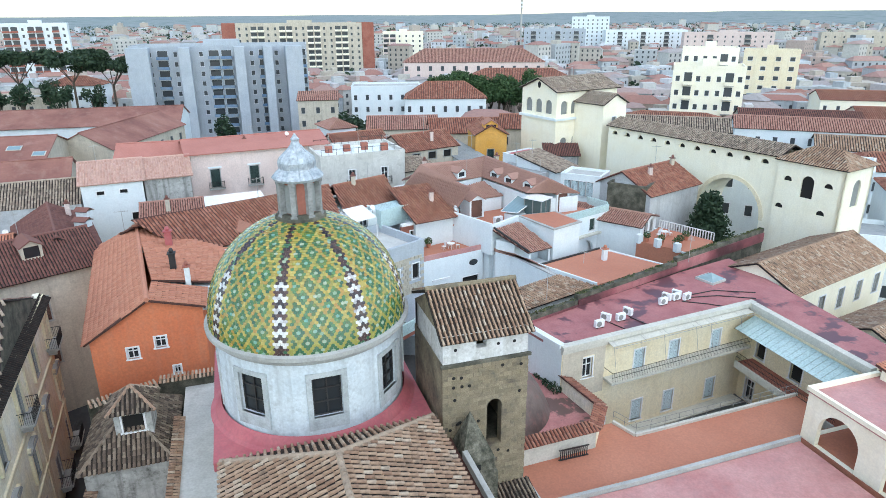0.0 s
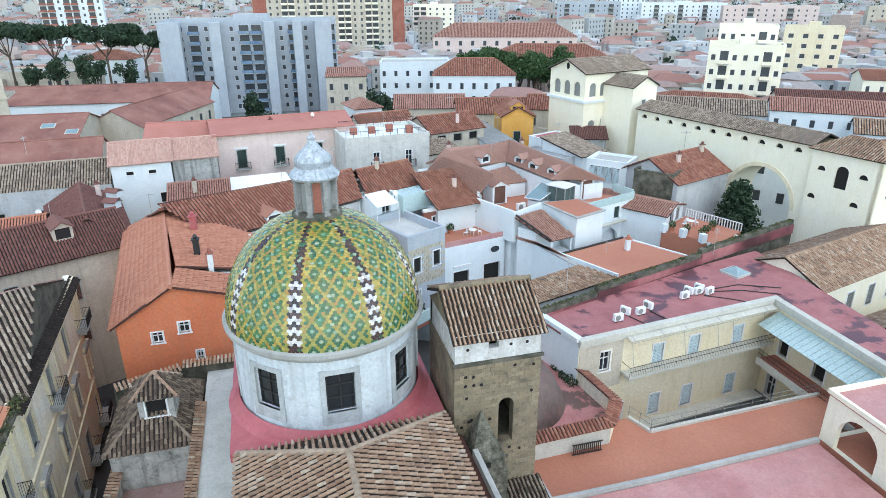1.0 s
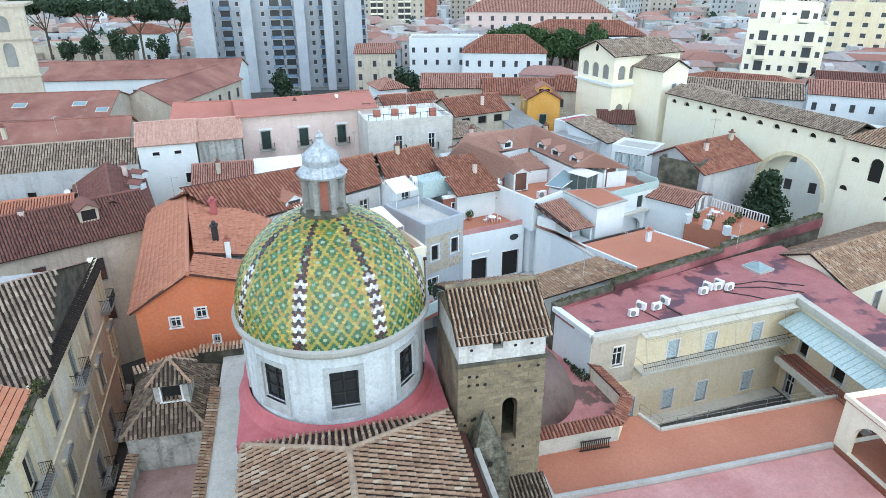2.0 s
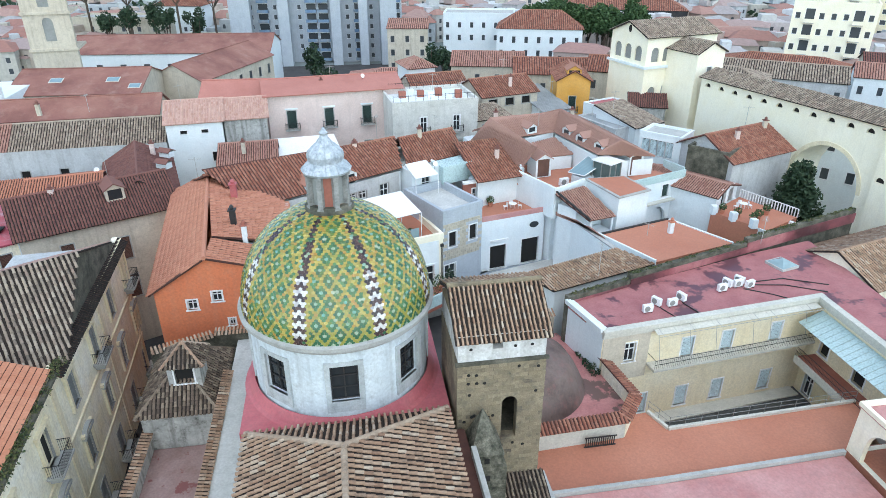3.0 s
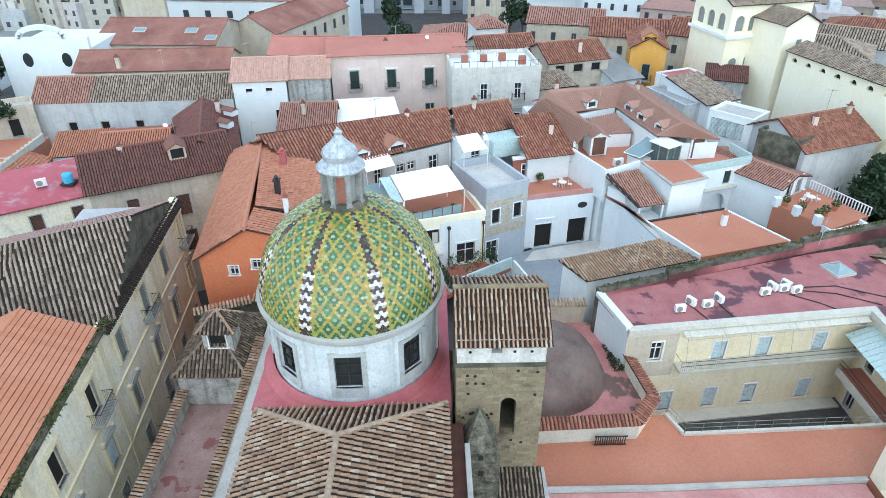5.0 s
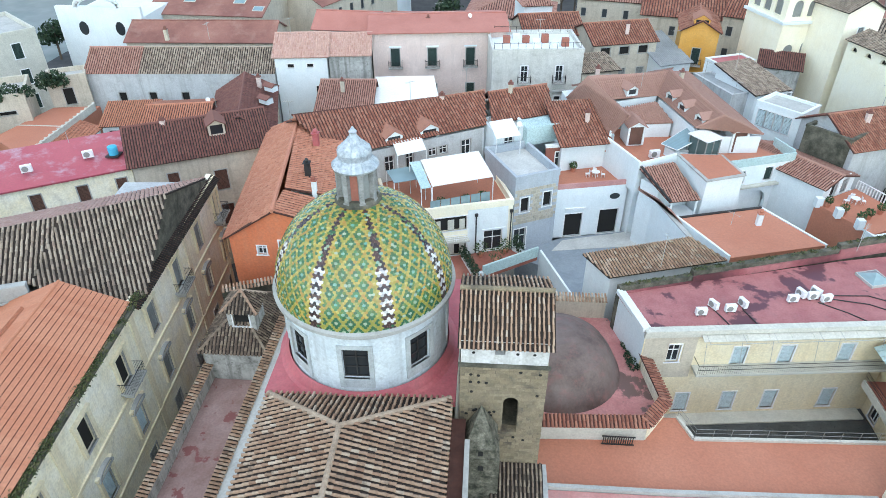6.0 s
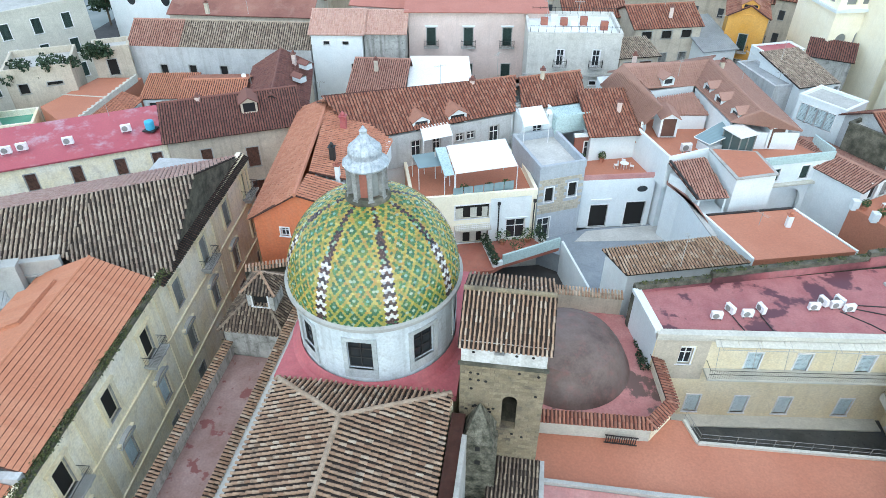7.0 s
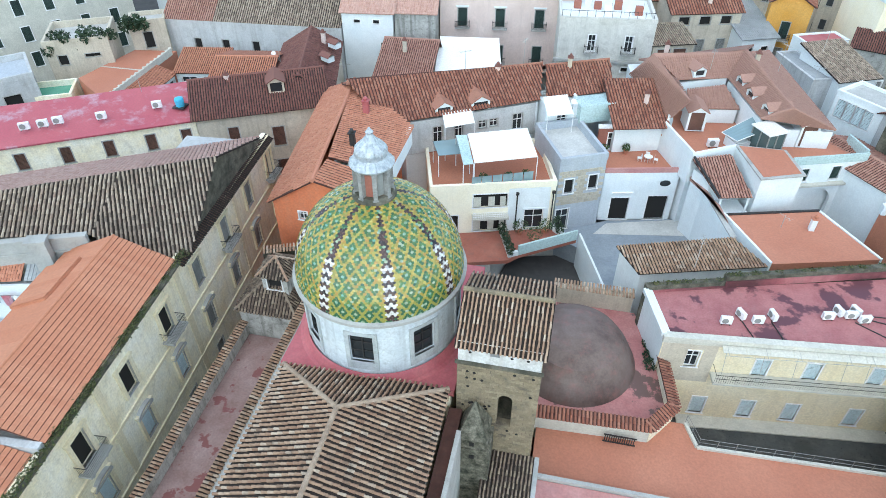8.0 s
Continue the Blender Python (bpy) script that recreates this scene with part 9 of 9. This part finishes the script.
# ---- parked cars under the arch and far left ----
def car(x, y, z, r, m_):
    ob = thing("car", "parked car standing at the kerb", "car", pose(x, y, z, 0, 0, r), "parked cars")
    g = Geo()
    g.box(-2.1, -0.85, 0.3, 2.1, 0.85, 0.85)
    k = len(g.v)
    g.v += [(-1.5, -0.8, 0.85), (1.3, -0.8, 0.85), (1.3, 0.8, 0.85), (-1.5, 0.8, 0.85), (-0.9, -0.68, 1.42), (0.6, -0.68, 1.42), (0.6, 0.68, 1.42), (-0.9, 0.68, 1.42)]
    g.f += [(k + 4, k + 5, k + 6, k + 7)]
    g.i += [0]
    g.f += [(k, k + 1, k + 5, k + 4), (k + 1, k + 2, k + 6, k + 5), (k + 2, k + 3, k + 7, k + 6), (k + 3, k, k + 4, k + 7)]
    g.i += [1] * 4
    g.put("body", [m_, GLASS], ob)
    for a in (-1.35, 1.35):
        for b in (-0.8, 0.8):
            q = Geo()
            q.lathe([(0.32, -0.1), (0.32, 0.1)], 14)
            q.put("wheel", DARK_METAL, ob, "", pose(a, b, 0.32, 90))
    return ob


CAR_WHITE = mat("car_white", [(0.7, 0.7, 0.7), (0.75, 0.75, 0.75)], 0.3, dirt_amount=0.05, coat=0.6, bump=0)
CAR_DARK = mat("car_dark", [(0.05, 0.06, 0.08), (0.06, 0.07, 0.09)], 0.3, dirt_amount=0.05, coat=0.6, bump=0)
CAR_GREY = mat("car_grey", [(0.3, 0.31, 0.33), (0.34, 0.35, 0.36)], 0.3, dirt_amount=0.05, coat=0.6, bump=0)
for i in range(6):
    car(78 + i * 2.6, 83.5 - i * 2.0, 0.06, 50, (CAR_DARK, CAR_WHITE, CAR_GREY)[i % 3])
for i in range(26):
    car(-96 + (i % 9) * 4.2, 172 + (i // 9) * 9.0, 0.06, 70, (CAR_GREY, CAR_WHITE, CAR_DARK)[(i * 7) % 3])
car(-15.0, 57.5, 0.06, 95, CAR_DARK)


# ---- roof clutter ----
def antenna(x, y, z, h, seed):
    ob = thing("tv_antenna", "thin metal television antenna on a roof", "antenna", pose(x, y, z, 0, 0, seed * 37 % 180), "television antennas")
    g = Geo()
    rod(g, (0, 0, -0.3), (0, 0, h), 0.03, 5)
    g.put("mast", TRIM_GREY, ob)
    g = Geo()
    rod(g, (-0.7, 0, h - 0.2), (0.7, 0, h - 0.2), 0.02, 4)
    for i in range(6):
        rod(g, (-0.65 + i * 0.25, -0.35 + i * 0.03, h - 0.2), (-0.65 + i * 0.25, 0.35 - i * 0.03, h - 0.2), 0.012, 4)
    g.put("aerial", TRIM_GREY, ob)
    return ob


def dish(x, y, z, r):
    ob = thing("satellite_dish", "white satellite dish on a short pole", "satellite dish", pose(x, y, z, 0, 0, r), "satellite dishes")
    g = Geo()
    rod(g, (0, 0, -0.2), (0, 0, 0.8), 0.03, 5)
    g.put("pole", DARK_METAL, ob)
    g = Geo()
    g.lathe([(0.02, 0.0), (0.18, 0.03), (0.32, 0.09), (0.32, 0.11), (0.18, 0.05), (0.02, 0.02)], 16, close=False)
    g.put("reflector", WHITE_PAINT, ob, "", pose(0, -0.05, 0.8, 60))
    return ob


for i, (x, y, z) in enumerate(((-12.0, 72.5, 18.6), (2.0, 74.6, 20.0), (8.4, 78.0, 20.0), (16.0, 81.0, 19.9), (14.0, 100.5, 20.2), (18.4, 99.4, 20.2), (22.6, 98.0, 20.2), (30.4, 83.2, 19.0), (38.2, 84.0, 19.5), (43.6, 87.0, 17.0), (46.0, 95.0, 18.0), (-18.0, 97.0, 20.4), (-30.0, 96.0, 20.8), (-24.0, 80.0, 16.9), (32.0, 110.0, 20.0), (40.5, 108.5, 17.4), (46.4, 55.4, 14.2), (27.6, 52.4, 13.7), (36.6, 61.0, 12.3), (58.0, 79.0, 19.2), (3.0, 108.0, 20.2), (-37.0, 68.0, 16.8))):
    antenna(x, y, z, 2.2 + (i % 3) * 0.5, i)
for x, y, z, r in ((14.8, 73.2, 17.5, 20), (8.0, 104.0, 21.6, 20), (-25.8, 82.0, 16.0, 15)):
    dish(x, y, z, r)
for i, (x, y, z) in enumerate(((-9.0, 88.0, 16.6), (-20.0, 86.0, 17.6), (1.6, 104.0, 21.0), (32.6, 107.0, 19.8), (36.0, 86.0, 19.5), (25.4, 87.0, 19.4), (13.8, 79.4, 19.8), (-26.6, 70.5, 17.8), (-36.5, 96.2, 20.8), (55.0, 75.8, 18.6), (60.6, 78.6, 18.9), (23.0, 76.0, 17.8))):
    chimney(x, y, z, 1.0, 0.5, PINK if i % 2 else BEIGE, BROWN_TILE)
